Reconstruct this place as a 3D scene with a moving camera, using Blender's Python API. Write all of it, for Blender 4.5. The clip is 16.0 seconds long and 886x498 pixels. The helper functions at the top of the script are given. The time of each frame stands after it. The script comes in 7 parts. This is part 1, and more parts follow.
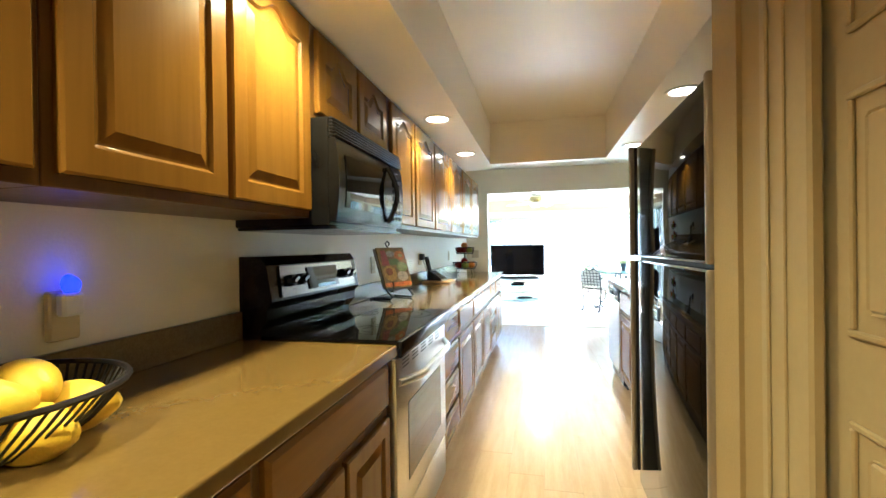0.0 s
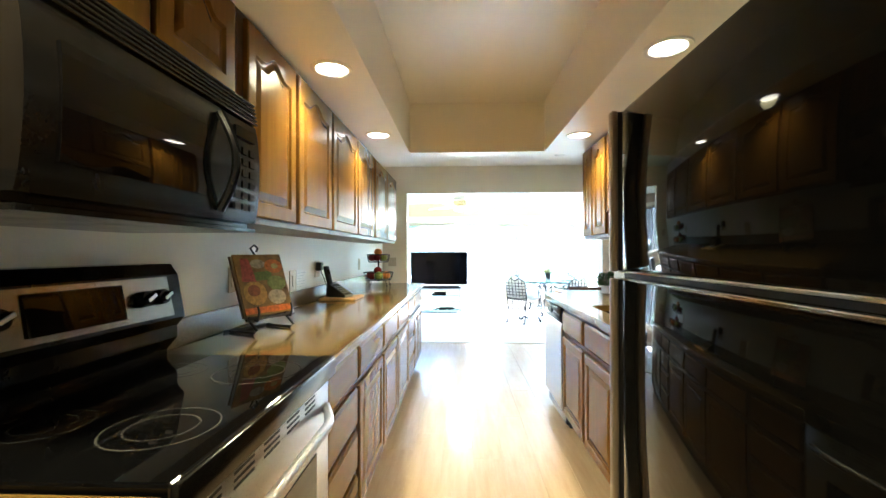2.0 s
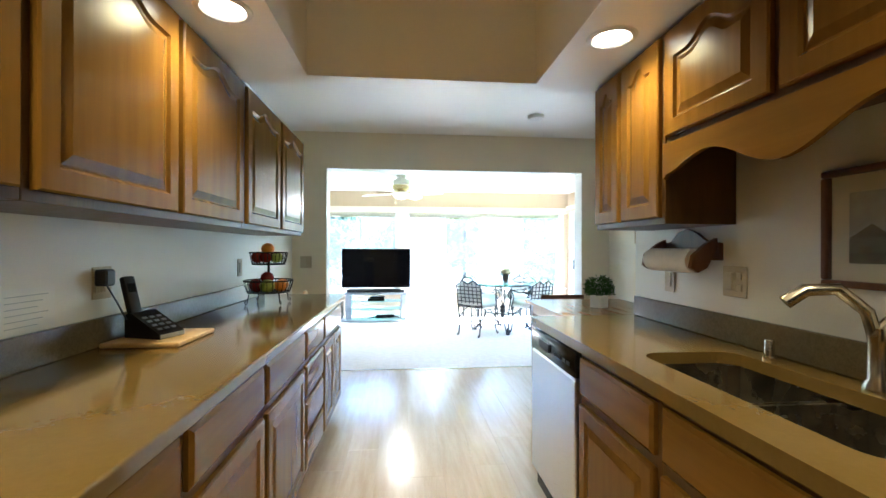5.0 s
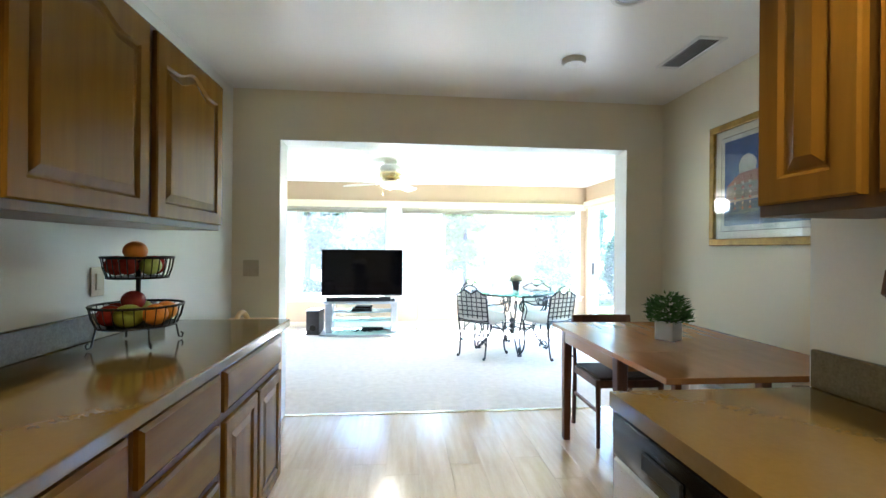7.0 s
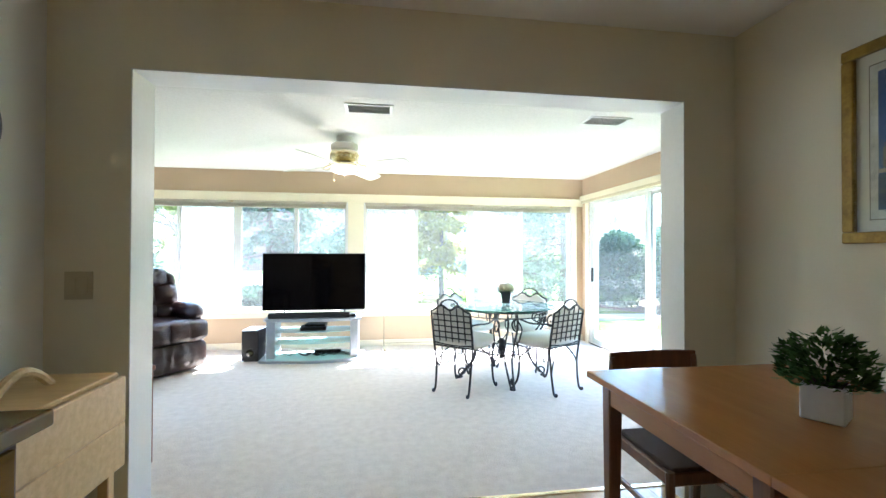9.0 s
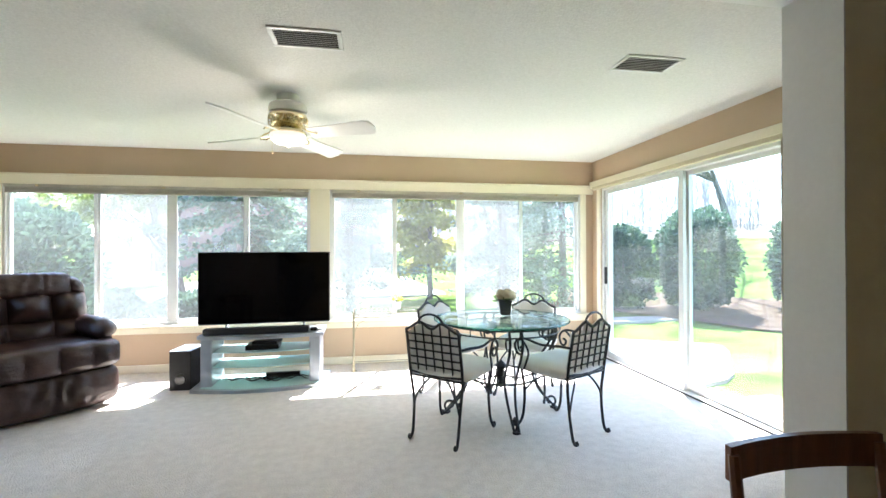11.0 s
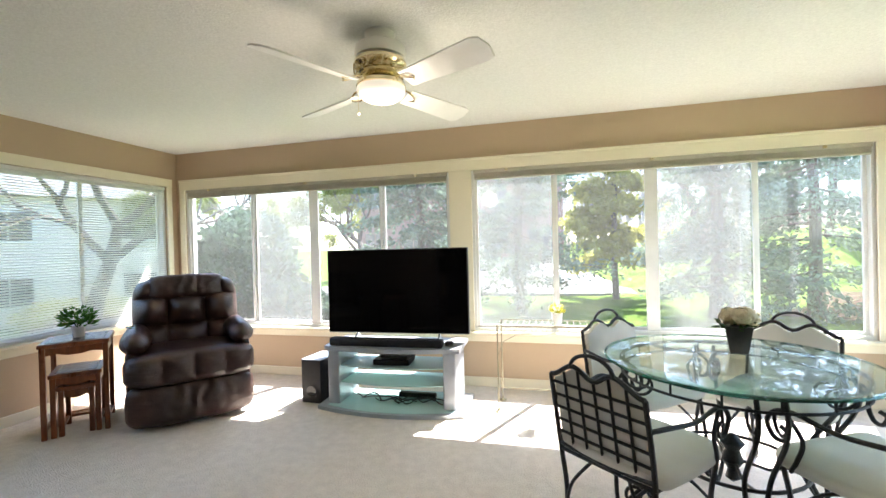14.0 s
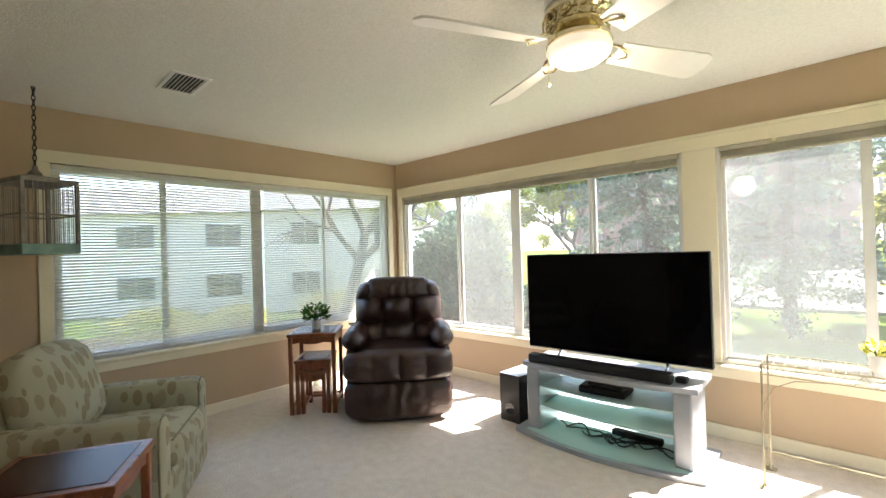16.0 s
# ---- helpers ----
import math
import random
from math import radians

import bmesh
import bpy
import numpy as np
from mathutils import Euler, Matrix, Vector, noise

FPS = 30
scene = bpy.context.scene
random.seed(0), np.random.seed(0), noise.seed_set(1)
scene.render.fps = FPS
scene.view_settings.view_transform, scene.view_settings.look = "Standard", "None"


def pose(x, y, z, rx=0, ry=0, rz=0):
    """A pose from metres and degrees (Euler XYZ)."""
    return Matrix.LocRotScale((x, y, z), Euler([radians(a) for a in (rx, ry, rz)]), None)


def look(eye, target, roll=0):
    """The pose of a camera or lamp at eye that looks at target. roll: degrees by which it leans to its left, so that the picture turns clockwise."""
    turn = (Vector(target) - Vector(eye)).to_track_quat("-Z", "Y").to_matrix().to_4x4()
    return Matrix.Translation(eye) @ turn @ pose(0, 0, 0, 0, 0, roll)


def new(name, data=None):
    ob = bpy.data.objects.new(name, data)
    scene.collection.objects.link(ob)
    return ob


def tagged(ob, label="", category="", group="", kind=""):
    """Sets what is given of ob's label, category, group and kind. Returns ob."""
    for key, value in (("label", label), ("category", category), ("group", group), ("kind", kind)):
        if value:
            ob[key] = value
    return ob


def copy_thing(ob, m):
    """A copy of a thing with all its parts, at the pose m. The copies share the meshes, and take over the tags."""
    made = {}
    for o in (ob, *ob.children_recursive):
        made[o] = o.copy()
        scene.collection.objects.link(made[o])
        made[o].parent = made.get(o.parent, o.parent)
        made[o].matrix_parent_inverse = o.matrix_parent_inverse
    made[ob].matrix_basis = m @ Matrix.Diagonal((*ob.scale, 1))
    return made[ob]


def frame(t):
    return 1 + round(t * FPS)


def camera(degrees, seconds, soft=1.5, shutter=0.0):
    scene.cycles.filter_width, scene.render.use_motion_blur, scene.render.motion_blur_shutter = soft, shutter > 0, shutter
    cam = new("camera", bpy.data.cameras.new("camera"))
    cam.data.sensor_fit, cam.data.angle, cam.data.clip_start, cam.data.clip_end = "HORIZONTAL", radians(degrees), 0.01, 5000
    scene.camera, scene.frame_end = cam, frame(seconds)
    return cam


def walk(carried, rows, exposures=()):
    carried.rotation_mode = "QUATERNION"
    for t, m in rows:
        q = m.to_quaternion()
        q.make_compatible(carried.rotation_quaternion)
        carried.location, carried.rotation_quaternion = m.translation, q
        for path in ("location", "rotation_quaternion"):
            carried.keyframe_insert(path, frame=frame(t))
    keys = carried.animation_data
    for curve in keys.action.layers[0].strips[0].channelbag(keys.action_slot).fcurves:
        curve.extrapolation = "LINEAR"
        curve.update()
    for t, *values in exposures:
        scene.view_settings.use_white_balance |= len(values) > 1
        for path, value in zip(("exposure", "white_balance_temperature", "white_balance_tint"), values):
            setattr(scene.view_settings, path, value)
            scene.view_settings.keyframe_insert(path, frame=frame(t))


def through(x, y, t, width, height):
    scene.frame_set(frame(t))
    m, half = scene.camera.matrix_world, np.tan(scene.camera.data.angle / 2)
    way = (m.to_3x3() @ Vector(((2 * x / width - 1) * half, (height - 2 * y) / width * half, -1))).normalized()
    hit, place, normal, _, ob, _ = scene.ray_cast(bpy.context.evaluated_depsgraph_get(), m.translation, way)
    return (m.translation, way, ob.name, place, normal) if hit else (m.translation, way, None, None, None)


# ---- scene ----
cam = camera(91.9, 16.0)
PATH = [
    (0, (0.12, -0.369, 1.253), (-0.326, 1.581, 1.243), -0.8),
    (0.5, (0.1, -0.218, 1.258), (-0.272, 1.747, 1.249), -0.6),
    (1, (0.085, -0.012, 1.258), (-0.219, 1.964, 1.258), -0.5),
    (1.5, (0.078, 0.21, 1.261), (-0.135, 2.199, 1.267), -0.2),
    (2, (0.05, 0.457, 1.26), (-0.033, 2.455, 1.277), -0.1),
    (2.5, (0.025, 0.713, 1.249), (0.059, 2.713, 1.271), -0.2),
    (3, (0.028, 0.955, 1.247), (0.123, 2.953, 1.265), -0.3),
    (3.5, (0.044, 1.19, 1.249), (0.174, 3.186, 1.262), -0.3),
    (6, (0.147, 2.465, 1.28), (0.331, 4.457, 1.277), 0.3),
    (6.5, (0.186, 2.763, 1.283), (0.362, 4.756, 1.281), 0.4),
    (7, (0.219, 3.069, 1.281), (0.398, 5.061, 1.284), 0.5),
    (7.5, (0.26, 3.38, 1.284), (0.458, 5.37, 1.289), 0.5),
    (8, (0.308, 3.696, 1.278), (0.528, 5.684, 1.297), 0.5),
    (8.5, (0.347, 3.997, 1.281), (0.597, 5.981, 1.301), 0.3),
    (9, (0.38, 4.254, 1.277), (0.669, 6.233, 1.297), 0.2),
    (9.5, (0.421, 4.517, 1.269), (0.756, 6.488, 1.289), 0.0),
    (12, (0.74, 5.68, 1.293), (1.038, 7.657, 1.279), -0.9),
    (12.5, (0.782, 5.86, 1.298), (0.968, 7.851, 1.27), -1.1),
    (13, (0.818, 6.04, 1.297), (0.847, 8.039, 1.261), -1.3),
    (13.5, (0.838, 6.2, 1.282), (0.651, 8.191, 1.259), -1.5),
    (14, (0.877, 6.375, 1.286), (0.37, 8.31, 1.272), -1.5),
    (14.5, (0.868, 6.52, 1.293), (0.06, 8.349, 1.287), -1.4),
    (15, (0.823, 6.648, 1.297), (-0.226, 8.352, 1.304), -1.4),
    (15.5, (0.785, 6.743, 1.307), (-0.445, 8.323, 1.317), -1.5),
    (16, (0.77, 6.826, 1.315), (-0.595, 8.287, 1.328), -1.7),
]
EXPOSURES = [(0, 5.65, 5000, 7), (1.5, 5.57, 4950, 7), (2.2, 5.5, 4950, 7), (3, 5.22, 4900, 7), (6, 4.9, 5000, 8), (7.5, 4.62, 5300, 9), (9.5, 3.94, 5550, 10), (12, 3.25, 6100, 13), (14, 3.12, 6450, 14), (16, 3.05, 6900, 15)]
walk(cam, [(t, look(eye, target, roll)) for t, eye, target, roll in PATH], EXPOSURES)

# ---- world and sun ----
SUN = Vector((0.45, 1.0, 1.575)).normalized()
world = bpy.data.worlds.new("sky")
scene.world = world
world.use_nodes = True
sky = world.node_tree.nodes.new("ShaderNodeTexSky")
sky.sky_type, sky.sun_disc = "NISHITA", False
sky.sun_elevation = math.asin(SUN.z)
sky.sun_rotation = math.atan2(SUN.x, SUN.y)
sky.air_density, sky.dust_density = 1.0, 1.0
bg = world.node_tree.nodes["Background"]
bg.inputs["Strength"].default_value = 0.15
world.node_tree.links.new(sky.outputs["Color"], bg.inputs["Color"])
sun_data = bpy.data.lights.new("sun", "SUN")
sun_data.energy, sun_data.angle, sun_data.color = 4.0, radians(0.53), (1.0, 0.96, 0.90)
sun = new("sun", sun_data)
sun.matrix_world = look(SUN * 60, (0, 0, 0))


# ---- helpers of this scene ----
def mat_new(name, color, rough=0.5, metal=0.0, spec=0.5):
    m = bpy.data.materials.new(name)
    m.use_nodes = True
    b = m.node_tree.nodes["Principled BSDF"]
    b.inputs["Base Color"].default_value = (*color, 1)
    b.inputs["Roughness"].default_value = rough
    b.inputs["Metallic"].default_value = metal
    b.inputs["Specular IOR Level"].default_value = spec
    return m


def varied(name, dark, light, scale=8.0, stretch=(1, 1, 1), detail=4.0, rough=0.5, metal=0.0, bump=0.05, bump_scale=60.0, spread=0.0, rough_var=0.08, world_space=False, spec=0.5, fine=0.3):
    """Two scales of noise between two colours, with fine relief and uneven gloss."""
    m = mat_new(name, light, rough, metal, spec)
    nt, b = m.node_tree, m.node_tree.nodes["Principled BSDF"]
    N, L = nt.nodes.new, nt.links.new
    if world_space:
        coord = N("ShaderNodeNewGeometry").outputs["Position"]
    else:
        coord = N("ShaderNodeTexCoord").outputs["Object"]
    mp = N("ShaderNodeMapping")
    mp.inputs["Scale"].default_value = stretch
    L(coord, mp.inputs["Vector"])
    if spread:
        info = N("ShaderNodeObjectInfo")
        mul = N("ShaderNodeMath")
        mul.operation, mul.inputs[1].default_value = "MULTIPLY", 37.0
        L(info.outputs["Random"], mul.inputs[0])
        comb = N("ShaderNodeCombineXYZ")
        for i in range(3):
            L(mul.outputs[0], comb.inputs[i])
        L(comb.outputs[0], mp.inputs["Location"])
    big, small = N("ShaderNodeTexNoise"), N("ShaderNodeTexNoise")
    big.inputs["Scale"].default_value, big.inputs["Detail"].default_value = scale, detail
    small.inputs["Scale"].default_value, small.inputs["Detail"].default_value = bump_scale, 3.0
    L(mp.outputs[0], big.inputs["Vector"])
    L(mp.outputs[0], small.inputs["Vector"])
    mixf = N("ShaderNodeMix")
    mixf.inputs["Factor"].default_value = fine
    L(big.outputs["Fac"], mixf.inputs["A"])
    L(small.outputs["Fac"], mixf.inputs["B"])
    ramp = N("ShaderNodeValToRGB")
    ramp.color_ramp.elements[0].position, ramp.color_ramp.elements[1].position = 0.36, 0.64
    ramp.color_ramp.elements[0].color, ramp.color_ramp.elements[1].color = (*dark, 1), (*light, 1)
    L(mixf.outputs["Result"], ramp.inputs["Fac"])
    out = ramp.outputs["Color"]
    if spread:
        hsv = N("ShaderNodeHueSaturation")
        mr = N("ShaderNodeMapRange")
        mr.inputs["To Min"].default_value, mr.inputs["To Max"].default_value = 1 - spread, 1 + spread
        L(info.outputs["Random"], mr.inputs["Value"])
        L(mr.outputs[0], hsv.inputs["Value"])
        L(out, hsv.inputs["Color"])
        out = hsv.outputs["Color"]
    L(out, b.inputs["Base Color"])
    if bump:
        bp = N("ShaderNodeBump")
        bp.inputs["Strength"].default_value, bp.inputs["Distance"].default_value = bump, 0.01
        L(small.outputs["Fac"], bp.inputs["Height"])
        L(bp.outputs[0], b.inputs["Normal"])
    rr = N("ShaderNodeMapRange")
    rr.inputs["To Min"].default_value, rr.inputs["To Max"].default_value = max(0.02, rough - rough_var), rough + rough_var
    L(big.outputs["Fac"], rr.inputs["Value"])
    L(rr.outputs[0], b.inputs["Roughness"])
    return m


def glass_mat(name, color, rough=0.0, gloss=0.55, dust_glare=0.0):
    """Clear pane: transparent, with a mirror layer that grows towards grazing view."""
    m = bpy.data.materials.new(name)
    m.use_nodes = True
    nt = m.node_tree
    nt.nodes.clear()
    N, L = nt.nodes.new, nt.links.new
    o, mix = N("ShaderNodeOutputMaterial"), N("ShaderNodeMixShader")
    tr, gl, lw = N("ShaderNodeBsdfTransparent"), N("ShaderNodeBsdfGlossy"), N("ShaderNodeLayerWeight")
    tr.inputs["Color"].default_value = (*color, 1)
    gl.inputs["Roughness"].default_value = rough
    lw.inputs["Blend"].default_value = 0.5
    pw, ad = N("ShaderNodeMath"), N("ShaderNodeMath")
    pw.operation, pw.inputs[1].default_value = "POWER", 4.0
    ad.operation, ad.inputs[1].default_value, ad.inputs[2].default_value = "MULTIPLY_ADD", gloss, 0.035
    L(lw.outputs["Facing"], pw.inputs[0])
    L(pw.outputs[0], ad.inputs[0])
    L(ad.outputs[0], mix.inputs[0])
    L(tr.outputs[0], mix.inputs[1])
    L(gl.outputs[0], mix.inputs[2])
    last = mix.outputs[0]
    # Pale translucent layer: dusty glass, plus window glare and haze painted in.
    if dust_glare:
        tl, mx = N("ShaderNodeBsdfTranslucent"), N("ShaderNodeMixShader")
        tl.inputs["Color"].default_value = (0.8, 0.8, 0.8, 1)
        mx.inputs[0].default_value = dust_glare
        L(last, mx.inputs[1])
        L(tl.outputs[0], mx.inputs[2])
        last = mx.outputs[0]
    L(last, o.inputs["Surface"])
    return m


def leaf_mat(name, dark, light, scale=4.0, through=0.45, hue=0.0):
    """Leaves that let part of the light through."""
    m = bpy.data.materials.new(name)
    m.use_nodes = True
    nt = m.node_tree
    nt.nodes.clear()
    N, L = nt.nodes.new, nt.links.new
    o, mix = N("ShaderNodeOutputMaterial"), N("ShaderNodeMixShader")
    df, tl = N("ShaderNodeBsdfDiffuse"), N("ShaderNodeBsdfTranslucent")
    geo, ns, ramp = N("ShaderNodeNewGeometry"), N("ShaderNodeTexNoise"), N("ShaderNodeValToRGB")
    ns.inputs["Scale"].default_value = scale
    ad = N("ShaderNodeMath")
    ad.operation, ad.inputs[1].default_value = "MULTIPLY_ADD", 0.5
    L(geo.outputs["Position"], ns.inputs["Vector"])
    L(geo.outputs["Random Per Island"], ad.inputs[0])
    L(ns.outputs["Fac"], ad.inputs[2])
    ramp.color_ramp.elements[0].position, ramp.color_ramp.elements[1].position = 0.45, 1.05 - 0.1
    ramp.color_ramp.elements[0].color, ramp.color_ramp.elements[1].color = (*dark, 1), (*light, 1)
    L(ad.outputs[0], ramp.inputs["Fac"])
    L(ramp.outputs["Color"], df.inputs["Color"])
    L(ramp.outputs["Color"], tl.inputs["Color"])
    mix.inputs[0].default_value = through
    L(df.outputs[0], mix.inputs[1])
    L(tl.outputs[0], mix.inputs[2])
    L(mix.outputs[0], o.inputs["Surface"])
    return m


def glow_mat(name, color, strength):
    m = mat_new(name, color, 0.4)
    b = m.node_tree.nodes["Principled BSDF"]
    b.inputs["Emission Color"].default_value = (*color, 1)
    b.inputs["Emission Strength"].default_value = strength
    return m


def box(bm, x0, x1, y0, y1, z0, z1, bevel=0.0, seg=1):
    r = bmesh.ops.create_cube(bm, size=1.0)
    bmesh.ops.transform(bm, matrix=Matrix.LocRotScale(((x0 + x1) / 2, (y0 + y1) / 2, (z0 + z1) / 2), None, (x1 - x0, y1 - y0, z1 - z0)), verts=r["verts"])
    if bevel:
        bmesh.ops.bevel(bm, geom=list({e for v in r["verts"] for e in v.link_edges}), offset=bevel, segments=seg, affect="EDGES", profile=0.5)
    return bm


def boxm(*a, **k):
    return box(bmesh.new(), *a, **k)


def cyl(bm, p, r0, r1, h, seg=16, axis="z"):
    """A tapered cylinder from p along an axis."""
    r = bmesh.ops.create_cone(bm, cap_ends=True, segments=seg, radius1=r0, radius2=r1, depth=h)
    rot = {"z": Matrix(), "x": Matrix.Rotation(radians(90), 4, "Y"), "y": Matrix.Rotation(radians(-90), 4, "X")}[axis]
    off = {"z": (0, 0, h / 2), "x": (h / 2, 0, 0), "y": (0, h / 2, 0)}[axis]
    bmesh.ops.transform(bm, matrix=Matrix.Translation(Vector(p) + Vector(off)) @ rot, verts=r["verts"])
    return bm


def tube(bm, pts, r, seg=8, closed=False, taper=1.0):
    """A round rod along points."""
    pts = [Vector(p) for p in pts]
    n = len(pts)
    rings, up = [], None
    for i, p in enumerate(pts):
        a = pts[(i - 1) % n] if (closed or i > 0) else p
        c = pts[(i + 1) % n] if (closed or i < n - 1) else p
        d = (c - a).normalized()
        if up is None:
            up = Vector((0, 0, 1)) if abs(d.z) < 0.9 else Vector((1, 0, 0))
        side = d.cross(up)
        side = side.normalized() if side.length > 1e-6 else d.orthogonal().normalized()
        up = side.cross(d).normalized()
        rr = r * (1 + (taper - 1) * i / max(1, n - 1))
        rings.append([bm.verts.new(p + rr * (math.cos(t) * side + math.sin(t) * up)) for t in (2 * math.pi * k / seg for k in range(seg))])
    m = n if closed else n - 1
    for i in range(m):
        A, B = rings[i], rings[(i + 1) % n]
        for k in range(seg):
            bm.faces.new((A[k], A[(k + 1) % seg], B[(k + 1) % seg], B[k]))
    if not closed:
        bm.faces.new(rings[0][::-1])
        bm.faces.new(rings[-1])
    return bm


def rod(bm, pts, r, seg=8):
    """A round rod that flows smoothly through its points."""
    P = [Vector(p) for p in pts]
    P = [2 * P[0] - P[1]] + P + [2 * P[-1] - P[-2]]
    out = []
    for a, b, c, d in zip(P, P[1:], P[2:], P[3:]):
        for k in range(4):
            t = k / 4
            out.append(0.5 * (2 * b + (c - a) * t + (2 * a - 5 * b + 4 * c - d) * t * t + (3 * b - a - 3 * c + d) * t ** 3))
    return tube(bm, out + [P[-2]], r, seg)


def lathe(bm, profile, seg=24, at=(0, 0, 0)):
    """A turned body from (radius, height) pairs."""
    rings = []
    for r, z in profile:
        rings.append([bm.verts.new((at[0] + r * math.cos(2 * math.pi * k / seg), at[1] + r * math.sin(2 * math.pi * k / seg), at[2] + z)) for k in range(seg)])
    for A, B in zip(rings, rings[1:]):
        for k in range(seg):
            bm.faces.new((A[k], A[(k + 1) % seg], B[(k + 1) % seg], B[k]))
    bm.faces.new(rings[0][::-1])
    bm.faces.new(rings[-1])
    return bm


def prism(bm, outline, a, b, axis="y"):
    """A flat outline given thickness from a to b along an axis (outline in the two other coordinates)."""
    def at(p, v):
        return {"x": (v, p[0], p[1]), "y": (p[0], v, p[1]), "z": (p[0], p[1], v)}[axis]
    A = [bm.verts.new(at(p, a)) for p in outline]
    B = [bm.verts.new(at(p, b)) for p in outline]
    n = len(outline)
    bm.faces.new(A)
    bm.faces.new(B[::-1])
    for i in range(n):
        bm.faces.new((A[i], B[i], B[(i + 1) % n], A[(i + 1) % n]))
    bmesh.ops.recalc_face_normals(bm, faces=bm.faces[:])
    return bm


def soft_box(bm, x0, x1, y0, y1, z0, z1, r=0.05, puff=0.0, n=8):
    """A rounded, slightly swollen cushion."""
    c = Vector(((x0 + x1) / 2, (y0 + y1) / 2, (z0 + z1) / 2))
    h = Vector(((x1 - x0) / 2, (y1 - y0) / 2, (z1 - z0) / 2))
    r = min(r, *h)
    before = set(bm.verts)
    res = bmesh.ops.create_cube(bm, size=2.0)
    es = list({e for v in res["verts"] for e in v.link_edges})
    bmesh.ops.subdivide_edges(bm, edges=es, cuts=n, use_grid_fill=True)
    vs = [v for v in bm.verts if v not in before]
    for v in vs:
        p = v.co.copy()
        q = Vector([h[i] * p[i] for i in range(3)])
        inner = Vector([max(-h[i] + r, min(h[i] - r, q[i])) for i in range(3)])
        d = q - inner
        if d.length > 1e-9:
            q = inner + d.normalized() * r
        if puff:
            w = [1 - p[i] ** 2 for i in range(3)]
            for i in range(3):
                j, k = (i + 1) % 3, (i + 2) % 3
                if abs(p[i]) > 0.99:
                    q[i] += math.copysign(puff * w[j] * w[k], p[i])
        v.co = c + q
    return bm


def smooth(ob, angle=40):
    me = ob.data
    me.polygons.foreach_set("use_smooth", [True] * len(me.polygons))
    bm = bmesh.new()
    bm.from_mesh(me)
    lim = radians(angle)
    for e in bm.edges:
        e.smooth = len(e.link_faces) == 2 and e.calc_face_angle(3.0) < lim
    bm.to_mesh(me)
    bm.free()
    return ob


def part(name, bm, material, parent=None, label="", shade=False, m=None):
    """Links a bmesh as one mesh object, under a thing or a part where one is given."""
    me = bpy.data.meshes.new(name)
    bmesh.ops.recalc_face_normals(bm, faces=bm.faces[:])
    bm.to_mesh(me)
    bm.free()
    if material:
        me.materials.append(material)
    ob = new(name, me)
    if m is not None:
        ob.matrix_basis = m
    if parent:
        ob.parent = parent
    if label:
        ob["label"] = label
    if shade:
        smooth(ob)
    return ob


def thing(name, label, category, m=None, group="", kind=""):
    ob = new(name)
    ob.empty_display_size = 0.1
    if m is not None:
        ob.matrix_basis = m
    return tagged(ob, label, category, group, kind)


def solid(name, bm, material, label, category, m=None, group="", kind="", shade=False):
    """A thing that is one mesh."""
    return tagged(part(name, bm, material, None, "", shade, m), label, category, group, kind)


# ---- materials ----
OAK = varied("oak", (0.150, 0.070, 0.0068), (0.188, 0.092, 0.0095), 4.0, (6, 6, 0.4), 3.0, 0.24, bump=0.012, bump_scale=18, spread=0.05, fine=0.2, rough_var=0.03, spec=0.11)
OAK_H = varied("oak_sideways", (0.150, 0.070, 0.0068), (0.188, 0.092, 0.0095), 4.0, (0.4, 6, 6), 3.0, 0.24, bump=0.012, bump_scale=18, spread=0.05, fine=0.2, rough_var=0.03, spec=0.11)
OAK_Y = varied("oak_lengthways", (0.150, 0.070, 0.0068), (0.188, 0.092, 0.0095), 4.0, (6, 0.4, 6), 3.0, 0.24, bump=0.012, bump_scale=18, fine=0.2, rough_var=0.03, spec=0.11)
# The doors' honey oak, darkened to paint the shade in gaps and recesses.
OAK_SHADED = varied("shaded_oak_carcass", (0.078, 0.037, 0.0052), (0.11, 0.054, 0.0077), 4.0, (6, 6, 0.6), 4.0, 0.34, bump=0.06, bump_scale=26, spec=0.32)
STONE = varied("beige_quartz", (0.150, 0.094, 0.023), (0.164, 0.104, 0.027), 30.0, (1, 1, 1), 4.0, 0.12, bump=0.0, bump_scale=90, rough_var=0.008, fine=0.5)
STONE_BACK = varied("grey_beige_quartz", (0.115, 0.088, 0.044), (0.165, 0.13, 0.07), 55.0, (1, 1, 1), 5.0, 0.2, bump=0.0, bump_scale=160, rough_var=0.04, fine=0.5)
PAINT = varied("cream_wall_paint", (0.73, 0.655, 0.44), (0.77, 0.695, 0.48), 1.3, bump=0.08, bump_scale=140, rough=0.6, rough_var=0.05)
PAINT_K = varied("off_white_kitchen_paint", (0.75, 0.74, 0.69), (0.79, 0.78, 0.73), 1.3, bump=0.08, bump_scale=140, rough=0.45, rough_var=0.05)
TAN = varied("tan_wall_paint", (0.46, 0.345, 0.225), (0.50, 0.375, 0.25), 1.3, bump=0.1, bump_scale=140, rough=0.6, rough_var=0.05)
# Pantry cream, darkened: the weaker light there is put into wall and door colour.
PAINT_P = varied("shaded_cream_wall_paint", (0.36, 0.275, 0.125), (0.39, 0.30, 0.14), 1.3, bump=0.08, bump_scale=140, rough=0.6, rough_var=0.05)
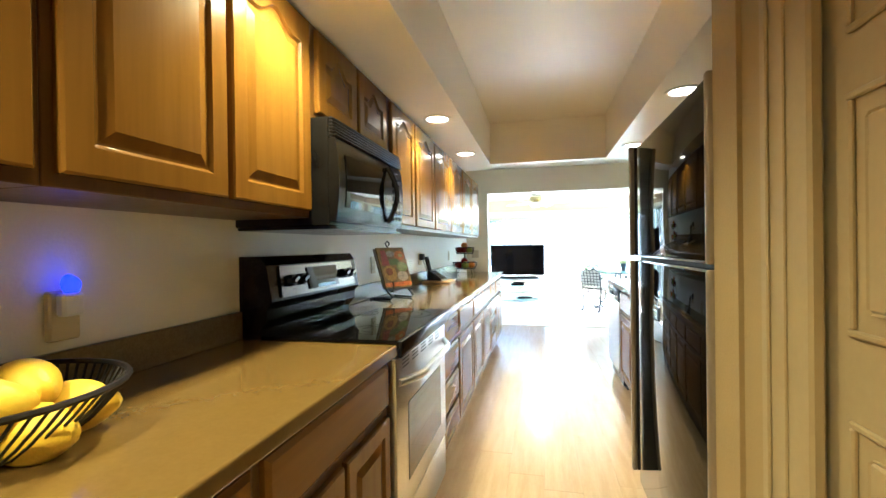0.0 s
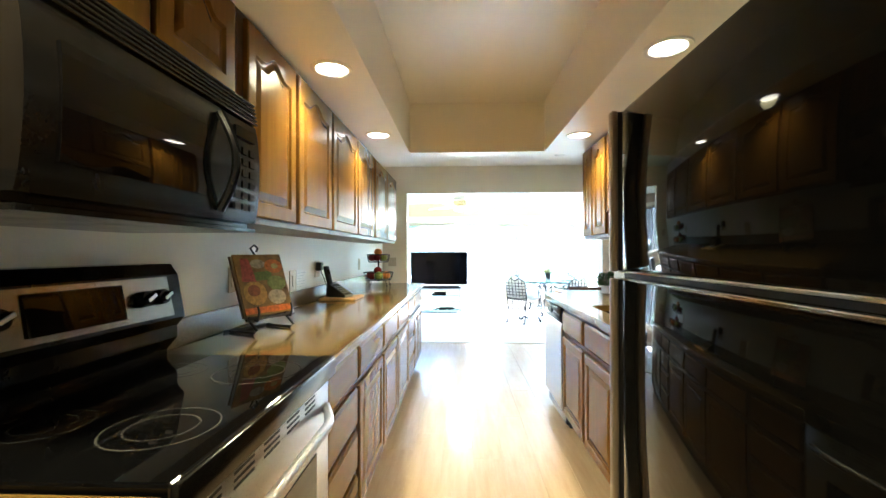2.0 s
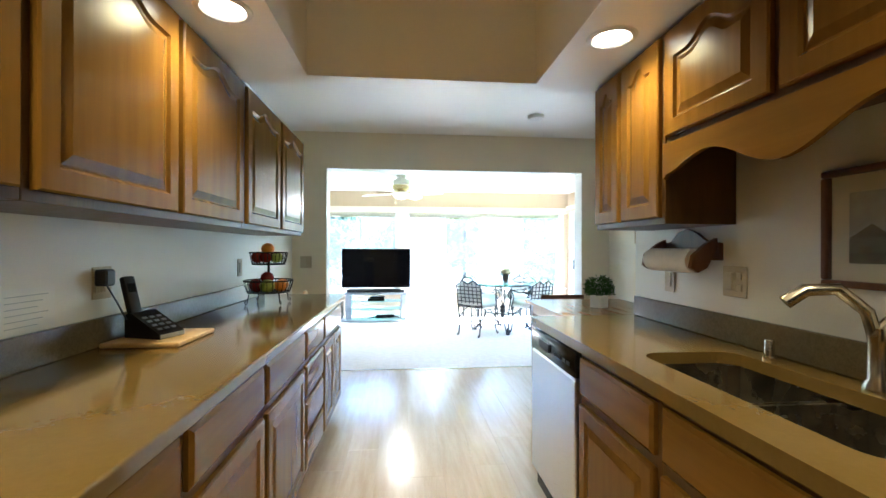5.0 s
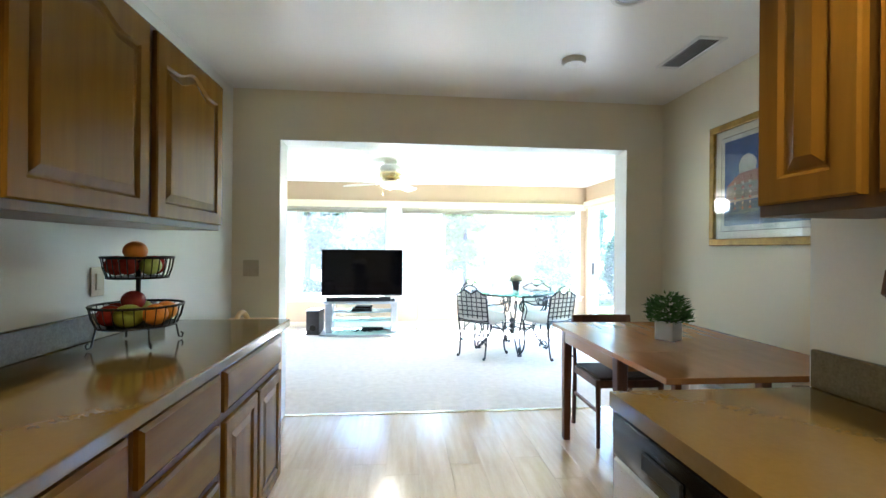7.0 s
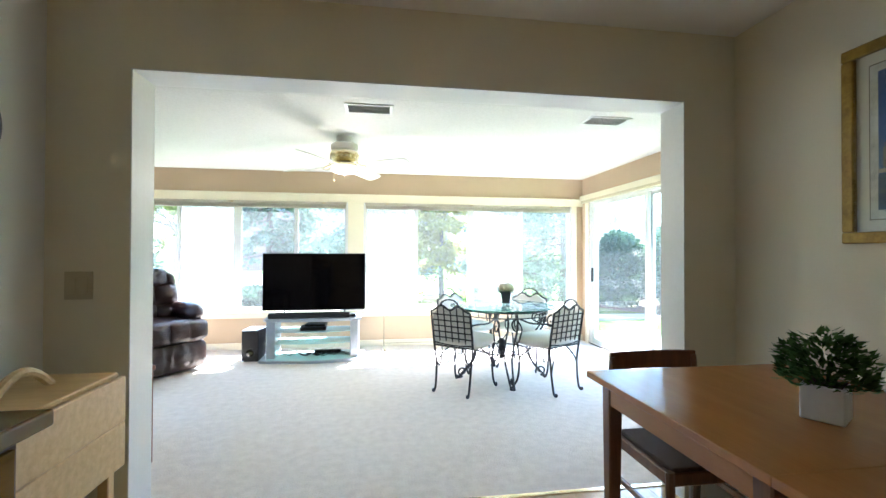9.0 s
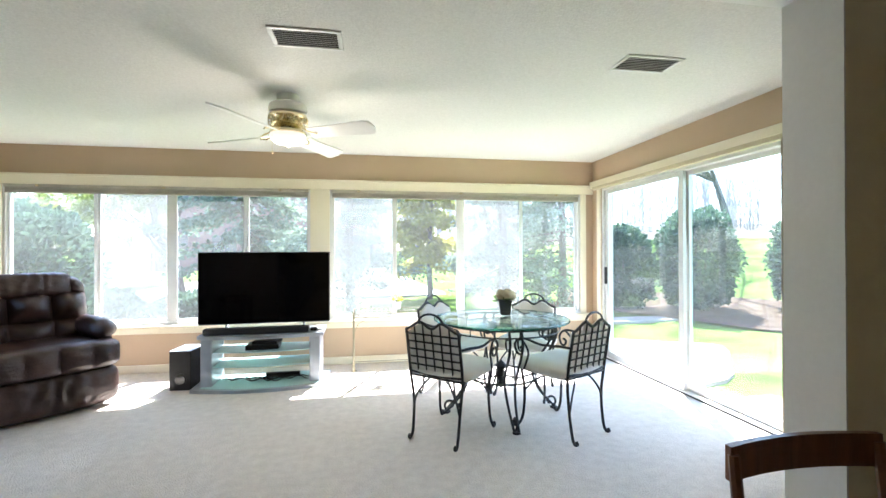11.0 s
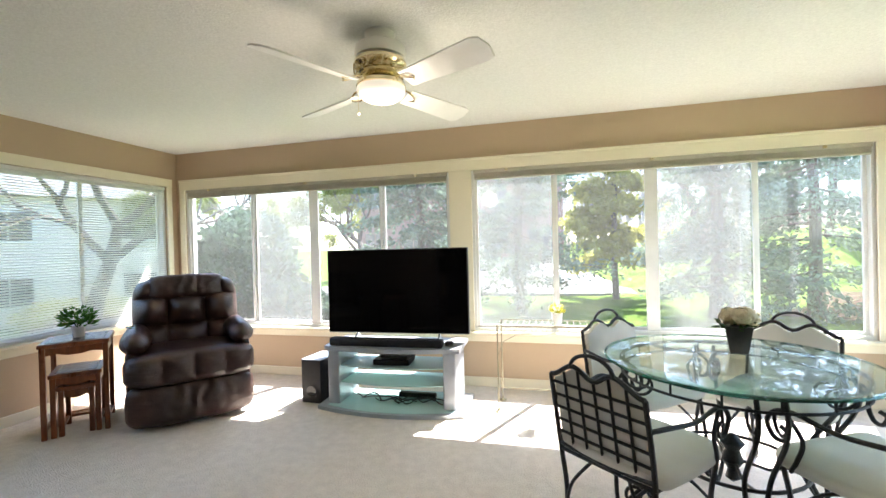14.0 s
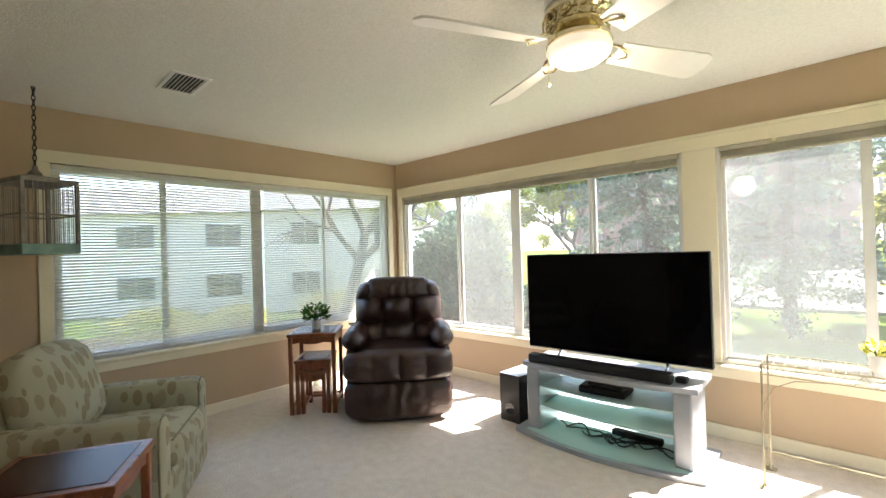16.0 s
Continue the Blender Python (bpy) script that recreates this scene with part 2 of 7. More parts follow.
TRIM_P = varied("shaded_cream_door_paint", (0.38, 0.30, 0.155), (0.41, 0.33, 0.175), 2.0, bump=0.04, bump_scale=60, rough=0.45)
PAINT_N = varied("pale_cream_wall_paint", (0.76, 0.695, 0.53), (0.80, 0.735, 0.57), 1.3, bump=0.08, bump_scale=140, rough=0.55, rough_var=0.05)
STEEL_MID = varied("satin_steel", (0.27, 0.225, 0.17), (0.32, 0.27, 0.21), 6, (1, 1, 0.2), rough=0.32, metal=0.4, bump=0.0, bump_scale=40)
CEIL = varied("satin_ceiling_paint", (0.85, 0.835, 0.80), (0.89, 0.875, 0.84), 1.0, bump=0.04, bump_scale=90, rough=0.36, rough_var=0.04, spec=0.9)
CEIL_TEX = varied("textured_ceiling_paint", (0.66, 0.65, 0.61), (0.76, 0.75, 0.71), 60.0, bump=0.4, bump_scale=90, rough=0.75, fine=0.5)
TRIM = varied("cream_trim_paint", (0.74, 0.68, 0.51), (0.79, 0.73, 0.57), 2.0, bump=0.04, bump_scale=60, rough=0.4)
WHITE_TRIM = varied("white_trim_paint", (0.76, 0.75, 0.72), (0.82, 0.81, 0.78), 2.0, bump=0.04, bump_scale=60, rough=0.4)
ALU = varied("white_aluminium", (0.66, 0.66, 0.64), (0.74, 0.74, 0.72), 6.0, rough=0.4, bump=0.02)
PLANK = varied("maple_laminate", (0.58, 0.42, 0.27), (0.68, 0.52, 0.35), 3.0, (9, 0.9, 9), 5.0, 0.20, bump=0.0, bump_scale=30, spread=0.02, rough_var=0.006, spec=0.9)
SEAM = mat_new("dark_joint", (0.54, 0.40, 0.26), 0.4)
CARPET = varied("ivory_carpet", (0.68, 0.61, 0.53), (0.83, 0.76, 0.675), 16, rough=0.95, bump=1.0, bump_scale=110, detail=8, fine=0.5, spec=0.1)
BLACK = varied("black_enamel", (0.005, 0.005, 0.0055), (0.009, 0.009, 0.0095), 12, rough=0.16, bump=0.01, bump_scale=200, spec=0.2)
BLACK_GLASS = mat_new("black_glass", (0.003, 0.003, 0.0035), 0.03, 0.0, 0.3)
FRIDGE_BLACK = varied("black_fridge_panel", (0.003, 0.003, 0.003), (0.005, 0.005, 0.005), 3, rough=0.04, bump=0.0, bump_scale=20, rough_var=0.01, spec=0.18)
# Silver steel, darkened: the control panel's dark reflection is put into the colour.
STEEL_DARK = varied("dark_reflection_steel", (0.20, 0.195, 0.19), (0.27, 0.265, 0.26), 6, (2, 60, 60), rough=0.22, metal=1.0, bump=0.02, bump_scale=40)
DOOR_ALU = varied("grey_aluminium", (0.58, 0.58, 0.56), (0.66, 0.66, 0.64), 6.0, rough=0.4, metal=0.1, bump=0.02)
STEEL = varied("brushed_steel", (0.50, 0.49, 0.47), (0.62, 0.61, 0.59), 6, (2, 60, 60), rough=0.3, metal=1.0, bump=0.03, bump_scale=40)
SINK_STEEL = varied("worn_sink_steel", (0.27, 0.25, 0.22), (0.36, 0.335, 0.295), 9, rough=0.27, metal=1.0, bump=0.02, bump_scale=60)
CHROME = mat_new("chrome", (0.75, 0.75, 0.74), 0.08, 1.0)
NICKEL = varied("brushed_nickel", (0.55, 0.49, 0.40), (0.66, 0.60, 0.50), 10, rough=0.25, metal=1.0, bump=0.0)
BRASS = varied("polished_brass", (0.78, 0.68, 0.44), (0.88, 0.79, 0.56), 12, rough=0.2, metal=1.0, bump=0.0)
GOLD = varied("gilt_wood", (0.21, 0.12, 0.012), (0.38, 0.235, 0.035), 16, rough=0.4, metal=0.35, bump=0.1, bump_scale=90)
PLASTIC_W = varied("almond_plastic", (0.50, 0.43, 0.28), (0.54, 0.47, 0.32), 9, rough=0.4, bump=0.0)
PLASTIC_WHITE = varied("white_plastic", (0.74, 0.74, 0.72), (0.79, 0.79, 0.77), 9, rough=0.35, bump=0.0)
PLASTIC_B = varied("black_plastic", (0.010, 0.010, 0.011), (0.018, 0.018, 0.02), 20, rough=0.45, bump=0.1, bump_scale=300, spec=0.35)
PLASTIC_G = varied("silver_grey_plastic", (0.33, 0.36, 0.40), (0.40, 0.43, 0.47), 8, rough=0.35, metal=0.3, bump=0.03, bump_scale=200)
LEATHER = varied("brown_leather", (0.028, 0.014, 0.0115), (0.056, 0.030, 0.025), 7, rough=0.34, bump=0.35, bump_scale=110, rough_var=0.1)
IRON = varied("black_wrought_iron", (0.010, 0.010, 0.011), (0.030, 0.030, 0.031), 30, rough=0.42, metal=0.3, bump=0.25, bump_scale=120)
CANVAS = varied("ivory_cushion_cloth", (0.72, 0.69, 0.62), (0.80, 0.77, 0.70), 5, rough=0.9, bump=0.4, bump_scale=350)
TEAK = varied("teak_veneer", (0.345, 0.152, 0.048), (0.38, 0.172, 0.056), 3, (6, 0.7, 6), 5, 0.22, bump=0.03, bump_scale=25, fine=0.4)
TEAK_DARK = varied("dark_teak", (0.10, 0.04, 0.018), (0.17, 0.07, 0.03), 4, (8, 8, 0.8), 6, 0.35, bump=0.06, bump_scale=25)
ROSEWOOD = varied("carved_rosewood", (0.14, 0.040, 0.015), (0.27, 0.088, 0.032), 5, (6, 6, 1), 5, 0.3, bump=0.08, bump_scale=30)
BEECH = varied("pale_beech", (0.56, 0.36, 0.15), (0.68, 0.47, 0.22), 5, (1, 8, 8), 5, 0.42, bump=0.05, bump_scale=30)
RUSH = varied("woven_cord", (0.035, 0.018, 0.012), (0.075, 0.04, 0.026), 40, (3, 12, 3), 4, 0.8, bump=0.6, bump_scale=90)
WINDOW_GLASS = glass_mat("window_glass", (0.93, 0.955, 0.955), dust_glare=0.02)
DOOR_GLASS = glass_mat("dusty_hazed_door_glass", (0.89, 0.94, 0.935), dust_glare=0.02)
SCREEN_MESH = glass_mat("insect_screen", (0.80, 0.81, 0.81), 0.6, 0.0, 0.045)
PICTURE_GLASS = glass_mat("picture_glass", (0.97, 0.975, 0.97), gloss=0.25)
TABLE_GLASS = glass_mat("green_table_glass", (0.84, 0.95, 0.925), gloss=0.9)
EDGE_GLASS = glass_mat("glass_edge", (0.25, 0.55, 0.50), 0.05)
FROST = mat_new("frosted_teal_glass", (0.42, 0.62, 0.60), 0.28)
LEAF = leaf_mat("potted_leaf", (0.035, 0.075, 0.022), (0.10, 0.18, 0.06), 30, 0.25)


# ---- the setting ----
def setting(name, bm, material, label, category):
    return solid(name, bm, material, label, category, kind="structure")


KZ, TRAY_Z, SOFFIT_Z, SUN_Z = 2.435, 2.50, 2.09, 2.375
setting("wall_west_kitchen", boxm(-1.14, -1.02, -1.72, 6.28, 0, 2.6), PAINT_K, "off-white painted kitchen wall behind the worktop", "wall")
setting("wall_south_kitchen", boxm(-1.02, 0.6, -1.72, -1.6, 0, 2.6), PAINT, "plain cream painted end wall of the kitchen", "wall")
bm = boxm(0.6, 0.72, -1.72, -0.275, 0, 2.6)
box(bm, 0.6, 0.72, -0.275, 0.565, 2.04, 2.6)
box(bm, 0.6, 0.72, 0.565, 0.81, 0, 2.6)
box(bm, 0.588, 1.48, 0.81, 0.957, 0, 2.6)
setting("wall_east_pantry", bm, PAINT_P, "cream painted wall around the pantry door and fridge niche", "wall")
bm = boxm(1.36, 1.48, 0.97, 4.18, 0, 2.6)
box(bm, 1.48, 2.365, 4.06, 4.18, 0, 2.6)
setting("wall_east_kitchen", bm, PAINT_K, "off-white painted wall behind the sink counter", "wall")
setting("wall_east_dining", boxm(2.245, 2.365, 4.18, 6.28, 0, 2.6), PAINT_N, "cream painted dining wall with a framed picture", "wall")
X0, X1, OZ = -0.69, 1.947, 2.074


def pierced(y0, y1, xa, xb, top):
    b = boxm(xa, X0, y0, y1, 0, top)
    box(b, X1, xb, y0, y1, 0, top)
    box(b, X0, X1, y0, y1, OZ, top)
    return b


setting("wall_north_dining", pierced(6.28, 6.40, -1.14, 2.365, 2.6), PAINT_N, "cream painted wall with a wide opening to the sunroom", "wall")
setting("wall_south_sunroom", pierced(6.40, 6.46, -3.31, 3.475, 2.6), TAN, "tan painted sunroom wall with a wide opening", "wall")
bm = boxm(X0 - 0.001, X0 + 0.005, 6.277, 6.463, 0, OZ)
box(bm, X1 - 0.005, X1 + 0.001, 6.277, 6.463, 0, OZ)
box(bm, X0 - 0.001, X1 + 0.001, 6.277, 6.463, OZ - 0.005, OZ + 0.001)
setting("trim", bm, WHITE_TRIM, "white painted plaster lining of the wide opening", "trim")

# ceilings
bm = boxm(-1.14, -0.373, -1.72, 4.12, SOFFIT_Z, 2.6)
box(bm, 0.74, 1.48, -1.72, 4.12, SOFFIT_Z, 2.6)
box(bm, -0.373, 0.74, 4.0, 4.12, SOFFIT_Z, 2.6)
setting("ceiling_soffit", bm, CEIL, "dropped satin-white soffit round the kitchen with recessed lamps", "ceiling")
setting("ceiling_tray", boxm(-0.40, 0.77, -1.72, 4.02, TRAY_Z, 2.62), CEIL, "raised satin-white tray ceiling over the galley", "ceiling")
setting("ceiling_dining", boxm(-1.14, 2.365, 4.12, 6.28, KZ, 2.62), CEIL, "satin-white painted ceiling of the dining end", "ceiling")
setting("ceiling_sunroom", boxm(-3.31, 3.475, 6.46, 10.38, SUN_Z, 2.62), CEIL_TEX, "white textured ceiling of the sunroom", "ceiling")

# sunroom walls
WB, WT = 0.50, 1.97
bm = boxm(-3.31, 3.475, 10.235, 10.38, -0.2, WB - 0.02)
box(bm, -3.31, 3.475, 10.235, 10.38, WT, 2.6)
box(bm, -3.31, -3.06, 10.235, 10.38, WB - 0.02, WT)
box(bm, -0.05, 0.14, 10.235, 10.38, WB - 0.02, WT)
box(bm, 3.18, 3.475, 10.235, 10.38, WB - 0.02, WT)
setting("wall_north_sunroom", bm, TAN, "tan painted window wall of the sunroom", "wall")
LB, LT, LY0, LY1 = 0.61, 2.0, 7.14, 10.10
bm = boxm(-3.31, -3.17, 6.46, 10.235, -0.2, LB - 0.02)
box(bm, -3.31, -3.17, 6.46, 10.235, LT, 2.6)
box(bm, -3.31, -3.17, 6.46, LY0, LB - 0.02, LT)
box(bm, -3.31, -3.17, LY1, 10.235, LB - 0.02, LT)
setting("wall_west_sunroom", bm, TAN, "tan painted side wall with a wide window", "wall")
SY0, SY1, SZ = 7.15, 10.03, 2.03
bm = boxm(3.335, 3.475, 6.46, SY0, -0.2, 2.6)
box(bm, 3.335, 3.475, SY1, 10.235, -0.2, 2.6)
box(bm, 3.335, 3.475, SY0, SY1, SZ, 2.6)
setting("wall_east_sunroom", bm, TAN, "tan painted wall around the sliding patio door", "wall")

# trim of the sunroom
bm = boxm(-3.12, 3.335, 10.215, 10.236, WT, 2.06, bevel=0.003)
box(bm, -3.12, 3.335, 10.205, 10.236, 2.06, 2.08, bevel=0.003)
setting("trim_north", bm, TRIM, "cream head casing along the window wall", "trim")
bm = boxm(-3.12, -3.05, 10.217, 10.236, WB, WT, bevel=0.003)
box(bm, -0.06, 0.15, 10.219, 10.236, WB, WT, bevel=0.003)
box(bm, 3.17, 3.24, 10.217, 10.236, WB, WT, bevel=0.003)
setting("trim_north_uprights", bm, TRIM, "cream painted window post and side casings", "trim")
bm = boxm(-3.15, 3.29, 10.175, 10.30, WB - 0.025, WB, bevel=0.005)
box(bm, -3.13, 3.27, 10.217, 10.236, WB - 0.09, WB - 0.025, bevel=0.003)
setting("trim_north_sill", bm, TRIM, "cream painted window sill board with apron", "trim")
bm = boxm(-3.171, -3.15, LY0 - 0.07, LY1 + 0.06, LT, LT + 0.085, bevel=0.003)
box(bm, -3.171, -3.152, LY0 - 0.07, LY0, LB, LT, bevel=0.003)
box(bm, -3.171, -3.152, LY1, LY1 + 0.06, LB, LT, bevel=0.003)
box(bm, -3.24, -3.12, LY0 - 0.09, LY1 + 0.07, LB - 0.025, LB, bevel=0.005)
box(bm, -3.171, -3.153, LY0 - 0.07, LY1 + 0.06, LB - 0.09, LB - 0.025, bevel=0.003)
setting("trim_west", bm, TRIM, "cream painted casing and sill of the side window", "trim")
bm = boxm(3.29, 3.336, 6.47, 10.23, 2.035, 2.12, bevel=0.004)
box(bm, 3.315, 3.336, SY1, 10.10, 0, 2.02, bevel=0.003)
box(bm, 3.315, 3.336, SY0 - 0.08, SY0, 0, 2.02, bevel=0.003)
setting("trim_east", bm, TRIM, "cream painted head casing over the sliding door", "trim")
bm = boxm(-3.17, 3.335, 10.222, 10.236, 0, 0.085, bevel=0.003)
box(bm, -3.171, -3.157, 6.46, 10.222, 0, 0.085, bevel=0.003)
box(bm, -3.157, X0 - 0.08, 6.459, 6.473, 0, 0.085, bevel=0.003)
box(bm, X1 + 0.08, 3.33, 6.459, 6.473, 0, 0.085, bevel=0.003)
setting("baseboard_sunroom", bm, TRIM, "cream painted baseboard round the sunroom", "baseboard")
bm = boxm(X1 + 0.02, 2.245, 6.266, 6.281, 0, 0.11, bevel=0.003)
box(bm, -1.02, X0 - 0.01, 6.266, 6.281, 0, 0.11, bevel=0.003)
setting("baseboard", bm, WHITE_TRIM, "white painted baseboard beside the opening", "baseboard")

# floors
floor = setting("floor", boxm(-1.02, 2.365, -1.72, 6.44, -0.12, -0.0022), SEAM, "glossy pale maple laminate plank floor", "floor")
setting("floor_sunroom", boxm(-3.31, 3.475, 6.44, 10.38, -0.2, 0.0), CARPET, "ivory cut-pile carpet of the sunroom", "floor")
setting("trim_threshold", boxm(X0 + 0.005, X1 - 0.005, 6.425, 6.455, -0.01, 0.006, bevel=0.002), BRASS, "thin brass threshold strip between laminate and carpet", "trim")


# ---- windows ----
def window(name, label, xs, z0, z1, m, wide=(), screens=()):
    """Side-by-side sliding sashes in an aluminium frame, along local x, glass in the plane y = 0."""
    w = thing(name, label, "window", m, kind="structure")
    x0, x1 = xs[0], xs[-1]
    f = boxm(x0, x1, -0.045, 0.05, z0, z0 + 0.03)
    box(f, x0, x1, -0.045, 0.05, z1 - 0.03, z1)
    box(f, x0, x0 + 0.03, -0.045, 0.05, z0 + 0.03, z1 - 0.03)
    box(f, x1 - 0.03, x1, -0.045, 0.05, z0 + 0.03, z1 - 0.03)
    part("window_frame", f, ALU, w)
    for i in range(len(xs) - 1):
        a, b = xs[i] + (0.03 if i == 0 else 0), xs[i + 1] - (0.03 if i == len(xs) - 2 else 0)
        dy = 0.012 if i % 2 else -0.012
        s = boxm(a, a + 0.025, dy - 0.011, dy + 0.011, z0 + 0.03, z1 - 0.03)
        box(s, b - 0.025, b, dy - 0.011, dy + 0.011, z0 + 0.03, z1 - 0.03)
        box(s, a + 0.025, b - 0.025, dy - 0.011, dy + 0.011, z0 + 0.03, z0 + 0.055)
        box(s, a + 0.025, b - 0.025, dy - 0.011, dy + 0.011, z1 - 0.055, z1 - 0.03)
        sash = part("sash", s, ALU, w)
        p = part("pane", boxm(a + 0.026, b - 0.026, dy - 0.002, dy + 0.002, z0 + 0.056, z1 - 0.056), WINDOW_GLASS, sash)
        p.visible_shadow = False
        if i in screens:
            sc = part("insect_screen", boxm(a + 0.02, b - 0.02, 0.0415, 0.0425, z0 + 0.04, z1 - 0.04), SCREEN_MESH, sash, "fine grey insect screen")
            sc.visible_shadow = False
        if i < len(xs) - 2 and i + 1 in wide:
            part("mullion", boxm(xs[i + 1] - 0.05, xs[i + 1] + 0.05, -0.04, -0.026, z0 + 0.03, z1 - 0.03, bevel=0.003), ALU, w)
    return w


window("window_1", "white aluminium sliding window in four sashes", [-3.06, -2.22, -1.49, -0.75, -0.05], WB, WT, pose(0, 10.30, 0), (2,), (1,))
window("window_2", "white aluminium sliding window in four sashes", [0.14, 0.88, 1.655, 2.42, 3.18], WB, WT, pose(0, 10.30, 0), (2,), (0, 2))
window("window_3", "white aluminium side window behind lowered blinds", [LY0, 7.815, 8.55, 9.27, LY1], LB, LT, pose(-3.24, 0, 0, 0, 0, 90), (2,))

# sliding patio door, leaves along y
door = thing("door_1", "white aluminium sliding glass patio door, closed", "door", kind="structure")
f = boxm(3.345, 3.465, SY0, SY1, -0.02, 0.02)
box(f, 3.345, 3.465, SY0, SY1, SZ - 0.04, SZ)
box(f, 3.345, 3.465, SY0, SY0 + 0.04, 0.02, SZ - 0.04)
box(f, 3.345, 3.465, SY1 - 0.04, SY1, 0.02, SZ - 0.04)
part("door_frame", f, DOOR_ALU, door)
part("track", boxm(3.337, 3.3445, SY0, SY1, 0.0005, 0.014, bevel=0.002), PLASTIC_B, door, "black floor track")
for ya, yb, xx in ((SY0 + 0.04, 8.74, 3.43), (8.70, SY1 - 0.04, 3.385)):
    s = boxm(xx - 0.018, xx + 0.018, ya, ya + 0.06, 0.02, SZ - 0.04, bevel=0.003)
    box(s, xx - 0.018, xx + 0.018, yb - 0.06, yb, 0.02, SZ - 0.04, bevel=0.003)
    box(s, xx - 0.018, xx + 0.018, ya + 0.06, yb - 0.06, 0.02, 0.09, bevel=0.003)
    box(s, xx - 0.018, xx + 0.018, ya + 0.06, yb - 0.06, SZ - 0.08, SZ - 0.03, bevel=0.003)
    leaf = part("door_leaf", s, DOOR_ALU, door)
    p = part("pane", boxm(xx - 0.003, xx + 0.003, ya + 0.061, yb - 0.061, 0.091, SZ - 0.081), DOOR_GLASS, leaf)
    p.visible_shadow = False
    if xx < 3.4:
        h = boxm(xx - 0.05, xx - 0.02, yb - 0.045, yb - 0.02, 0.88, 1.08, bevel=0.006)
        part("door_handle", h, PLASTIC_B, leaf, "black pull handle")

# pantry door
pd = thing("door_2", "cream painted six-panel pantry door, closed", "door", pose(0, 0.045, 0), kind="structure")
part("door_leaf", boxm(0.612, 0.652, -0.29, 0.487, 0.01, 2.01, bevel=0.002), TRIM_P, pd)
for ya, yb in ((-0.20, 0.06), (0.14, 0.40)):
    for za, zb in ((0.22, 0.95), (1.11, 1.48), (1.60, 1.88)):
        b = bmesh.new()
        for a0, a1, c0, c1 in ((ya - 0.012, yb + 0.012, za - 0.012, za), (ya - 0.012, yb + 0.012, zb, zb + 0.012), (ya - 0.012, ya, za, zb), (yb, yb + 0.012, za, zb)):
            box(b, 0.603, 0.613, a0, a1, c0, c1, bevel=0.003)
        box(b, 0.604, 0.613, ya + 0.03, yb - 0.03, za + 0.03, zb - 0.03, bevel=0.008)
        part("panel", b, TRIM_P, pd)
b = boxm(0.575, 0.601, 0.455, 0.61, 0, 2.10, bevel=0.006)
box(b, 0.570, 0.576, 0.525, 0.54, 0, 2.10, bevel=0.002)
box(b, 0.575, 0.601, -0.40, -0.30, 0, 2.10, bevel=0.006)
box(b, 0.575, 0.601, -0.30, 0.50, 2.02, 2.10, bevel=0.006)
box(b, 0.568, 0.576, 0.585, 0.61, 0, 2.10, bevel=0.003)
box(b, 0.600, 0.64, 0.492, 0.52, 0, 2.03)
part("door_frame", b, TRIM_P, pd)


# ---- kitchen cabinets ----
def ring_points(w, h, rail, drop, k=7):
    """Four sides with k points each: an opening inset by rail, its top cut to a cathedral arch."""
    a, b, c, d = rail, w - rail, rail, h - rail
    pts = [(a + (b - a) * i / k, c) for i in range(k)] + [(b, c + (d - drop - c) * i / k) for i in range(k)]
    for i in range(k * 3):
        u = 1 - i / (k * 3)
        f = 0.0
        if 0.18 < u < 0.82:
            f = 0.5 - 0.5 * math.cos(2 * math.pi * (u - 0.18) / 0.64)
        pts.append((a + (b - a) * u, d - drop * (1 - f)))
    pts += [(a, d - drop - (d - drop - c) * i / k) for i in range(k)]
    return pts


def panel_door(w, h, arch=0.045, t=0.02, rail=0.055):
    """A raised-panel door: width along x, height along z, face towards -y."""
    bm = bmesh.new()
    def ring(inset, drop, y):
        return [bm.verts.new((x, y, z)) for x, z in ring_points(w, h, inset, drop)]
    rings = [ring(0, 0, 0), ring(0, 0, -t + 0.005), ring(0.005, 0, -t), ring(rail, arch, -t), ring(rail + 0.008, arch, -t + 0.009),
             ring(rail + 0.014, arch, -t + 0.009), ring(rail + 0.04, arch * 0.9, -t + 0.001)]
    for A, B in zip(rings, rings[1:]):
        n = len(A)
        for i in range(n):
            bm.faces.new((A[i], A[(i + 1) % n], B[(i + 1) % n], B[i]))
    bm.faces.new(rings[-1])
    bm.faces.new(rings[0][::-1])
    return bm


def drawer_front(w, h, t=0.02):
    bm = boxm(0, w, -t * 0.6, 0, 0, h)
    A = [(0, 0), (w, 0), (w, h), (0, h)]
    ins = [(0.012, 0.012), (w - 0.012, 0.012), (w - 0.012, h - 0.012), (0.012, h - 0.012)]
    va = [bm.verts.new((x, -t * 0.6, z)) for x, z in A]
    vb = [bm.verts.new((x, -t, z)) for x, z in ins]
    for i in range(4):
        bm.faces.new((va[i], va[(i + 1) % 4], vb[(i + 1) % 4], vb[i]))
    bm.faces.new(vb)
    return bm


def put_front(cab, name, bm, side, xf, ya, z, material):
    m = Matrix.Translation((xf, ya, z)) @ Matrix.Rotation(radians(90 * side), 4, "Z")
    return part(name, bm, material, cab, m=m)


def front_y(ya, yb, side):
    return ya if side > 0 else yb


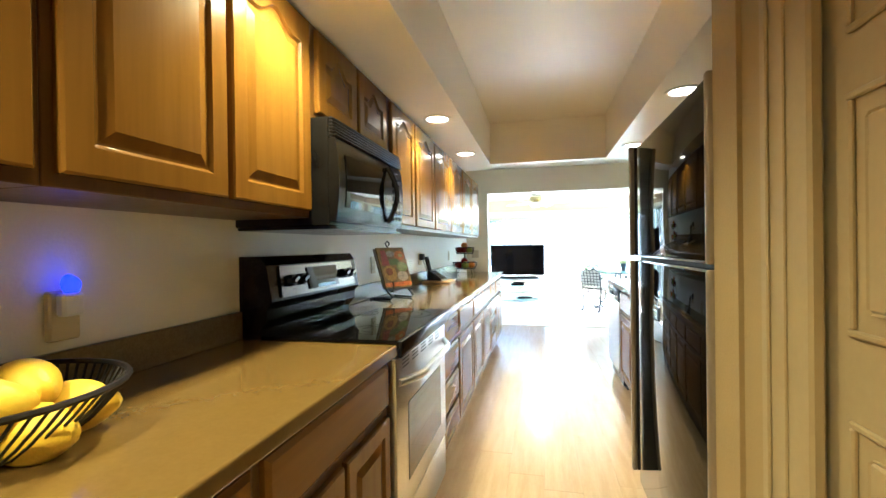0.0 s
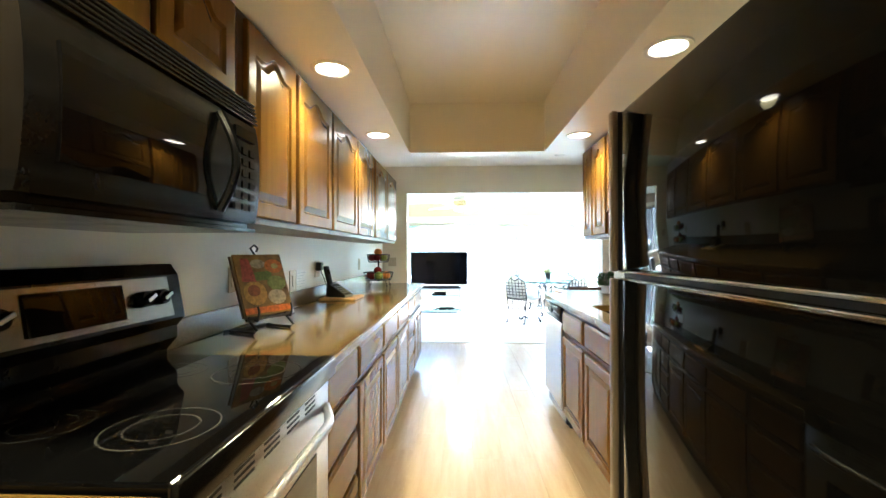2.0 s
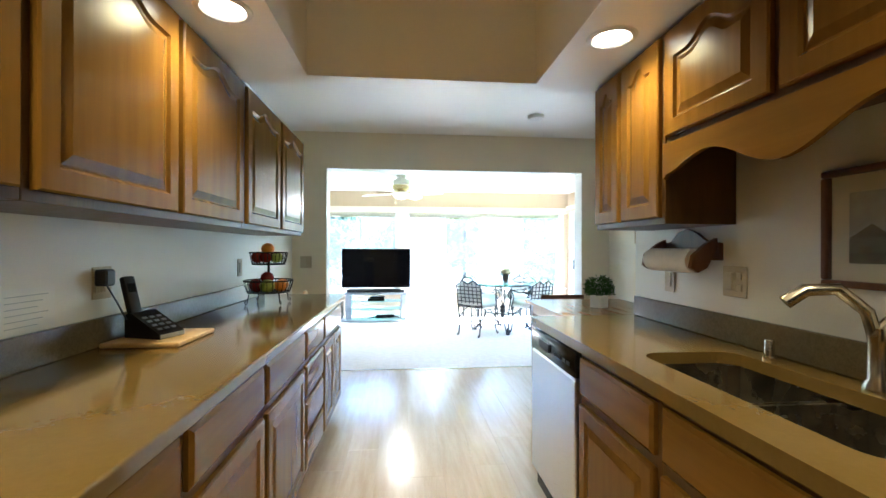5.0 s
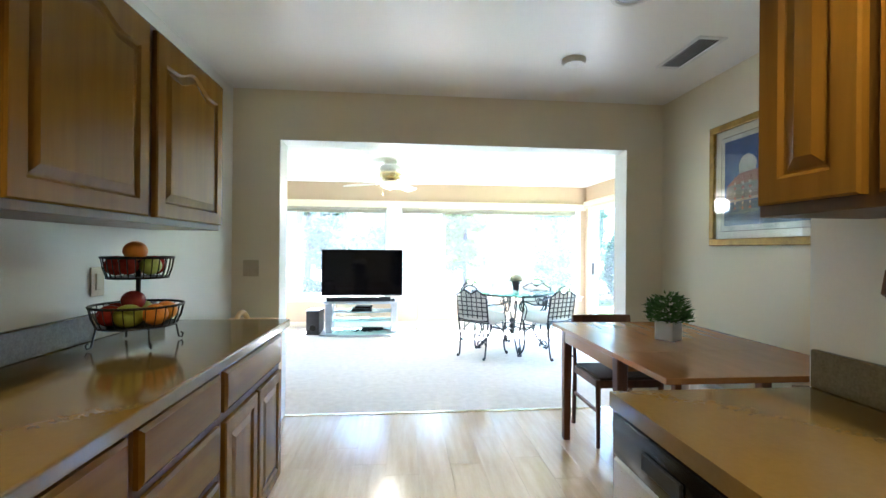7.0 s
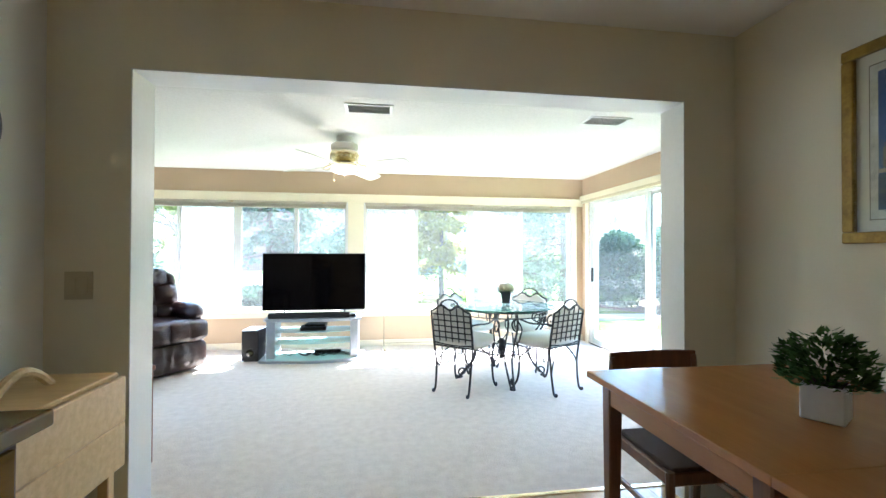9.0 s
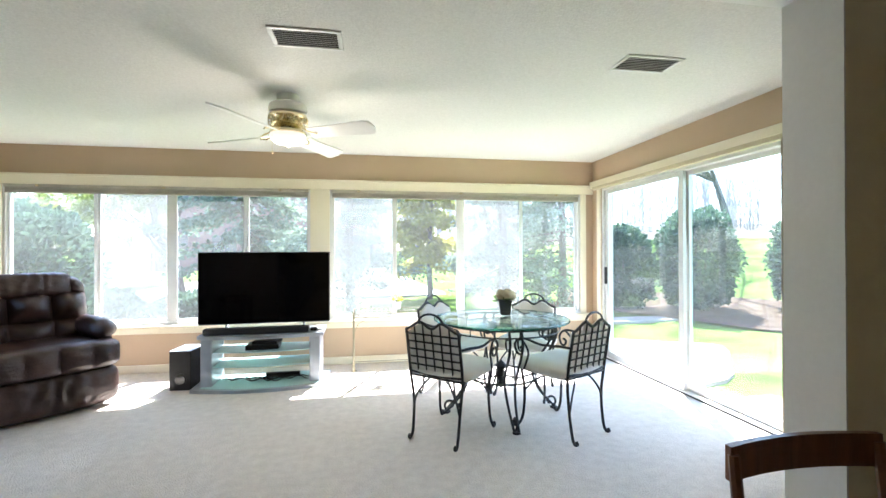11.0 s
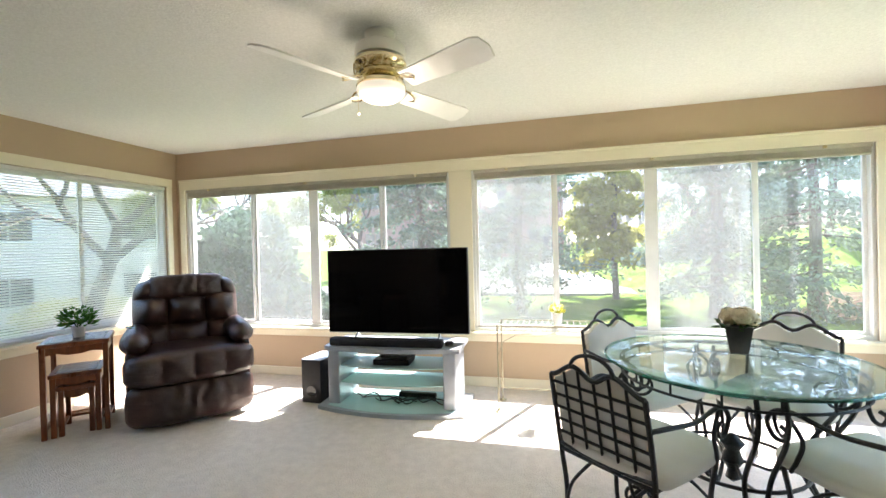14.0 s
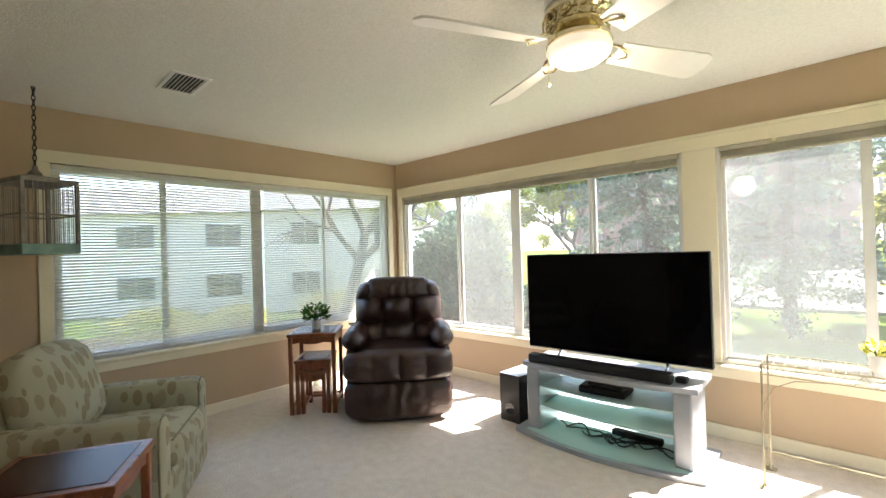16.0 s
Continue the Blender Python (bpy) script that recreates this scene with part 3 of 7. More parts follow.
def wall_cabinet(ya, yb, z0, z1, doors, side, xw, xf, label, arch=0.045):
    cab = thing("wall_cabinet", label, "wall cabinet", group="oak kitchen wall cabinets")
    lo, hi = (xw, xf) if side > 0 else (xf, xw)
    part("body", boxm(lo + (0.001 if side > 0 else 0), hi - (0 if side > 0 else 0.001), ya + 0.001, yb - 0.001, z0, z1 - 0.002, bevel=0.002), OAK_SHADED, cab)
    for a, b in doors:
        d = put_front(cab, "cabinet_door", panel_door(b - a, z1 - z0 - 0.045, arch), side, xf + 0.0005 * side, front_y(a, b, side), z0 + 0.025, OAK)
    return cab


def base_cabinet(ya, yb, drawers, doors, side, xw, xf, label, low=False):
    """drawers, doors: (from, to, bottom, top) of each front."""
    cab = thing("base_cabinet", label, "base cabinet", group="oak kitchen base cabinets")
    lo, hi = (xw, xf) if side > 0 else (xf, xw)
    toe = xf - 0.07 * side
    b = boxm(lo, hi, ya + 0.001, yb - 0.001, 0.10, 0.66 if low else 0.868)
    if low:
        box(b, min(xf, xf - 0.02 * side), max(xf, xf - 0.02 * side), ya + 0.001, yb - 0.001, 0.66, 0.868)
    part("body", b, OAK_SHADED, cab)
    part("toe_kick", boxm(min(xw, toe), max(xw, toe), ya + 0.002, yb - 0.002, 0.0, 0.10), OAK_SHADED, cab)
    for a, b, za, zb in drawers:
        put_front(cab, "drawer_front", drawer_front(b - a, zb - za), side, xf + 0.0005 * side, front_y(a, b, side), za, OAK_H)
    for a, b, za, zb in doors:
        put_front(cab, "cabinet_door", panel_door(b - a, zb - za, 0.0, rail=0.05), side, xf + 0.0005 * side, front_y(a, b, side), za, OAK)
    return cab


LW, LF = -1.019, -0.42       # left run: wall and face frame
UF = -0.70                   # left wall cabinets' face frame
UP = "honey oak wall cabinet with cathedral raised-panel doors"
wall_cabinet(-0.78, 0.185, 1.365, SOFFIT_Z, [(-0.75, -0.32), (-0.28, 0.165)], 1, LW, UF, UP)
wall_cabinet(0.185, 1.045, 1.365, SOFFIT_Z, [(0.205, 0.61), (0.63, 1.03)], 1, LW, UF, UP)
wall_cabinet(1.05, 1.85, 1.735, SOFFIT_Z, [(1.09, 1.435), (1.46, 1.815)], 1, LW, UF, "short honey oak cabinet above the microwave", 0.05)
wall_cabinet(1.855, 2.88, 1.365, SOFFIT_Z, [(1.90, 2.33), (2.37, 2.86)], 1, LW, UF, UP)
wall_cabinet(2.88, 4.085, 1.365, SOFFIT_Z, [(2.90, 3.465), (3.50, 4.06)], 1, LW, UF, UP)
wall_cabinet(4.085, 5.29, 1.365, SOFFIT_Z, [(4.12, 4.67), (4.715, 5.275)], 1, LW, UF, UP)

LOW = "honey oak base cabinet with drawers over raised-panel doors"
DZ = (0.70, 0.845)


def unit(ya, yb, n, side=1, xw=LW, xf=LF, label=LOW, low=False):
    g = 0.02
    mid = (ya + yb) / 2
    doors = [(ya + g, yb - g, 0.13, 0.665)] if n == 1 else [(ya + g, mid - 0.01, 0.13, 0.665), (mid + 0.01, yb - g, 0.13, 0.665)]
    return base_cabinet(ya, yb, [(ya + g, yb - g, *DZ)], doors, side, xw, xf, label, low)


unit(-1.20, -0.40, 2)
unit(-0.40, 0.34, 2)
unit(0.34, 1.06, 2)
base_cabinet(1.87, 2.34, [(1.89, 2.32, 0.70, 0.845), (1.89, 2.32, 0.51, 0.67), (1.89, 2.32, 0.32, 0.48), (1.89, 2.32, 0.13, 0.29)], [], 1, LW, LF, "honey oak cabinet with a stack of four drawers")
unit(2.34, 2.945, 1)
unit(2.945, 3.51, 1)
unit(3.51, 4.13, 1)
base_cabinet(4.13, 4.62, [(4.15, 4.60, 0.70, 0.845), (4.15, 4.60, 0.51, 0.67), (4.15, 4.60, 0.32, 0.48), (4.15, 4.60, 0.13, 0.29)], [], 1, LW, LF, "honey oak cabinet with a stack of four drawers")
unit(4.62, 5.34, 2)


def worktop(name, ya, yb, xw, xf, label, hole=None):
    """A stone slab with a rounded front edge and a low upstand at the wall; hole: (x0, x1, y0, y1)."""
    s = 1 if xf > xw else -1
    top = thing(name, label, "worktop")
    if hole:
        hx0, hx1, hy0, hy1 = hole
        b = bmesh.new()
        lo, hi, rr = min(xw, xf), max(xw, xf), 0.07
        outer = [(lo, ya), (hi, ya), (hi, yb), (lo, yb)]
        inner = []
        for cx, cy, a0 in ((hx1 - rr, hy1 - rr, 0), (hx0 + rr, hy1 - rr, 90), (hx0 + rr, hy0 + rr, 180), (hx1 - rr, hy0 + rr, 270)):
            inner += [(cx + rr * math.cos(radians(a0 + 15 * k)), cy + rr * math.sin(radians(a0 + 15 * k))) for k in range(7)]
        es = []
        for loop in (outer, inner):
            vs = [b.verts.new((*q, 0.91)) for q in loop]
            es += [b.edges.new((vs[k], vs[(k + 1) % len(vs)])) for k in range(len(vs))]
        fill = bmesh.ops.triangle_fill(b, edges=es, use_beauty=True)
        ext = bmesh.ops.extrude_face_region(b, geom=[f for f in fill["geom"] if isinstance(f, bmesh.types.BMFace)])
        bmesh.ops.translate(b, vec=(0, 0, -0.04), verts=[v for v in ext["geom"] if isinstance(v, bmesh.types.BMVert)])
        bmesh.ops.recalc_face_normals(b, faces=b.faces[:])
    else:
        b = boxm(min(xw, xf), max(xw, xf), ya, yb, 0.87, 0.91, bevel=0.007, seg=3)
    part("slab", b, STONE, top)
    part("upstand", boxm(min(xw, xw + 0.02 * s), max(xw, xw + 0.02 * s), ya, yb, 0.9105, 1.015, bevel=0.003), STONE_BACK, top)
    return top


worktop("worktop", -1.20, 1.062, -1.019, -0.376, "glossy beige quartz worktop with low upstand")
worktop("worktop", 1.864, 5.388, -1.019, -0.376, "long glossy beige quartz worktop with low upstand")
RW, RF = 1.359, 0.79
worktop("worktop", 2.06, 4.16, 1.359, 0.763, "glossy beige quartz worktop around the sink", (0.895, 1.235, 2.56, 3.335))

unit(2.50, 3.025, 1, -1, RW, RF, low=True)
unit(3.025, 3.56, 1, -1, RW, RF, low=True)
wall_cabinet(3.455, 4.03, 1.365, SOFFIT_Z, [(3.475, 3.755), (3.785, 4.015)], -1, RW, 1.07, UP)
sh = wall_cabinet(2.45, 3.45, 1.66, SOFFIT_Z, [(2.48, 2.945), (2.975, 3.435)], -1, RW, 1.07, "short honey oak cabinets above the sink with a scalloped valance", 0.05)
out = [(3.449, 1.66), (3.449, 1.53)]
for i in range(1, 40):
    u = i / 40
    out.append((3.449 - 0.999 * u, 1.56 + 0.035 * math.sin(2 * math.pi * 2 * u - math.pi / 2) + 0.02 * math.cos(2 * math.pi * u)))
out += [(2.45, 1.53), (2.45, 1.66)]
part("valance", prism(bmesh.new(), out, 1.055, 1.072, "x"), OAK_Y, sh, "scalloped oak valance")

# ---- big appliances ----
fr = thing("refrigerator", "black top-freezer refrigerator with steel handles", "refrigerator")
part("body", boxm(0.665, 1.34, 0.985, 1.93, 0.03, 1.725, bevel=0.006), BLACK, fr)
for za, zb in ((0.06, 1.178), (1.192, 1.735)):
    d = part("door", boxm(0.587, 0.66, 0.985, 1.93, za, zb, bevel=0.012, seg=2), FRIDGE_BLACK, fr, shade=True)
    part("edge_trim", boxm(0.572, 0.64, 0.958, 0.984, za, zb, bevel=0.009, seg=3), STEEL_MID, d, "brushed steel edge trim", shade=True)
    lo_ = za + (0.075 if za < 0.1 else 0.004)
    part("handle_spacer", boxm(0.5725, 0.5865, 1.90, 1.926, lo_ + 0.004, zb - 0.008), PLASTIC_B, d, "black strip behind the handle")
    h = boxm(0.550, 0.572, 1.896, 1.930, lo_, zb - 0.004, bevel=0.007, seg=3)
    part("handle", h, STEEL_MID, d, "full-height brushed steel handle", shade=True)
part("kick_plate", boxm(0.66, 0.70, 1.0, 1.92, 0.0, 0.06), PLASTIC_B, fr)
for z_ in (1.168, 1.193):
    part("gap_trim", boxm(0.578, 0.64, 0.99, 1.925, z_, z_ + 0.009, bevel=0.002), CHROME, fr, "polished trim along the door edge")
part("gap", boxm(0.60, 0.655, 0.99, 1.925, 1.1785, 1.1915), PLASTIC_B, fr, "dark gap between the doors")

mw = thing("microwave_oven", "black over-the-range microwave with grille", "microwave oven")
part("body", boxm(-1.018, -0.625, 1.049, 1.79, 1.335, 1.732, bevel=0.004), BLACK, mw)


def bowed_front(ya, yb, za, zb, bow, t):
    """A door that swells towards the aisle, most at mid height."""
    b = bmesh.new()
    n = 10
    prism(b, [(-0.624, za)] + [(-0.624 + t + bow * math.sin(math.pi * i / n) ** 0.7, za + (zb - za) * i / n) for i in range(n + 1)] + [(-0.624, zb)], ya, yb, "y")
    return b


d = part("door", bowed_front(1.052, 1.60, 1.352, 1.655, 0.016, 0.024), BLACK, mw, shade=True)
part("window", bowed_front(1.11, 1.50, 1.405, 1.60, 0.004, 0.0385), BLACK_GLASS, d, "dark glass door window", shade=True)
part("handle", tube(bmesh.new(), [(-0.588 + 0.046 * math.sin(math.pi * i / 10), 1.565, 1.372 + 0.262 * i / 10) for i in range(11)], 0.012), BLACK, d, "curved black handle", shade=True)
p = part("control_panel", bowed_front(1.606, 1.788, 1.352, 1.655, 0.014, 0.023), BLACK, mw, shade=True)
part("display", boxm(-0.592, -0.5835, 1.64, 1.755, 1.595, 1.625), BLACK_GLASS, p)
for r in range(6):
    for c in range(3):
        part("key", boxm(-0.592, -0.5845, 1.638 + c * 0.043, 1.668 + c * 0.043, 1.385 + r * 0.033, 1.405 + r * 0.033), BLACK, p)
part("grille_back", boxm(-0.624, -0.612, 1.055, 1.785, 1.658, 1.731), PLASTIC_B, mw)
for i in range(6):
    part("grille_slat", boxm(-0.622, -0.592 - 0.002 * i, 1.052, 1.788, 1.660 + i * 0.012, 1.667 + i * 0.012, bevel=0.002), BLACK, mw)
part("bottom_plate", boxm(-1.01, -0.60, 1.056, 1.786, 1.324, 1.3345), BLACK, mw)

st = thing("range_cooker", "black and steel electric range with glass cooktop", "range cooker")
SY, SE = 1.068, 1.858
part("body", boxm(-0.99, -0.44, SY, SE, 0.03, 0.895), BLACK, st)
ct = part("cooktop", boxm(-0.93, -0.372, SY, SE, 0.896, 0.922, bevel=0.006, seg=2), BLACK_GLASS, st, "black ceramic glass cooktop")
BURN = mat_new("burner_print", (0.06, 0.06, 0.062), 0.2)
for bx, by, br in ((-0.53, 1.27, 0.10), (-0.53, 1.66, 0.115), (-0.77, 1.27, 0.08), (-0.77, 1.66, 0.08)):
    for rr in (br, br * 0.62):
        b = bmesh.new()
        n = 40
        for k in range(n):
            a0, a1 = 2 * math.pi * k / n, 2 * math.pi * (k + 1) / n
            b.faces.new([b.verts.new((bx + q * math.cos(a), by + q * math.sin(a), 0.9226)) for q, a in ((rr, a0), (rr + 0.004, a0), (rr + 0.004, a1), (rr, a1))])
        part("burner_ring", b, BURN, ct)
part("front_rim", boxm(-0.378, -0.362, SY, SE, 0.86, 0.921, bevel=0.006, seg=2), BLACK, st, shade=True)
out = [(-1.018, 0.897), (-0.935, 0.897), (-0.935, 0.94), (-0.90, 0.98), (-0.90, 1.02), (-0.875, 1.05), (-0.90, 1.19), (-0.925, 1.225), (-1.018, 1.225)]
bg_ = part("backguard", prism(bmesh.new(), out, SY, SE), BLACK, st)
b = bmesh.new()
A = [b.verts.new(p) for p in ((-0.874, SY + 0.06, 1.062), (-0.874, SE - 0.06, 1.062), (-0.896, SE - 0.07, 1.185), (-0.896, SY + 0.07, 1.185))]
f0 = b.faces.new(A)
ext = bmesh.ops.extrude_face_region(b, geom=[f0])
for v in ext["geom"]:
    if isinstance(v, bmesh.types.BMVert):
        v.co.x += 0.006
panel = part("control_panel", b, STEEL_DARK, st, "steel control panel with a dark reflection in its colour")
b = bmesh.new()
A = [b.verts.new(p) for p in ((-0.870, 1.33, 1.078), (-0.870, 1.60, 1.078), (-0.887, 1.60, 1.172), (-0.887, 1.33, 1.172))]
f0 = b.faces.new(A)
ext = bmesh.ops.extrude_face_region(b, geom=[f0])
for v in ext["geom"]:
    if isinstance(v, bmesh.types.BMVert):
        v.co.x += 0.005
part("display", b, BLACK_GLASS, panel)
for ky in (1.19, 1.265, 1.665, 1.735):
    k = bmesh.new()
    cyl(k, (0, 0, 0), 0.024, 0.022, 0.022, 20, "x")
    box(k, 0.020, 0.034, -0.022, 0.022, -0.006, 0.006, bevel=0.002)
    kn = part("knob", k, BLACK, panel, "black knob", shade=True, m=Matrix.Translation((-0.876, ky, 1.125)) @ Matrix.Rotation(radians(-10), 4, "Y") @ Matrix.Rotation(radians(25), 4, "X"))
    part("grip_cap", boxm(0.0335, 0.037, -0.018, 0.018, -0.0045, 0.0045, bevel=0.001), STEEL, kn, "steel grip cap")
od = part("oven_door", boxm(-0.44, -0.385, SY + 0.004, SE - 0.004, 0.26, 0.855, bevel=0.008, seg=2), STEEL, st, "brushed steel oven door", shade=True)
part("oven_window", boxm(-0.3855, -0.382, 1.20, 1.73, 0.36, 0.66, bevel=0.001), BLACK_GLASS, od)
part("handle", tube(bmesh.new(), [(-0.386 + 0.055 * min(1, 4 * u * (1 - u) * 1.6), SY + 0.03 + 0.73 * u, 0.765) for u in (i / 18 for i in range(19))], 0.014, 10), STEEL, od, "bowed steel handle", shade=True)
for g in range(5):
    for r in range(3):
        part("vent_slot", boxm(-0.3858, -0.3838, 1.14 + g * 0.125, 1.22 + g * 0.125, 0.805 + r * 0.014, 0.811 + r * 0.014), PLASTIC_B, od)
part("drawer", boxm(-0.44, -0.388, SY + 0.004, SE - 0.004, 0.05, 0.25, bevel=0.008, seg=2), STEEL, st, "steel storage drawer", shade=True)

dw = thing("dishwasher", "steel dishwasher with black control strip", "dishwasher")
part("body", boxm(0.80, 1.34, 3.565, 4.15, 0.03, 0.868), BLACK, dw)
part("door", boxm(0.768, 0.80, 3.57, 4.15, 0.13, 0.745, bevel=0.006), STEEL, dw)
p = part("control_strip", boxm(0.766, 0.80, 3.57, 4.15, 0.75, 0.862, bevel=0.008, seg=2), BLACK, dw, "glossy black control strip", shade=True)
for i in range(4):
    part("button", boxm(0.7635, 0.7665, 3.62 + i * 0.05, 3.655 + i * 0.05, 0.79, 0.805), PLASTIC_B, p)
part("latch", boxm(0.758, 0.767, 3.86, 4.0, 0.785, 0.825, bevel=0.003), PLASTIC_B, p)
part("kick_plate", boxm(0.83, 0.85, 3.57, 4.15, 0.0, 0.125), PLASTIC_B, dw)

tc = thing("trash_compactor", "black trash compactor with control strip", "trash compactor")
part("body", boxm(0.80, 1.34, 2.08, 2.49, 0.0, 0.868), BLACK, tc)
part("door", boxm(0.772, 0.80, 2.085, 2.485, 0.11, 0.72, bevel=0.005), BLACK, tc)
p = part("control_strip", boxm(0.77, 0.80, 2.085, 2.485, 0.735, 0.862, bevel=0.005), BLACK, tc)
part("edge_trim", boxm(0.767, 0.771, 2.10, 2.47, 0.735, 0.742), STEEL, p)
part("button", boxm(0.767, 0.771, 2.36, 2.42, 0.79, 0.815), PLASTIC_B, p)


# ---- lamps of the kitchen ----
LAMP_GLOW = glow_mat("warm_lamp_glow", (1.0, 0.80, 0.52), 0.7)


def can_light(x, y, z, lit=True, watts=1.4):
    c = thing("recessed_light", "white recessed ceiling light, " + ("lit warm" if lit else "dim"), "ceiling light", pose(x, y, z), group="recessed kitchen lights")
    b = bmesh.new()
    n = 32
    prof = [(0.095, 0.0), (0.092, -0.006), (0.075, -0.008), (0.068, -0.002), (0.068, 0.0)]
    rings = [[b.verts.new((r * math.cos(2 * math.pi * k / n), r * math.sin(2 * math.pi * k / n), zz)) for k in range(n)] for r, zz in prof]
    for A, B in zip(rings, rings[1:]):
        for k in range(n):
            b.faces.new((A[k], A[(k + 1) % n], B[(k + 1) % n], B[k]))
    part("trim_ring", b, PLASTIC_WHITE, c, shade=True)
    b = lathe(bmesh.new(), [(0.067, -0.0015), (0.05, -0.003), (0.001, -0.004)], 24)
    part("bulb", b, LAMP_GLOW if lit else PLASTIC_G, c)
    if lit:
        L = bpy.data.lights.new("recessed_light_lamp", "SPOT")
        L.energy, L.color, L.spot_size, L.spot_blend, L.shadow_soft_size = watts, (1.0, 0.745, 0.31), radians(150), 0.8, 0.06
        o = new("lamp", L)
        o.parent = c
        o.location = (0, 0, -0.02)
    return c


# First one is unseen and guessed, added to brighten the nearest cabinets.
can_light(-0.53, -0.55, SOFFIT_Z, True, 3.3)
can_light(-0.53, 0.80, SOFFIT_Z, True, 2.5)
for yy in (2.36, 3.45):
    can_light(-0.53, yy, SOFFIT_Z, True, 1.65)
for yy in (2.22, 3.52):
    can_light(0.89, yy, SOFFIT_Z, True, 1.65)
can_light(1.23, 4.91, KZ, False)


# ---- small things of the kitchen ----
def leafy(bm, at, n, r, h, size, seed, droop=0.3):
    """Many small pointed leaves on short stems, rising out of a pot."""
    rng = random.Random(seed)
    for i in range(n):
        a, rad, up = rng.random() * 2 * math.pi, r * math.sqrt(rng.random()), rng.random()
        p = Vector((at[0] + rad * math.cos(a), at[1] + rad * math.sin(a), at[2] + h * up * (1 - 0.45 * (rad / r) ** 2)))
        d = Vector((math.cos(a) + rng.uniform(-0.6, 0.6), math.sin(a) + rng.uniform(-0.6, 0.6), rng.uniform(-droop, 1.0))).normalized()
        s = d.cross(Vector((rng.uniform(-1, 1), rng.uniform(-1, 1), 1))).normalized() * size * 0.22
        q = size * rng.uniform(0.7, 1.3)
        n1 = d.cross(s).normalized() * size * 0.06
        v = [bm.verts.new(p), bm.verts.new(p + d * q * 0.5 + s + n1), bm.verts.new(p + d * q), bm.verts.new(p + d * q * 0.5 - s + n1)]
        bm.faces.new(v)
    return bm


YELLOW = varied("lemon_skin", (0.76, 0.50, 0.004), (0.83, 0.58, 0.006), 12, rough=0.45, bump=0.15, bump_scale=220)
ORANGE = varied("orange_skin", (0.66, 0.20, 0.01), (0.75, 0.27, 0.015), 12, rough=0.4, bump=0.3, bump_scale=220)
APPLE = varied("red_apple_skin", (0.20, 0.015, 0.012), (0.34, 0.04, 0.03), 10, rough=0.25, bump=0.0)
PEAR = varied("green_pear_skin", (0.30, 0.34, 0.04), (0.42, 0.45, 0.07), 12, rough=0.35, bump=0.1)
WIRE = varied("dark_bronze_wire", (0.012, 0.010, 0.009), (0.03, 0.026, 0.022), 40, rough=0.45, metal=0.6, bump=0.1)


def fruit(name, label, at, r, mat, sx=1.0, tip=0.0, rot=0.0, group=""):
    b = bmesh.new()
    bmesh.ops.create_uvsphere(b, u_segments=18, v_segments=12, radius=r)
    for v in b.verts:
        t = v.co.x / r
        v.co.x *= sx
        if tip:
            v.co.x += math.copysign(tip * r * max(0, abs(t) - 0.8) * 4, t)
        if not tip and not sx > 1.1:
            v.co.z *= 0.92
    o = solid(name, b, mat, label, name, pose(*at, 0, 0, rot), group, shade=True)
    return o


bowl = thing("fruit_bowl", "dark woven wire fruit bowl on the worktop", "bowl", pose(-0.815, 0.16, 0.911))
b = bmesh.new()
tube(b, [(0.21 * math.cos(2 * math.pi * k / 40), 0.21 * math.sin(2 * math.pi * k / 40), 0.105) for k in range(40)], 0.006, 6, True)
part("rim", b, WIRE, bowl, shade=True)
b = bmesh.new()
tube(b, [(0.09 * math.cos(2 * math.pi * k / 24), 0.09 * math.sin(2 * math.pi * k / 24), 0.005) for k in range(24)], 0.005, 6, True)
part("foot_ring", b, WIRE, bowl, shade=True)
for k in range(64):
    a = 2 * math.pi * k / 64
    b = tube(bmesh.new(), [((0.09 + 0.12 * u ** 0.8) * math.cos(a + 0.25 * u), (0.09 + 0.12 * u ** 0.8) * math.sin(a + 0.25 * u), 0.005 + 0.1 * u ** 1.5) for u in (0, 0.25, 0.5, 0.75, 1)], 0.0028, 5)
    part("wire", b, WIRE, bowl)
for i, (fx, fy, fz, ro) in enumerate(((-0.90, 0.15, 0.975, 20), (-0.79, 0.13, 0.975, 70), (-0.83, 0.25, 0.975, -30), (-0.72, 0.23, 0.985, 10), (-0.92, 0.28, 0.985, 50), (-0.84, 0.17, 1.045, 15), (-0.77, 0.33, 0.99, 35), (-0.75, 0.17, 1.04, 60), (-0.80, 0.27, 1.045, -10))):
    fruit("lemon", "ripe yellow lemon in the wire bowl", (fx + 0.015, fy - 0.06, fz - 0.032), 0.05, YELLOW, 1.28, 0.35, ro, "lemons in the bowl")

# plug-in night light and wall plates
BLUE = glow_mat("blue_night_light", (0.04, 0.05, 1.0), 0.045)
nl = thing("night_light", "plug-in night light with a glowing blue lens", "night light", pose(-1.02, 0.435, 1.10))
part("base", boxm(0.0, 0.02, -0.035, 0.035, -0.06, 0.06, bevel=0.004), PLASTIC_W, nl)
part("body", boxm(0.021, 0.05, -0.025, 0.025, 0.0, 0.055, bevel=0.006), PLASTIC_WHITE, nl)
b = bmesh.new()
bmesh.ops.create_uvsphere(b, u_segments=14, v_segments=10, radius=0.02)
for v in b.verts:
    v.co *= 1 + 0.35 * noise.noise(v.co * 60)
bmesh.ops.transform(b, matrix=Matrix.Translation((0.035, 0, 0.075)) @ Matrix.Diagonal((0.7, 1, 1.2, 1)), verts=b.verts)
part("lens", b, BLUE, nl, "glowing blue lens", shade=True)
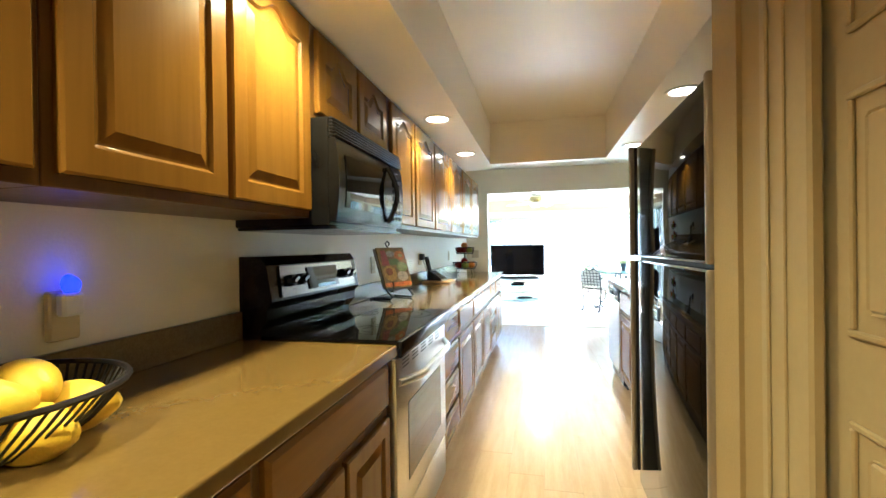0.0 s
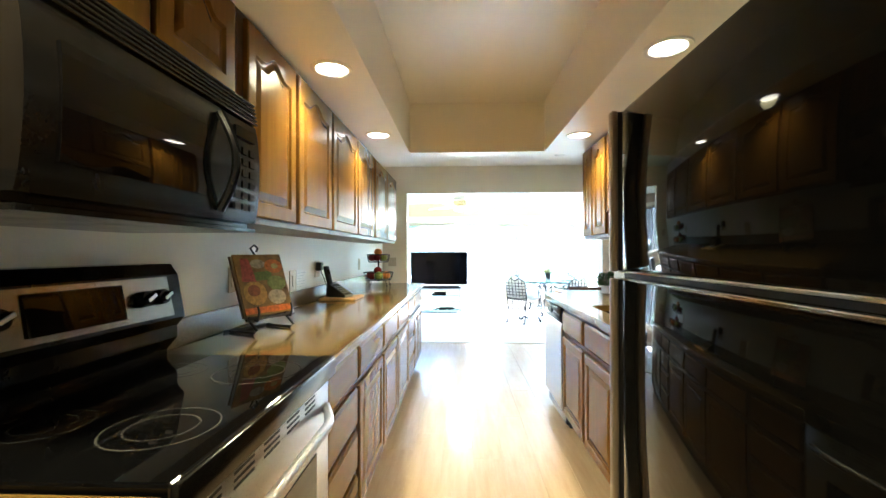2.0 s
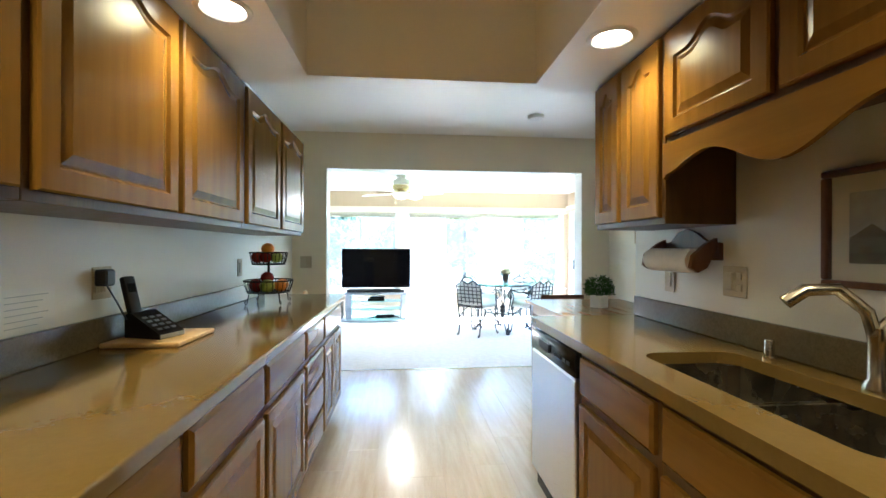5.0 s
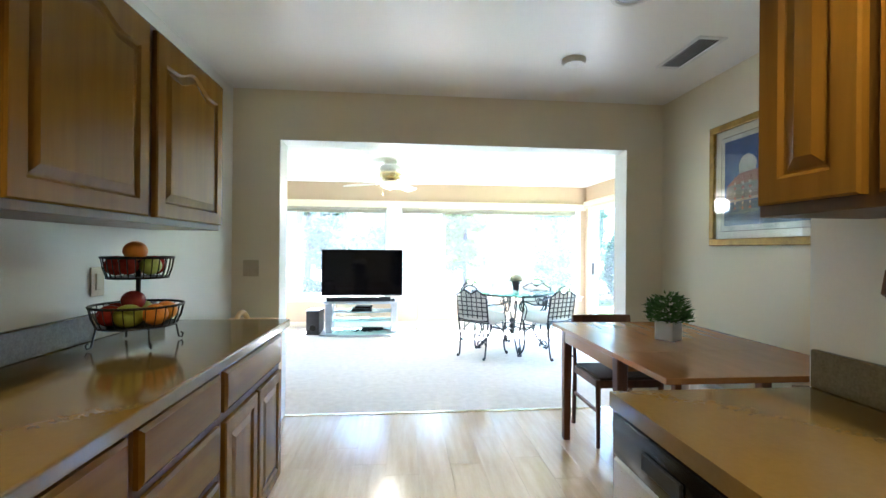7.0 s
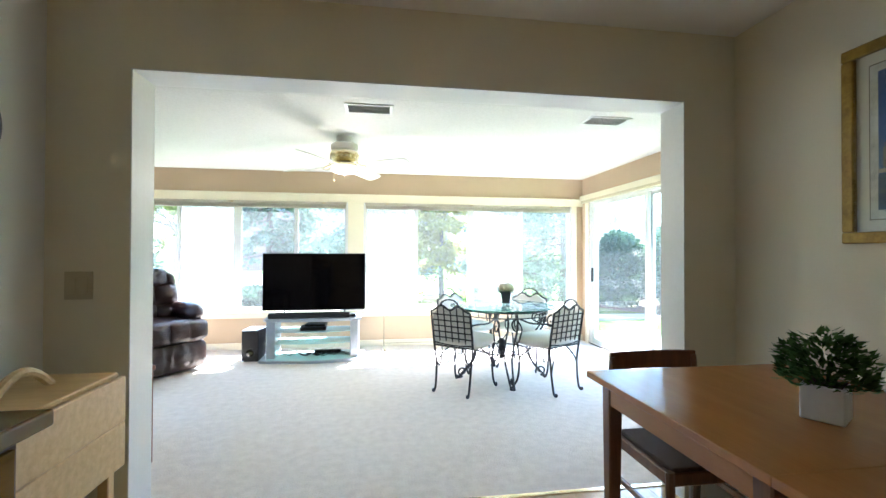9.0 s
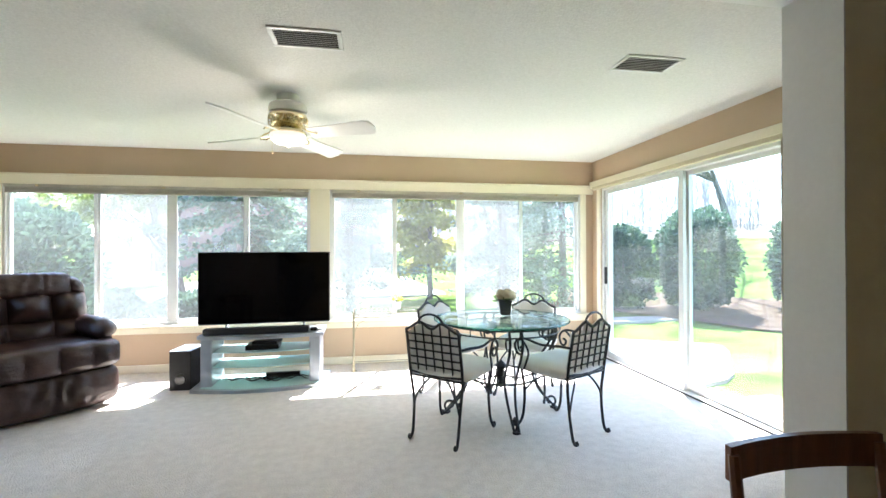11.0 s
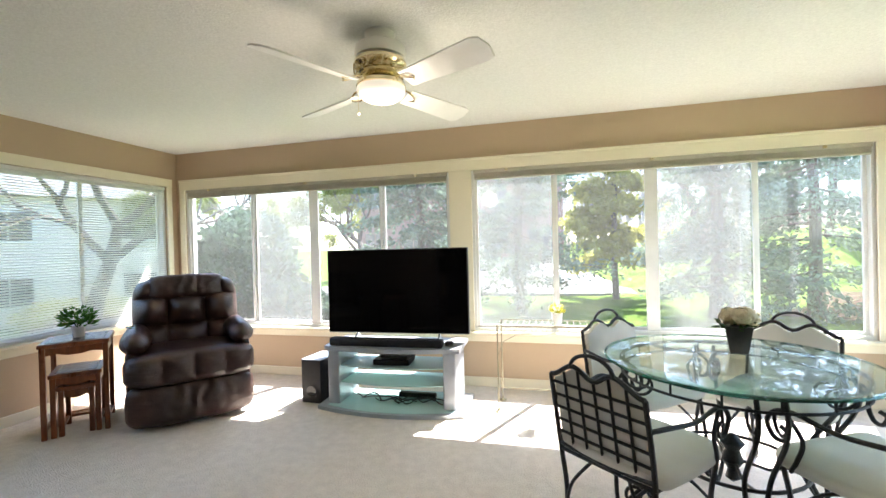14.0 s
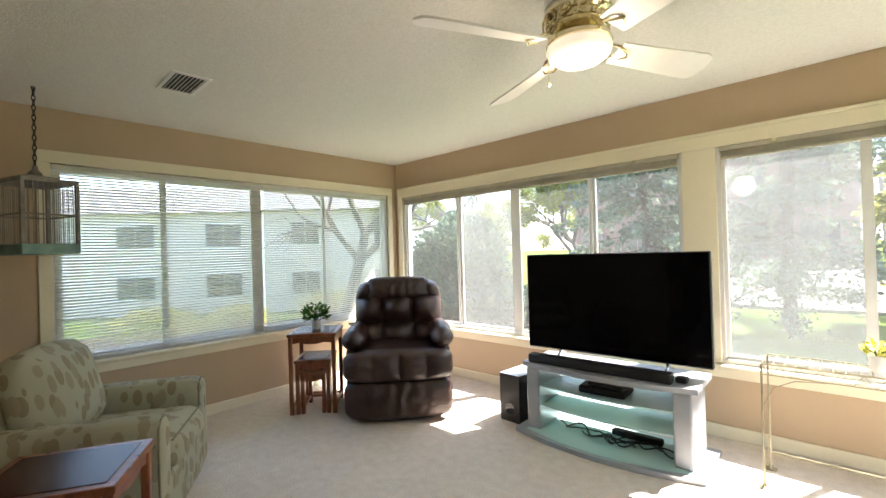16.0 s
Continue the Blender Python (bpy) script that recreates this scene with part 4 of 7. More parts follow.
L = bpy.data.lights.new("night_light_lamp", "POINT")
L.energy, L.color, L.shadow_soft_size = 0.0015, (0.1, 0.12, 1.0), 0.02
o = new("lamp", L)
o.parent, o.location = nl, (0.06, 0, 0.12)


def wall_plate(label, m, kinds, w=0.075, h=0.118, category="socket"):
    """A wall plate: local x outwards, y along the wall."""
    p = thing("wall_socket" if category == "socket" else "light_switch", label, category, m)
    ww = w * len(kinds) if len(kinds) > 1 else w
    plate = part("plate", boxm(0.0005, 0.006, -ww / 2, ww / 2, -h / 2, h / 2, bevel=0.002), PLASTIC_W, p)
    for i, k in enumerate(kinds):
        cy = (i - (len(kinds) - 1) / 2) * 0.046
        if k == "socket":
            for dz in (-0.022, 0.022):
                part("outlet", boxm(0.006, 0.0085, cy - 0.016, cy + 0.016, dz - 0.014, dz + 0.014, bevel=0.003), PLASTIC_W, plate)
        else:
            part("rocker", boxm(0.006, 0.011, cy - 0.016, cy + 0.016, -0.034, 0.034, bevel=0.002), PLASTIC_W, plate)
    return p


wall_plate("almond double socket on the kitchen wall", pose(-1.02, 2.42, 1.135), ["socket"])
wall_plate("almond double socket with a phone charger", pose(-1.02, 3.60, 1.14), ["socket", "rocker"], 0.05)
wall_plate("almond light switch on the kitchen wall", pose(-1.02, 4.92, 1.14), ["rocker"], category="switch")
wall_plate("almond blank plate on the kitchen wall", pose(-1.02, 3.137, 1.08), ["rocker"], 0.10, 0.14, category="switch")
note = thing("paper_note", "white paper note with faint grey lines taped to the wall", "note", pose(-1.0195, 3.295, 1.08))
sheet = part("sheet", boxm(0, 0.0012, -0.095, 0.095, -0.068, 0.068), PLASTIC_WHITE, note)
for i in range(6):
    part("text_line", boxm(0.0012, 0.0016, -0.08, 0.07 - 0.02 * (i % 3), 0.045 - i * 0.018, 0.0475 - i * 0.018), PLASTIC_G, sheet)
wall_plate("almond double light switch beside the opening", pose(-0.885, 6.28, 1.135, 0, 0, -90), ["rocker", "rocker"], 0.055, category="switch")
wall_plate("almond light switch by the sink", pose(1.36, 3.867, 1.126, 0, 0, 180), ["rocker"], category="switch")
wall_plate("wide almond switch plate by the sink", pose(1.36, 3.462, 1.145, 0, 0, 180), ["rocker", "socket"], 0.06, category="switch")

# cookbook on its iron stand
cb = thing("cookbook_stand", "black scrolled iron cookbook stand on the worktop", "book stand", pose(-0.84, 2.36, 0.911, 0, 0, 65))
for s in (-1, 1):
    part("leg", tube(bmesh.new(), [(s * 0.10, 0.10, 0.006), (s * 0.10, -0.06, 0.006), (s * 0.10, -0.08, 0.02), (s * 0.10, -0.03, 0.06), (s * 0.08, 0.02, 0.20)], 0.006, 6), IRON, cb, shade=True)
    part("hook", tube(bmesh.new(), [(s * 0.09, -0.03, 0.065), (s * 0.09, -0.075, 0.06), (s * 0.09, -0.08, 0.10), (s * 0.09, -0.072, 0.12)], 0.005, 6), IRON, cb, shade=True)
part("cross_bar", tube(bmesh.new(), [(-0.125, 0.10, 0.006), (0.125, 0.10, 0.006)], 0.006, 6), IRON, cb)
part("ledge", tube(bmesh.new(), [(-0.13, -0.05, 0.065), (0.13, -0.05, 0.065)], 0.006, 6), IRON, cb)
part("scroll", tube(bmesh.new(), [(0.0, 0.03, 0.20), (0, 0.06, 0.34), (-0.02, 0.065, 0.37), (0, 0.065, 0.385), (0.02, 0.065, 0.37), (0.012, 0.065, 0.355)], 0.005, 6), IRON, cb, shade=True)
BOOK_M = Matrix.Translation((-0.84, 2.36, 0.911)) @ Matrix.Rotation(radians(65), 4, "Z") @ Matrix.Translation((0, -0.048, 0.078)) @ Matrix.Rotation(radians(-20), 4, "X")
bk = thing("cookbook", "cookbook with a colourful food-photo cover", "book", BOOK_M)
part("pages", boxm(-0.122, 0.122, 0.003, 0.022, 0.003, 0.277), mat_new("paper", (0.62, 0.56, 0.44), 0.8), bk)
part("cover", boxm(-0.128, 0.128, -0.002, 0.0025, 0.0, 0.28), varied("cover_print", (0.09, 0.05, 0.015), (0.30, 0.19, 0.05), 14, rough=0.3, bump=0.0), bk)
part("back_cover", boxm(-0.128, 0.128, 0.0225, 0.027, 0.0, 0.28), varied("cover_back", (0.08, 0.04, 0.01), (0.12, 0.06, 0.02), 10, rough=0.4, bump=0.0), bk)
def printed(nm, pts, c, k):
    part(nm, prism(bmesh.new(), pts, -0.0022 - 0.0004 * k, -0.0015, "y"), varied("print", tuple(v * 0.7 for v in c), tuple(min(0.8, v * 1.25) for v in c), 60, rough=0.3, bump=0.0), bk)


def plate(cx, cz, rx, rz, n=18):
    return [(cx + rx * math.cos(2 * math.pi * i / n), cz + rz * math.sin(2 * math.pi * i / n)) for i in range(n)]


for k, (nm, pts, c) in enumerate((
        ("jar_photo", [(-0.11, 0.155), (-0.035, 0.15), (-0.045, 0.215), (-0.055, 0.26), (-0.095, 0.262), (-0.10, 0.21)], (0.30, 0.06, 0.055)),
        ("plate_photo", plate(0.075, 0.222, 0.05, 0.034), (0.50, 0.16, 0.02)),
        ("sauce_photo", plate(0.08, 0.222, 0.02, 0.013), (0.42, 0.36, 0.12)),
        ("dish_photo", plate(-0.01, 0.235, 0.04, 0.022), (0.34, 0.32, 0.27)),
        ("herb_photo", [(-0.04, 0.155), (0.055, 0.158), (0.052, 0.20), (-0.04, 0.195)], (0.10, 0.16, 0.035)),
        ("salad_photo", plate(0.07, 0.14, 0.052, 0.035), (0.20, 0.27, 0.07)),
        ("pasta_photo", plate(-0.055, 0.10, 0.06, 0.055), (0.44, 0.27, 0.06)),
        ("meat_photo", plate(-0.06, 0.112, 0.032, 0.027), (0.22, 0.07, 0.025)),
        ("bowl_photo", plate(0.055, 0.075, 0.05, 0.035), (0.52, 0.46, 0.36)),
        ("filling_photo", plate(0.055, 0.08, 0.033, 0.022), (0.30, 0.24, 0.19)),
        ("title_band", [(-0.128, 0.008), (0.128, 0.008), (0.128, 0.036), (-0.128, 0.036)], (0.60, 0.15, 0.02)))):
    printed(nm, pts, c, k % 3)

# telephone on a wooden board
solid("cutting_board", boxm(-0.985, -0.715, 3.535, 3.83, 0.911, 0.929, bevel=0.006, seg=2), BEECH, "pale wooden board lying on the worktop", "cutting board")
ph = thing("cordless_phone", "dark cordless phone standing beside its slanted keypad base", "telephone", pose(-0.875, 3.665, 0.93, 0, 0, 72))
base = part("keypad_base", prism(bmesh.new(), [(-0.09, 0.0), (0.07, 0.0), (0.07, 0.085), (0.045, 0.095), (-0.09, 0.018)], -0.055, 0.055, "x"), PLASTIC_B, ph)
for r in range(4):
    for c in range(3):
        part("key", boxm(-0.010, 0.010, -0.006, 0.006, 0.0, 0.003, bevel=0.001), PLASTIC_G, base, m=Matrix.Translation((-0.031 + c * 0.031, -0.064 + r * 0.023, 0.0335 + r * 0.0131)) @ Matrix.Rotation(radians(29.7), 4, "X"))
part("rim", boxm(-0.054, 0.054, -0.094, -0.0895, 0.001, 0.017, bevel=0.0015), PLASTIC_G, base, "silver front rim")
hs = part("handset", boxm(-0.024, 0.024, -0.013, 0.013, 0.0, 0.175, bevel=0.008, seg=2), PLASTIC_B, ph, shade=True, m=Matrix.Translation((-0.028, 0.045, 0.06)) @ Matrix.Rotation(radians(-16), 4, "X"))
part("screen", boxm(-0.016, 0.016, -0.0145, -0.0125, 0.11, 0.145), BLACK_GLASS, hs)
ch = thing("phone_charger", "black plug-in charger in the wall socket", "charger", pose(-1.012, 3.575, 1.16))
part("plug_body", boxm(0.0, 0.045, -0.025, 0.025, -0.03, 0.03, bevel=0.006), PLASTIC_B, ch)
part("cable", tube(bmesh.new(), [(0.03, 0.0, -0.03), (0.05, 0.02, -0.09), (0.06, 0.05, -0.15), (0.08, 0.08, -0.2), (0.10, 0.11, -0.222)], 0.003, 6), PLASTIC_B, ch)

# two-tier wire basket with fruit
fs = thing("fruit_stand", "two-tier black wire fruit basket on the worktop", "fruit stand", pose(-0.79, 4.80, 0.911))
part("pole", tube(bmesh.new(), [(0, 0, 0.06), (0, 0, 0.345)], 0.008, 8), WIRE, fs)
for z, r in ((0.075, 0.15), (0.255, 0.115)):
    bt = part("basket_rim", tube(bmesh.new(), [(r * math.cos(2 * math.pi * k / 32), r * math.sin(2 * math.pi * k / 32), z + 0.075) for k in range(32)], 0.005, 6, True), WIRE, fs, shade=True)
    part("basket_ring", tube(bmesh.new(), [(r * 0.85 * math.cos(2 * math.pi * k / 32), r * 0.85 * math.sin(2 * math.pi * k / 32), z) for k in range(32)], 0.004, 6, True), WIRE, bt, shade=True)
    part("basket_base", lathe(bmesh.new(), [(0.02, z - 0.002), (r * 0.84, z - 0.002), (r * 0.84, z + 0.002), (0.02, z + 0.002)], 32), WIRE, bt)
    for k in range(28):
        a = 2 * math.pi * k / 28
        part("wire", tube(bmesh.new(), [(r * q * math.cos(a), r * q * math.sin(a), zz) for q, zz in ((0.85, z), (0.95, z + 0.035), (1.0, z + 0.075))], 0.002, 4), WIRE, bt)
for k in range(4):
    a = math.pi / 4 + math.pi / 2 * k
    part("scroll_foot", tube(bmesh.new(), [(q * math.cos(a), q * math.sin(a), zz) for q, zz in ((0.127, 0.075), (0.135, 0.04), (0.14, 0.01), (0.152, 0.006), (0.156, 0.02), (0.148, 0.026))], 0.0035, 5), WIRE, fs)
for i, (nm, lb, dx, dy, dz, r, mt, sx) in enumerate((
        ("orange", "ripe orange on the upper tier", 0.0, -0.02, 0.355, 0.04, ORANGE, 1), ("apple", "dark red apple in the basket", -0.06, -0.03, 0.30, 0.04, APPLE, 1), ("apple", "dark red apple in the basket", 0.03, 0.05, 0.30, 0.04, APPLE, 1),
        ("pear", "green pear in the basket", 0.06, -0.03, 0.30, 0.037, PEAR, 1.05), ("orange", "ripe orange in the basket", -0.03, 0.05, 0.30, 0.038, ORANGE, 1), ("apple", "dark red apple in the basket", 0.0, -0.065, 0.30, 0.036, APPLE, 1),
        ("pear", "green pear in the lower basket", 0.02, -0.09, 0.12, 0.042, PEAR, 1.2), ("orange", "ripe orange in the lower basket", 0.09, -0.05, 0.12, 0.042, ORANGE, 1), ("apple", "dark red apple in the lower basket", -0.05, -0.08, 0.12, 0.042, APPLE, 1),
        ("apple", "dark red apple in the lower basket", -0.09, 0.02, 0.12, 0.04, APPLE, 1), ("orange", "ripe orange in the lower basket", 0.07, 0.06, 0.12, 0.04, ORANGE, 1), ("banana_bunch", "yellow-green fruit in the lower basket", -0.03, 0.07, 0.12, 0.04, PEAR, 1.2),
        ("apple", "dark red apple in the lower basket", 0.0, -0.03, 0.17, 0.04, APPLE, 1))):
    fruit(nm if nm != "banana_bunch" else "pear", lb, (-0.79 + dx, 4.80 + dy, 0.911 + dz), r, mt, sx, 0, i * 40, "fruit in the two-tier basket")

# sink, tap, soap pump
sk = thing("sink", "double-bowl stainless steel undermount sink", "sink")
for ya, yb in ((2.55, 2.935), (2.96, 3.345)):
    b = bmesh.new()
    x0, x1, zt, zb = 0.885, 1.245, 0.869, 0.70
    top = [b.verts.new(p) for p in ((x0, ya, zt), (x1, ya, zt), (x1, yb, zt), (x0, yb, zt))]
    bot = [b.verts.new(p) for p in ((x0 + 0.02, ya + 0.02, zb), (x1 - 0.02, ya + 0.02, zb), (x1 - 0.02, yb - 0.02, zb), (x0 + 0.02, yb - 0.02, zb))]
    for i in range(4):
        b.faces.new((top[i], top[(i + 1) % 4], bot[(i + 1) % 4], bot[i]))
    b.faces.new(bot)
    bmesh.ops.bevel(b, geom=[e for e in b.edges if not e.is_boundary], offset=0.045, segments=4, affect="EDGES")
    bmesh.ops.solidify(b, geom=b.faces[:], thickness=0.002)
    bw = part("basin", b, SINK_STEEL, sk, shade=True)
    part("drain", cyl(bmesh.new(), ((x0 + x1) / 2, (ya + yb) / 2, zb + 0.0025), 0.04, 0.04, 0.004, 20), CHROME, bw)
part("divider", boxm(0.886, 1.244, 2.936, 2.959, 0.80, 0.866, bevel=0.006, seg=2), SINK_STEEL, sk)
tp = thing("tap", "brushed nickel single-lever kitchen tap", "tap", pose(1.285, 2.90, 0.911))
part("base", lathe(bmesh.new(), [(0.032, 0), (0.032, 0.01), (0.022, 0.03), (0.021, 0.12), (0.024, 0.14), (0.020, 0.16)], 20), NICKEL, tp, shade=True)
part("spout", tube(bmesh.new(), [(0, 0, 0.10), (-0.02, 0.01, 0.20), (-0.07, 0.04, 0.255), (-0.13, 0.07, 0.25), (-0.17, 0.09, 0.215)], 0.015, 12, taper=1.25), NICKEL, tp, shade=True)
part("lever", tube(bmesh.new(), [(0, 0, 0.16), (0.02, -0.01, 0.19), (0.045, -0.03, 0.235)], 0.009, 8), NICKEL, tp, shade=True)
solid("soap_pump", lathe(bmesh.new(), [(0.02, 0), (0.02, 0.008), (0.014, 0.012), (0.014, 0.06), (0.012, 0.064)], 16), NICKEL, "small nickel air-gap cap beside the tap", "sink fitting", pose(1.28, 3.22, 0.911), shade=True)

# paper towel holder under the cabinet
pt = thing("paper_towel_holder", "dark wooden wall-mounted paper towel holder", "towel holder", pose(1.36, 3.695, 1.245))
out = [(-0.17, -0.02), (0.20, -0.02), (0.20, 0.05), (0.14, 0.06), (0.09, 0.10), (0.03, 0.115), (-0.03, 0.095), (-0.09, 0.06), (-0.17, 0.05)]
part("back_board", prism(bmesh.new(), out, -0.018, -0.001, "x"), TEAK_DARK, pt)
for yy in (-0.15, 0.19):
    part("arm", prism(bmesh.new(), [(-0.13, -0.05), (-0.10, -0.07), (-0.06, -0.05), (-0.018, 0.03), (-0.018, 0.07), (-0.06, 0.05), (-0.12, 0.0)], yy - 0.01, yy + 0.01, "y"), TEAK_DARK, pt)
PAPER = varied("paper_towel", (0.74, 0.73, 0.69), (0.80, 0.79, 0.75), 20, rough=0.9, bump=0.3, bump_scale=200)
solid("paper_towel_roll", cyl(bmesh.new(), (1.27, 3.56, 1.222), 0.050, 0.052, 0.30, 28, "y"), PAPER, "white paper towel roll on the holder", "paper towel", shade=True)

# pictures
def picture(label, m, w, h, mat_w, frame_w, shapes, frame_mat):
    """A framed print: local x along the wall, z up, -y towards the room."""
    p = thing("framed_picture", label, "picture", m)
    f = bmesh.new()
    for x0, x1, z0, z1 in ((-w / 2, w / 2, -h / 2, -h / 2 + frame_w), (-w / 2, w / 2, h / 2 - frame_w, h / 2), (-w / 2, -w / 2 + frame_w, -h / 2 + frame_w, h / 2 - frame_w), (w / 2 - frame_w, w / 2, -h / 2 + frame_w, h / 2 - frame_w)):
        box(f, x0, x1, -0.028, -0.001, z0, z1, bevel=0.006, seg=2)
    part("frame", f, frame_mat, p)
    iw, ih = w / 2 - frame_w, h / 2 - frame_w
    art = part("mount", boxm(-iw, iw, -0.009, -0.002, -ih, ih), varied("mount_card", (0.66, 0.62, 0.52), (0.70, 0.66, 0.56), 3, rough=0.8, bump=0.0), p)
    for nm, pts, c in shapes:
        b = prism(bmesh.new(), [(x * (iw - mat_w), z * (ih - mat_w)) for x, z in pts], -0.0093 - 0.00022 * (1 + shapes.index((nm, pts, c))), -0.009, "y")
        part(nm, b, varied("print_" + nm, tuple(v * 0.6 for v in c), c, 9, rough=0.6, bump=0.0), art)
    g = part("glazing", boxm(-iw, iw, -0.0235, -0.0215, -ih, ih), PICTURE_GLASS, p)
    g.visible_shadow = False
    return p


def dome(cx, z, r, n=12):
    return [(cx + r * math.cos(math.pi * i / n), z + 1.3 * r * math.sin(math.pi * i / n)) for i in range(n + 1)]


POLES = []
for px_ in (-0.72, -0.52, -0.34, 0.02, 0.4):
    for q in range(7):
        z_ = -0.62 + 0.115 * q + (0.12 if px_ > 0 else 0.0)
        POLES.append(("pole_print", [(px_ - 0.018, z_), (px_ + 0.018, z_), (px_ + 0.018, z_ + 0.055), (px_ - 0.018, z_ + 0.055)], (0.62, 0.50, 0.46) if q % 2 else (0.42, 0.12, 0.10)))
picture("gilt-framed print of a domed waterfront in blue", pose(2.244, 5.30, 1.705, 0, 0, -90), 0.86, 0.77, 0.075, 0.045, [
    ("border_print", [(-1.10, -1.12), (1.10, -1.12), (1.10, 1.12), (-1.10, 1.12)], (0.16, 0.13, 0.09)),
    ("margin_print", [(-1.09, -1.105), (1.09, -1.105), (1.09, 1.105), (-1.09, 1.105)], (0.72, 0.70, 0.64)),
    ("sky_print", [(-1, -0.98), (1, -0.98), (1, 1), (-1, 1)], (0.045, 0.105, 0.34)),
    ("cloud_print", [(-1, -0.1), (-0.4, 0.1), (0.3, 0.0), (1, 0.15), (1, -0.4), (-1, -0.4)], (0.10, 0.18, 0.38)),
    ("wall_print", [(-0.95, -0.38), (1, -0.30), (1, 0.28), (0.2, 0.18), (-0.1, 0.05), (-0.55, 0.12), (-0.95, -0.1)], (0.24, 0.20, 0.20)),
    ("roof_print", [(-0.95, -0.06), (-0.6, 0.2), (-0.1, 0.24), (0.15, 0.0), (-0.3, -0.02)], (0.34, 0.13, 0.10)),
    ("roof_print", [(0.1, 0.16), (0.6, 0.52), (1, 0.55), (1, 0.2), (0.4, 0.02)], (0.38, 0.15, 0.10)),
    ("palace_print", [(0.3, -0.3), (1, -0.28), (1, 0.12), (0.3, 0.0)], (0.46, 0.30, 0.13)),
    ("drum_print", [(-0.62, 0.2), (-0.22, 0.24), (-0.22, 0.34), (-0.62, 0.32)], (0.50, 0.46, 0.42)),
    ("dome_print", dome(-0.42, 0.32, 0.22), (0.48, 0.46, 0.46)),
    ("tower_print", [(0.0, 0.22), (0.28, 0.3), (0.28, 0.6), (0.2, 0.66), (0.02, 0.52)], (0.36, 0.35, 0.36)),
    ("shore_print", [(-1, -0.46), (1, -0.34), (1, -0.28), (-1, -0.40)], (0.46, 0.40, 0.36)),
    ("water_print", [(-1, -0.98), (1, -0.98), (1, -0.36), (-1, -0.48)], (0.075, 0.13, 0.25)),
    ("ripple_print", [(-1, -0.75), (1, -0.6), (1, -0.56), (-1, -0.7)], (0.14, 0.19, 0.26))] + POLES, GOLD)
picture("small grey framed print beside the sink window", pose(1.359, 2.98, 1.33, 0, 0, -90), 0.24, 0.34, 0.05, 0.02, [
    ("sky_print", [(-1, -1), (1, -1), (1, 1), (-1, 1)], (0.45, 0.46, 0.46)), ("hill_print", [(-1, -1), (1, -1), (1, -0.2), (0.2, 0.1), (-1, -0.3)], (0.18, 0.16, 0.13))], TEAK_DARK)

# wall clock
ck = thing("wall_clock", "round wall clock with a grey metal rim", "clock", pose(-1.02, 5.88, 1.73, 0, 90, 0))
part("rim", lathe(bmesh.new(), [(0.155, 0.001), (0.155, 0.025), (0.148, 0.034), (0.132, 0.034), (0.128, 0.018), (0.128, 0.012)], 48), varied("gunmetal", (0.16, 0.16, 0.17), (0.26, 0.26, 0.27), 8, rough=0.3, metal=0.8, bump=0.0), ck, shade=True)
face = part("face", cyl(bmesh.new(), (0, 0, 0.012), 0.1275, 0.1275, 0.003, 40), PLASTIC_WHITE, ck, "white dial")
INK = mat_new("black_ink", (0.015, 0.015, 0.016), 0.5)
for k in range(12):
    a = math.pi / 6 * k
    part("hour_mark", boxm(-0.116, -0.098, -0.003, 0.003, 0.015, 0.0165), INK, face, m=Matrix.Rotation(a, 4, "Z"))
for a, l, w in ((35, 0.06, 0.004), (200, 0.095, 0.003)):
    part("clock_hand", boxm(-l, 0.012, -w, w, 0.0175, 0.019), INK, face, m=Matrix.Rotation(radians(a), 4, "Z"))

# ceiling fittings of the dining end
sd = solid("smoke_detector", lathe(bmesh.new(), [(0.072, 0), (0.072, -0.012), (0.06, -0.03), (0.03, -0.036), (0.001, -0.036)][::-1], 32), PLASTIC_WHITE, "round white smoke detector on the ceiling", "smoke detector", pose(1.23, 5.58, KZ - 0.001), shade=True)


def ceiling_vent(x, y, z, w, d, label, rot=0):
    v = thing("ceiling_vent", label, "air vent", pose(x, y, z, 0, 0, rot))
    f = boxm(-w / 2, w / 2, -d / 2, -d / 2 + 0.025, -0.009, -0.0005, bevel=0.003)
    box(f, -w / 2, w / 2, d / 2 - 0.025, d / 2, -0.009, -0.0005, bevel=0.003)
    box(f, -w / 2, -w / 2 + 0.025, -d / 2 + 0.025, d / 2 - 0.025, -0.009, -0.0005, bevel=0.003)
    box(f, w / 2 - 0.025, w / 2, -d / 2 + 0.025, d / 2 - 0.025, -0.009, -0.0005, bevel=0.003)
    part("frame", f, PLASTIC_WHITE, v)
    part("backing", boxm(-w / 2 + 0.02, w / 2 - 0.02, -d / 2 + 0.02, d / 2 - 0.02, -0.0025, -0.0008), PLASTIC_B, v)
    n = int((d - 0.06) / 0.018)
    for i in range(n):
        yy = -d / 2 + 0.034 + i * (d - 0.068) / max(1, n - 1)
        part("slat", boxm(-w / 2 + 0.025, w / 2 - 0.025, -0.0042, 0.0042, -0.001, 0.001), PLASTIC_WHITE, v, m=Matrix.Translation((0, yy, -0.0085)) @ Matrix.Rotation(radians(35), 4, "X"))
    return v


ceiling_vent(1.855, 5.42, KZ, 0.40, 0.17, "white louvred ceiling vent in the dining end", 270)
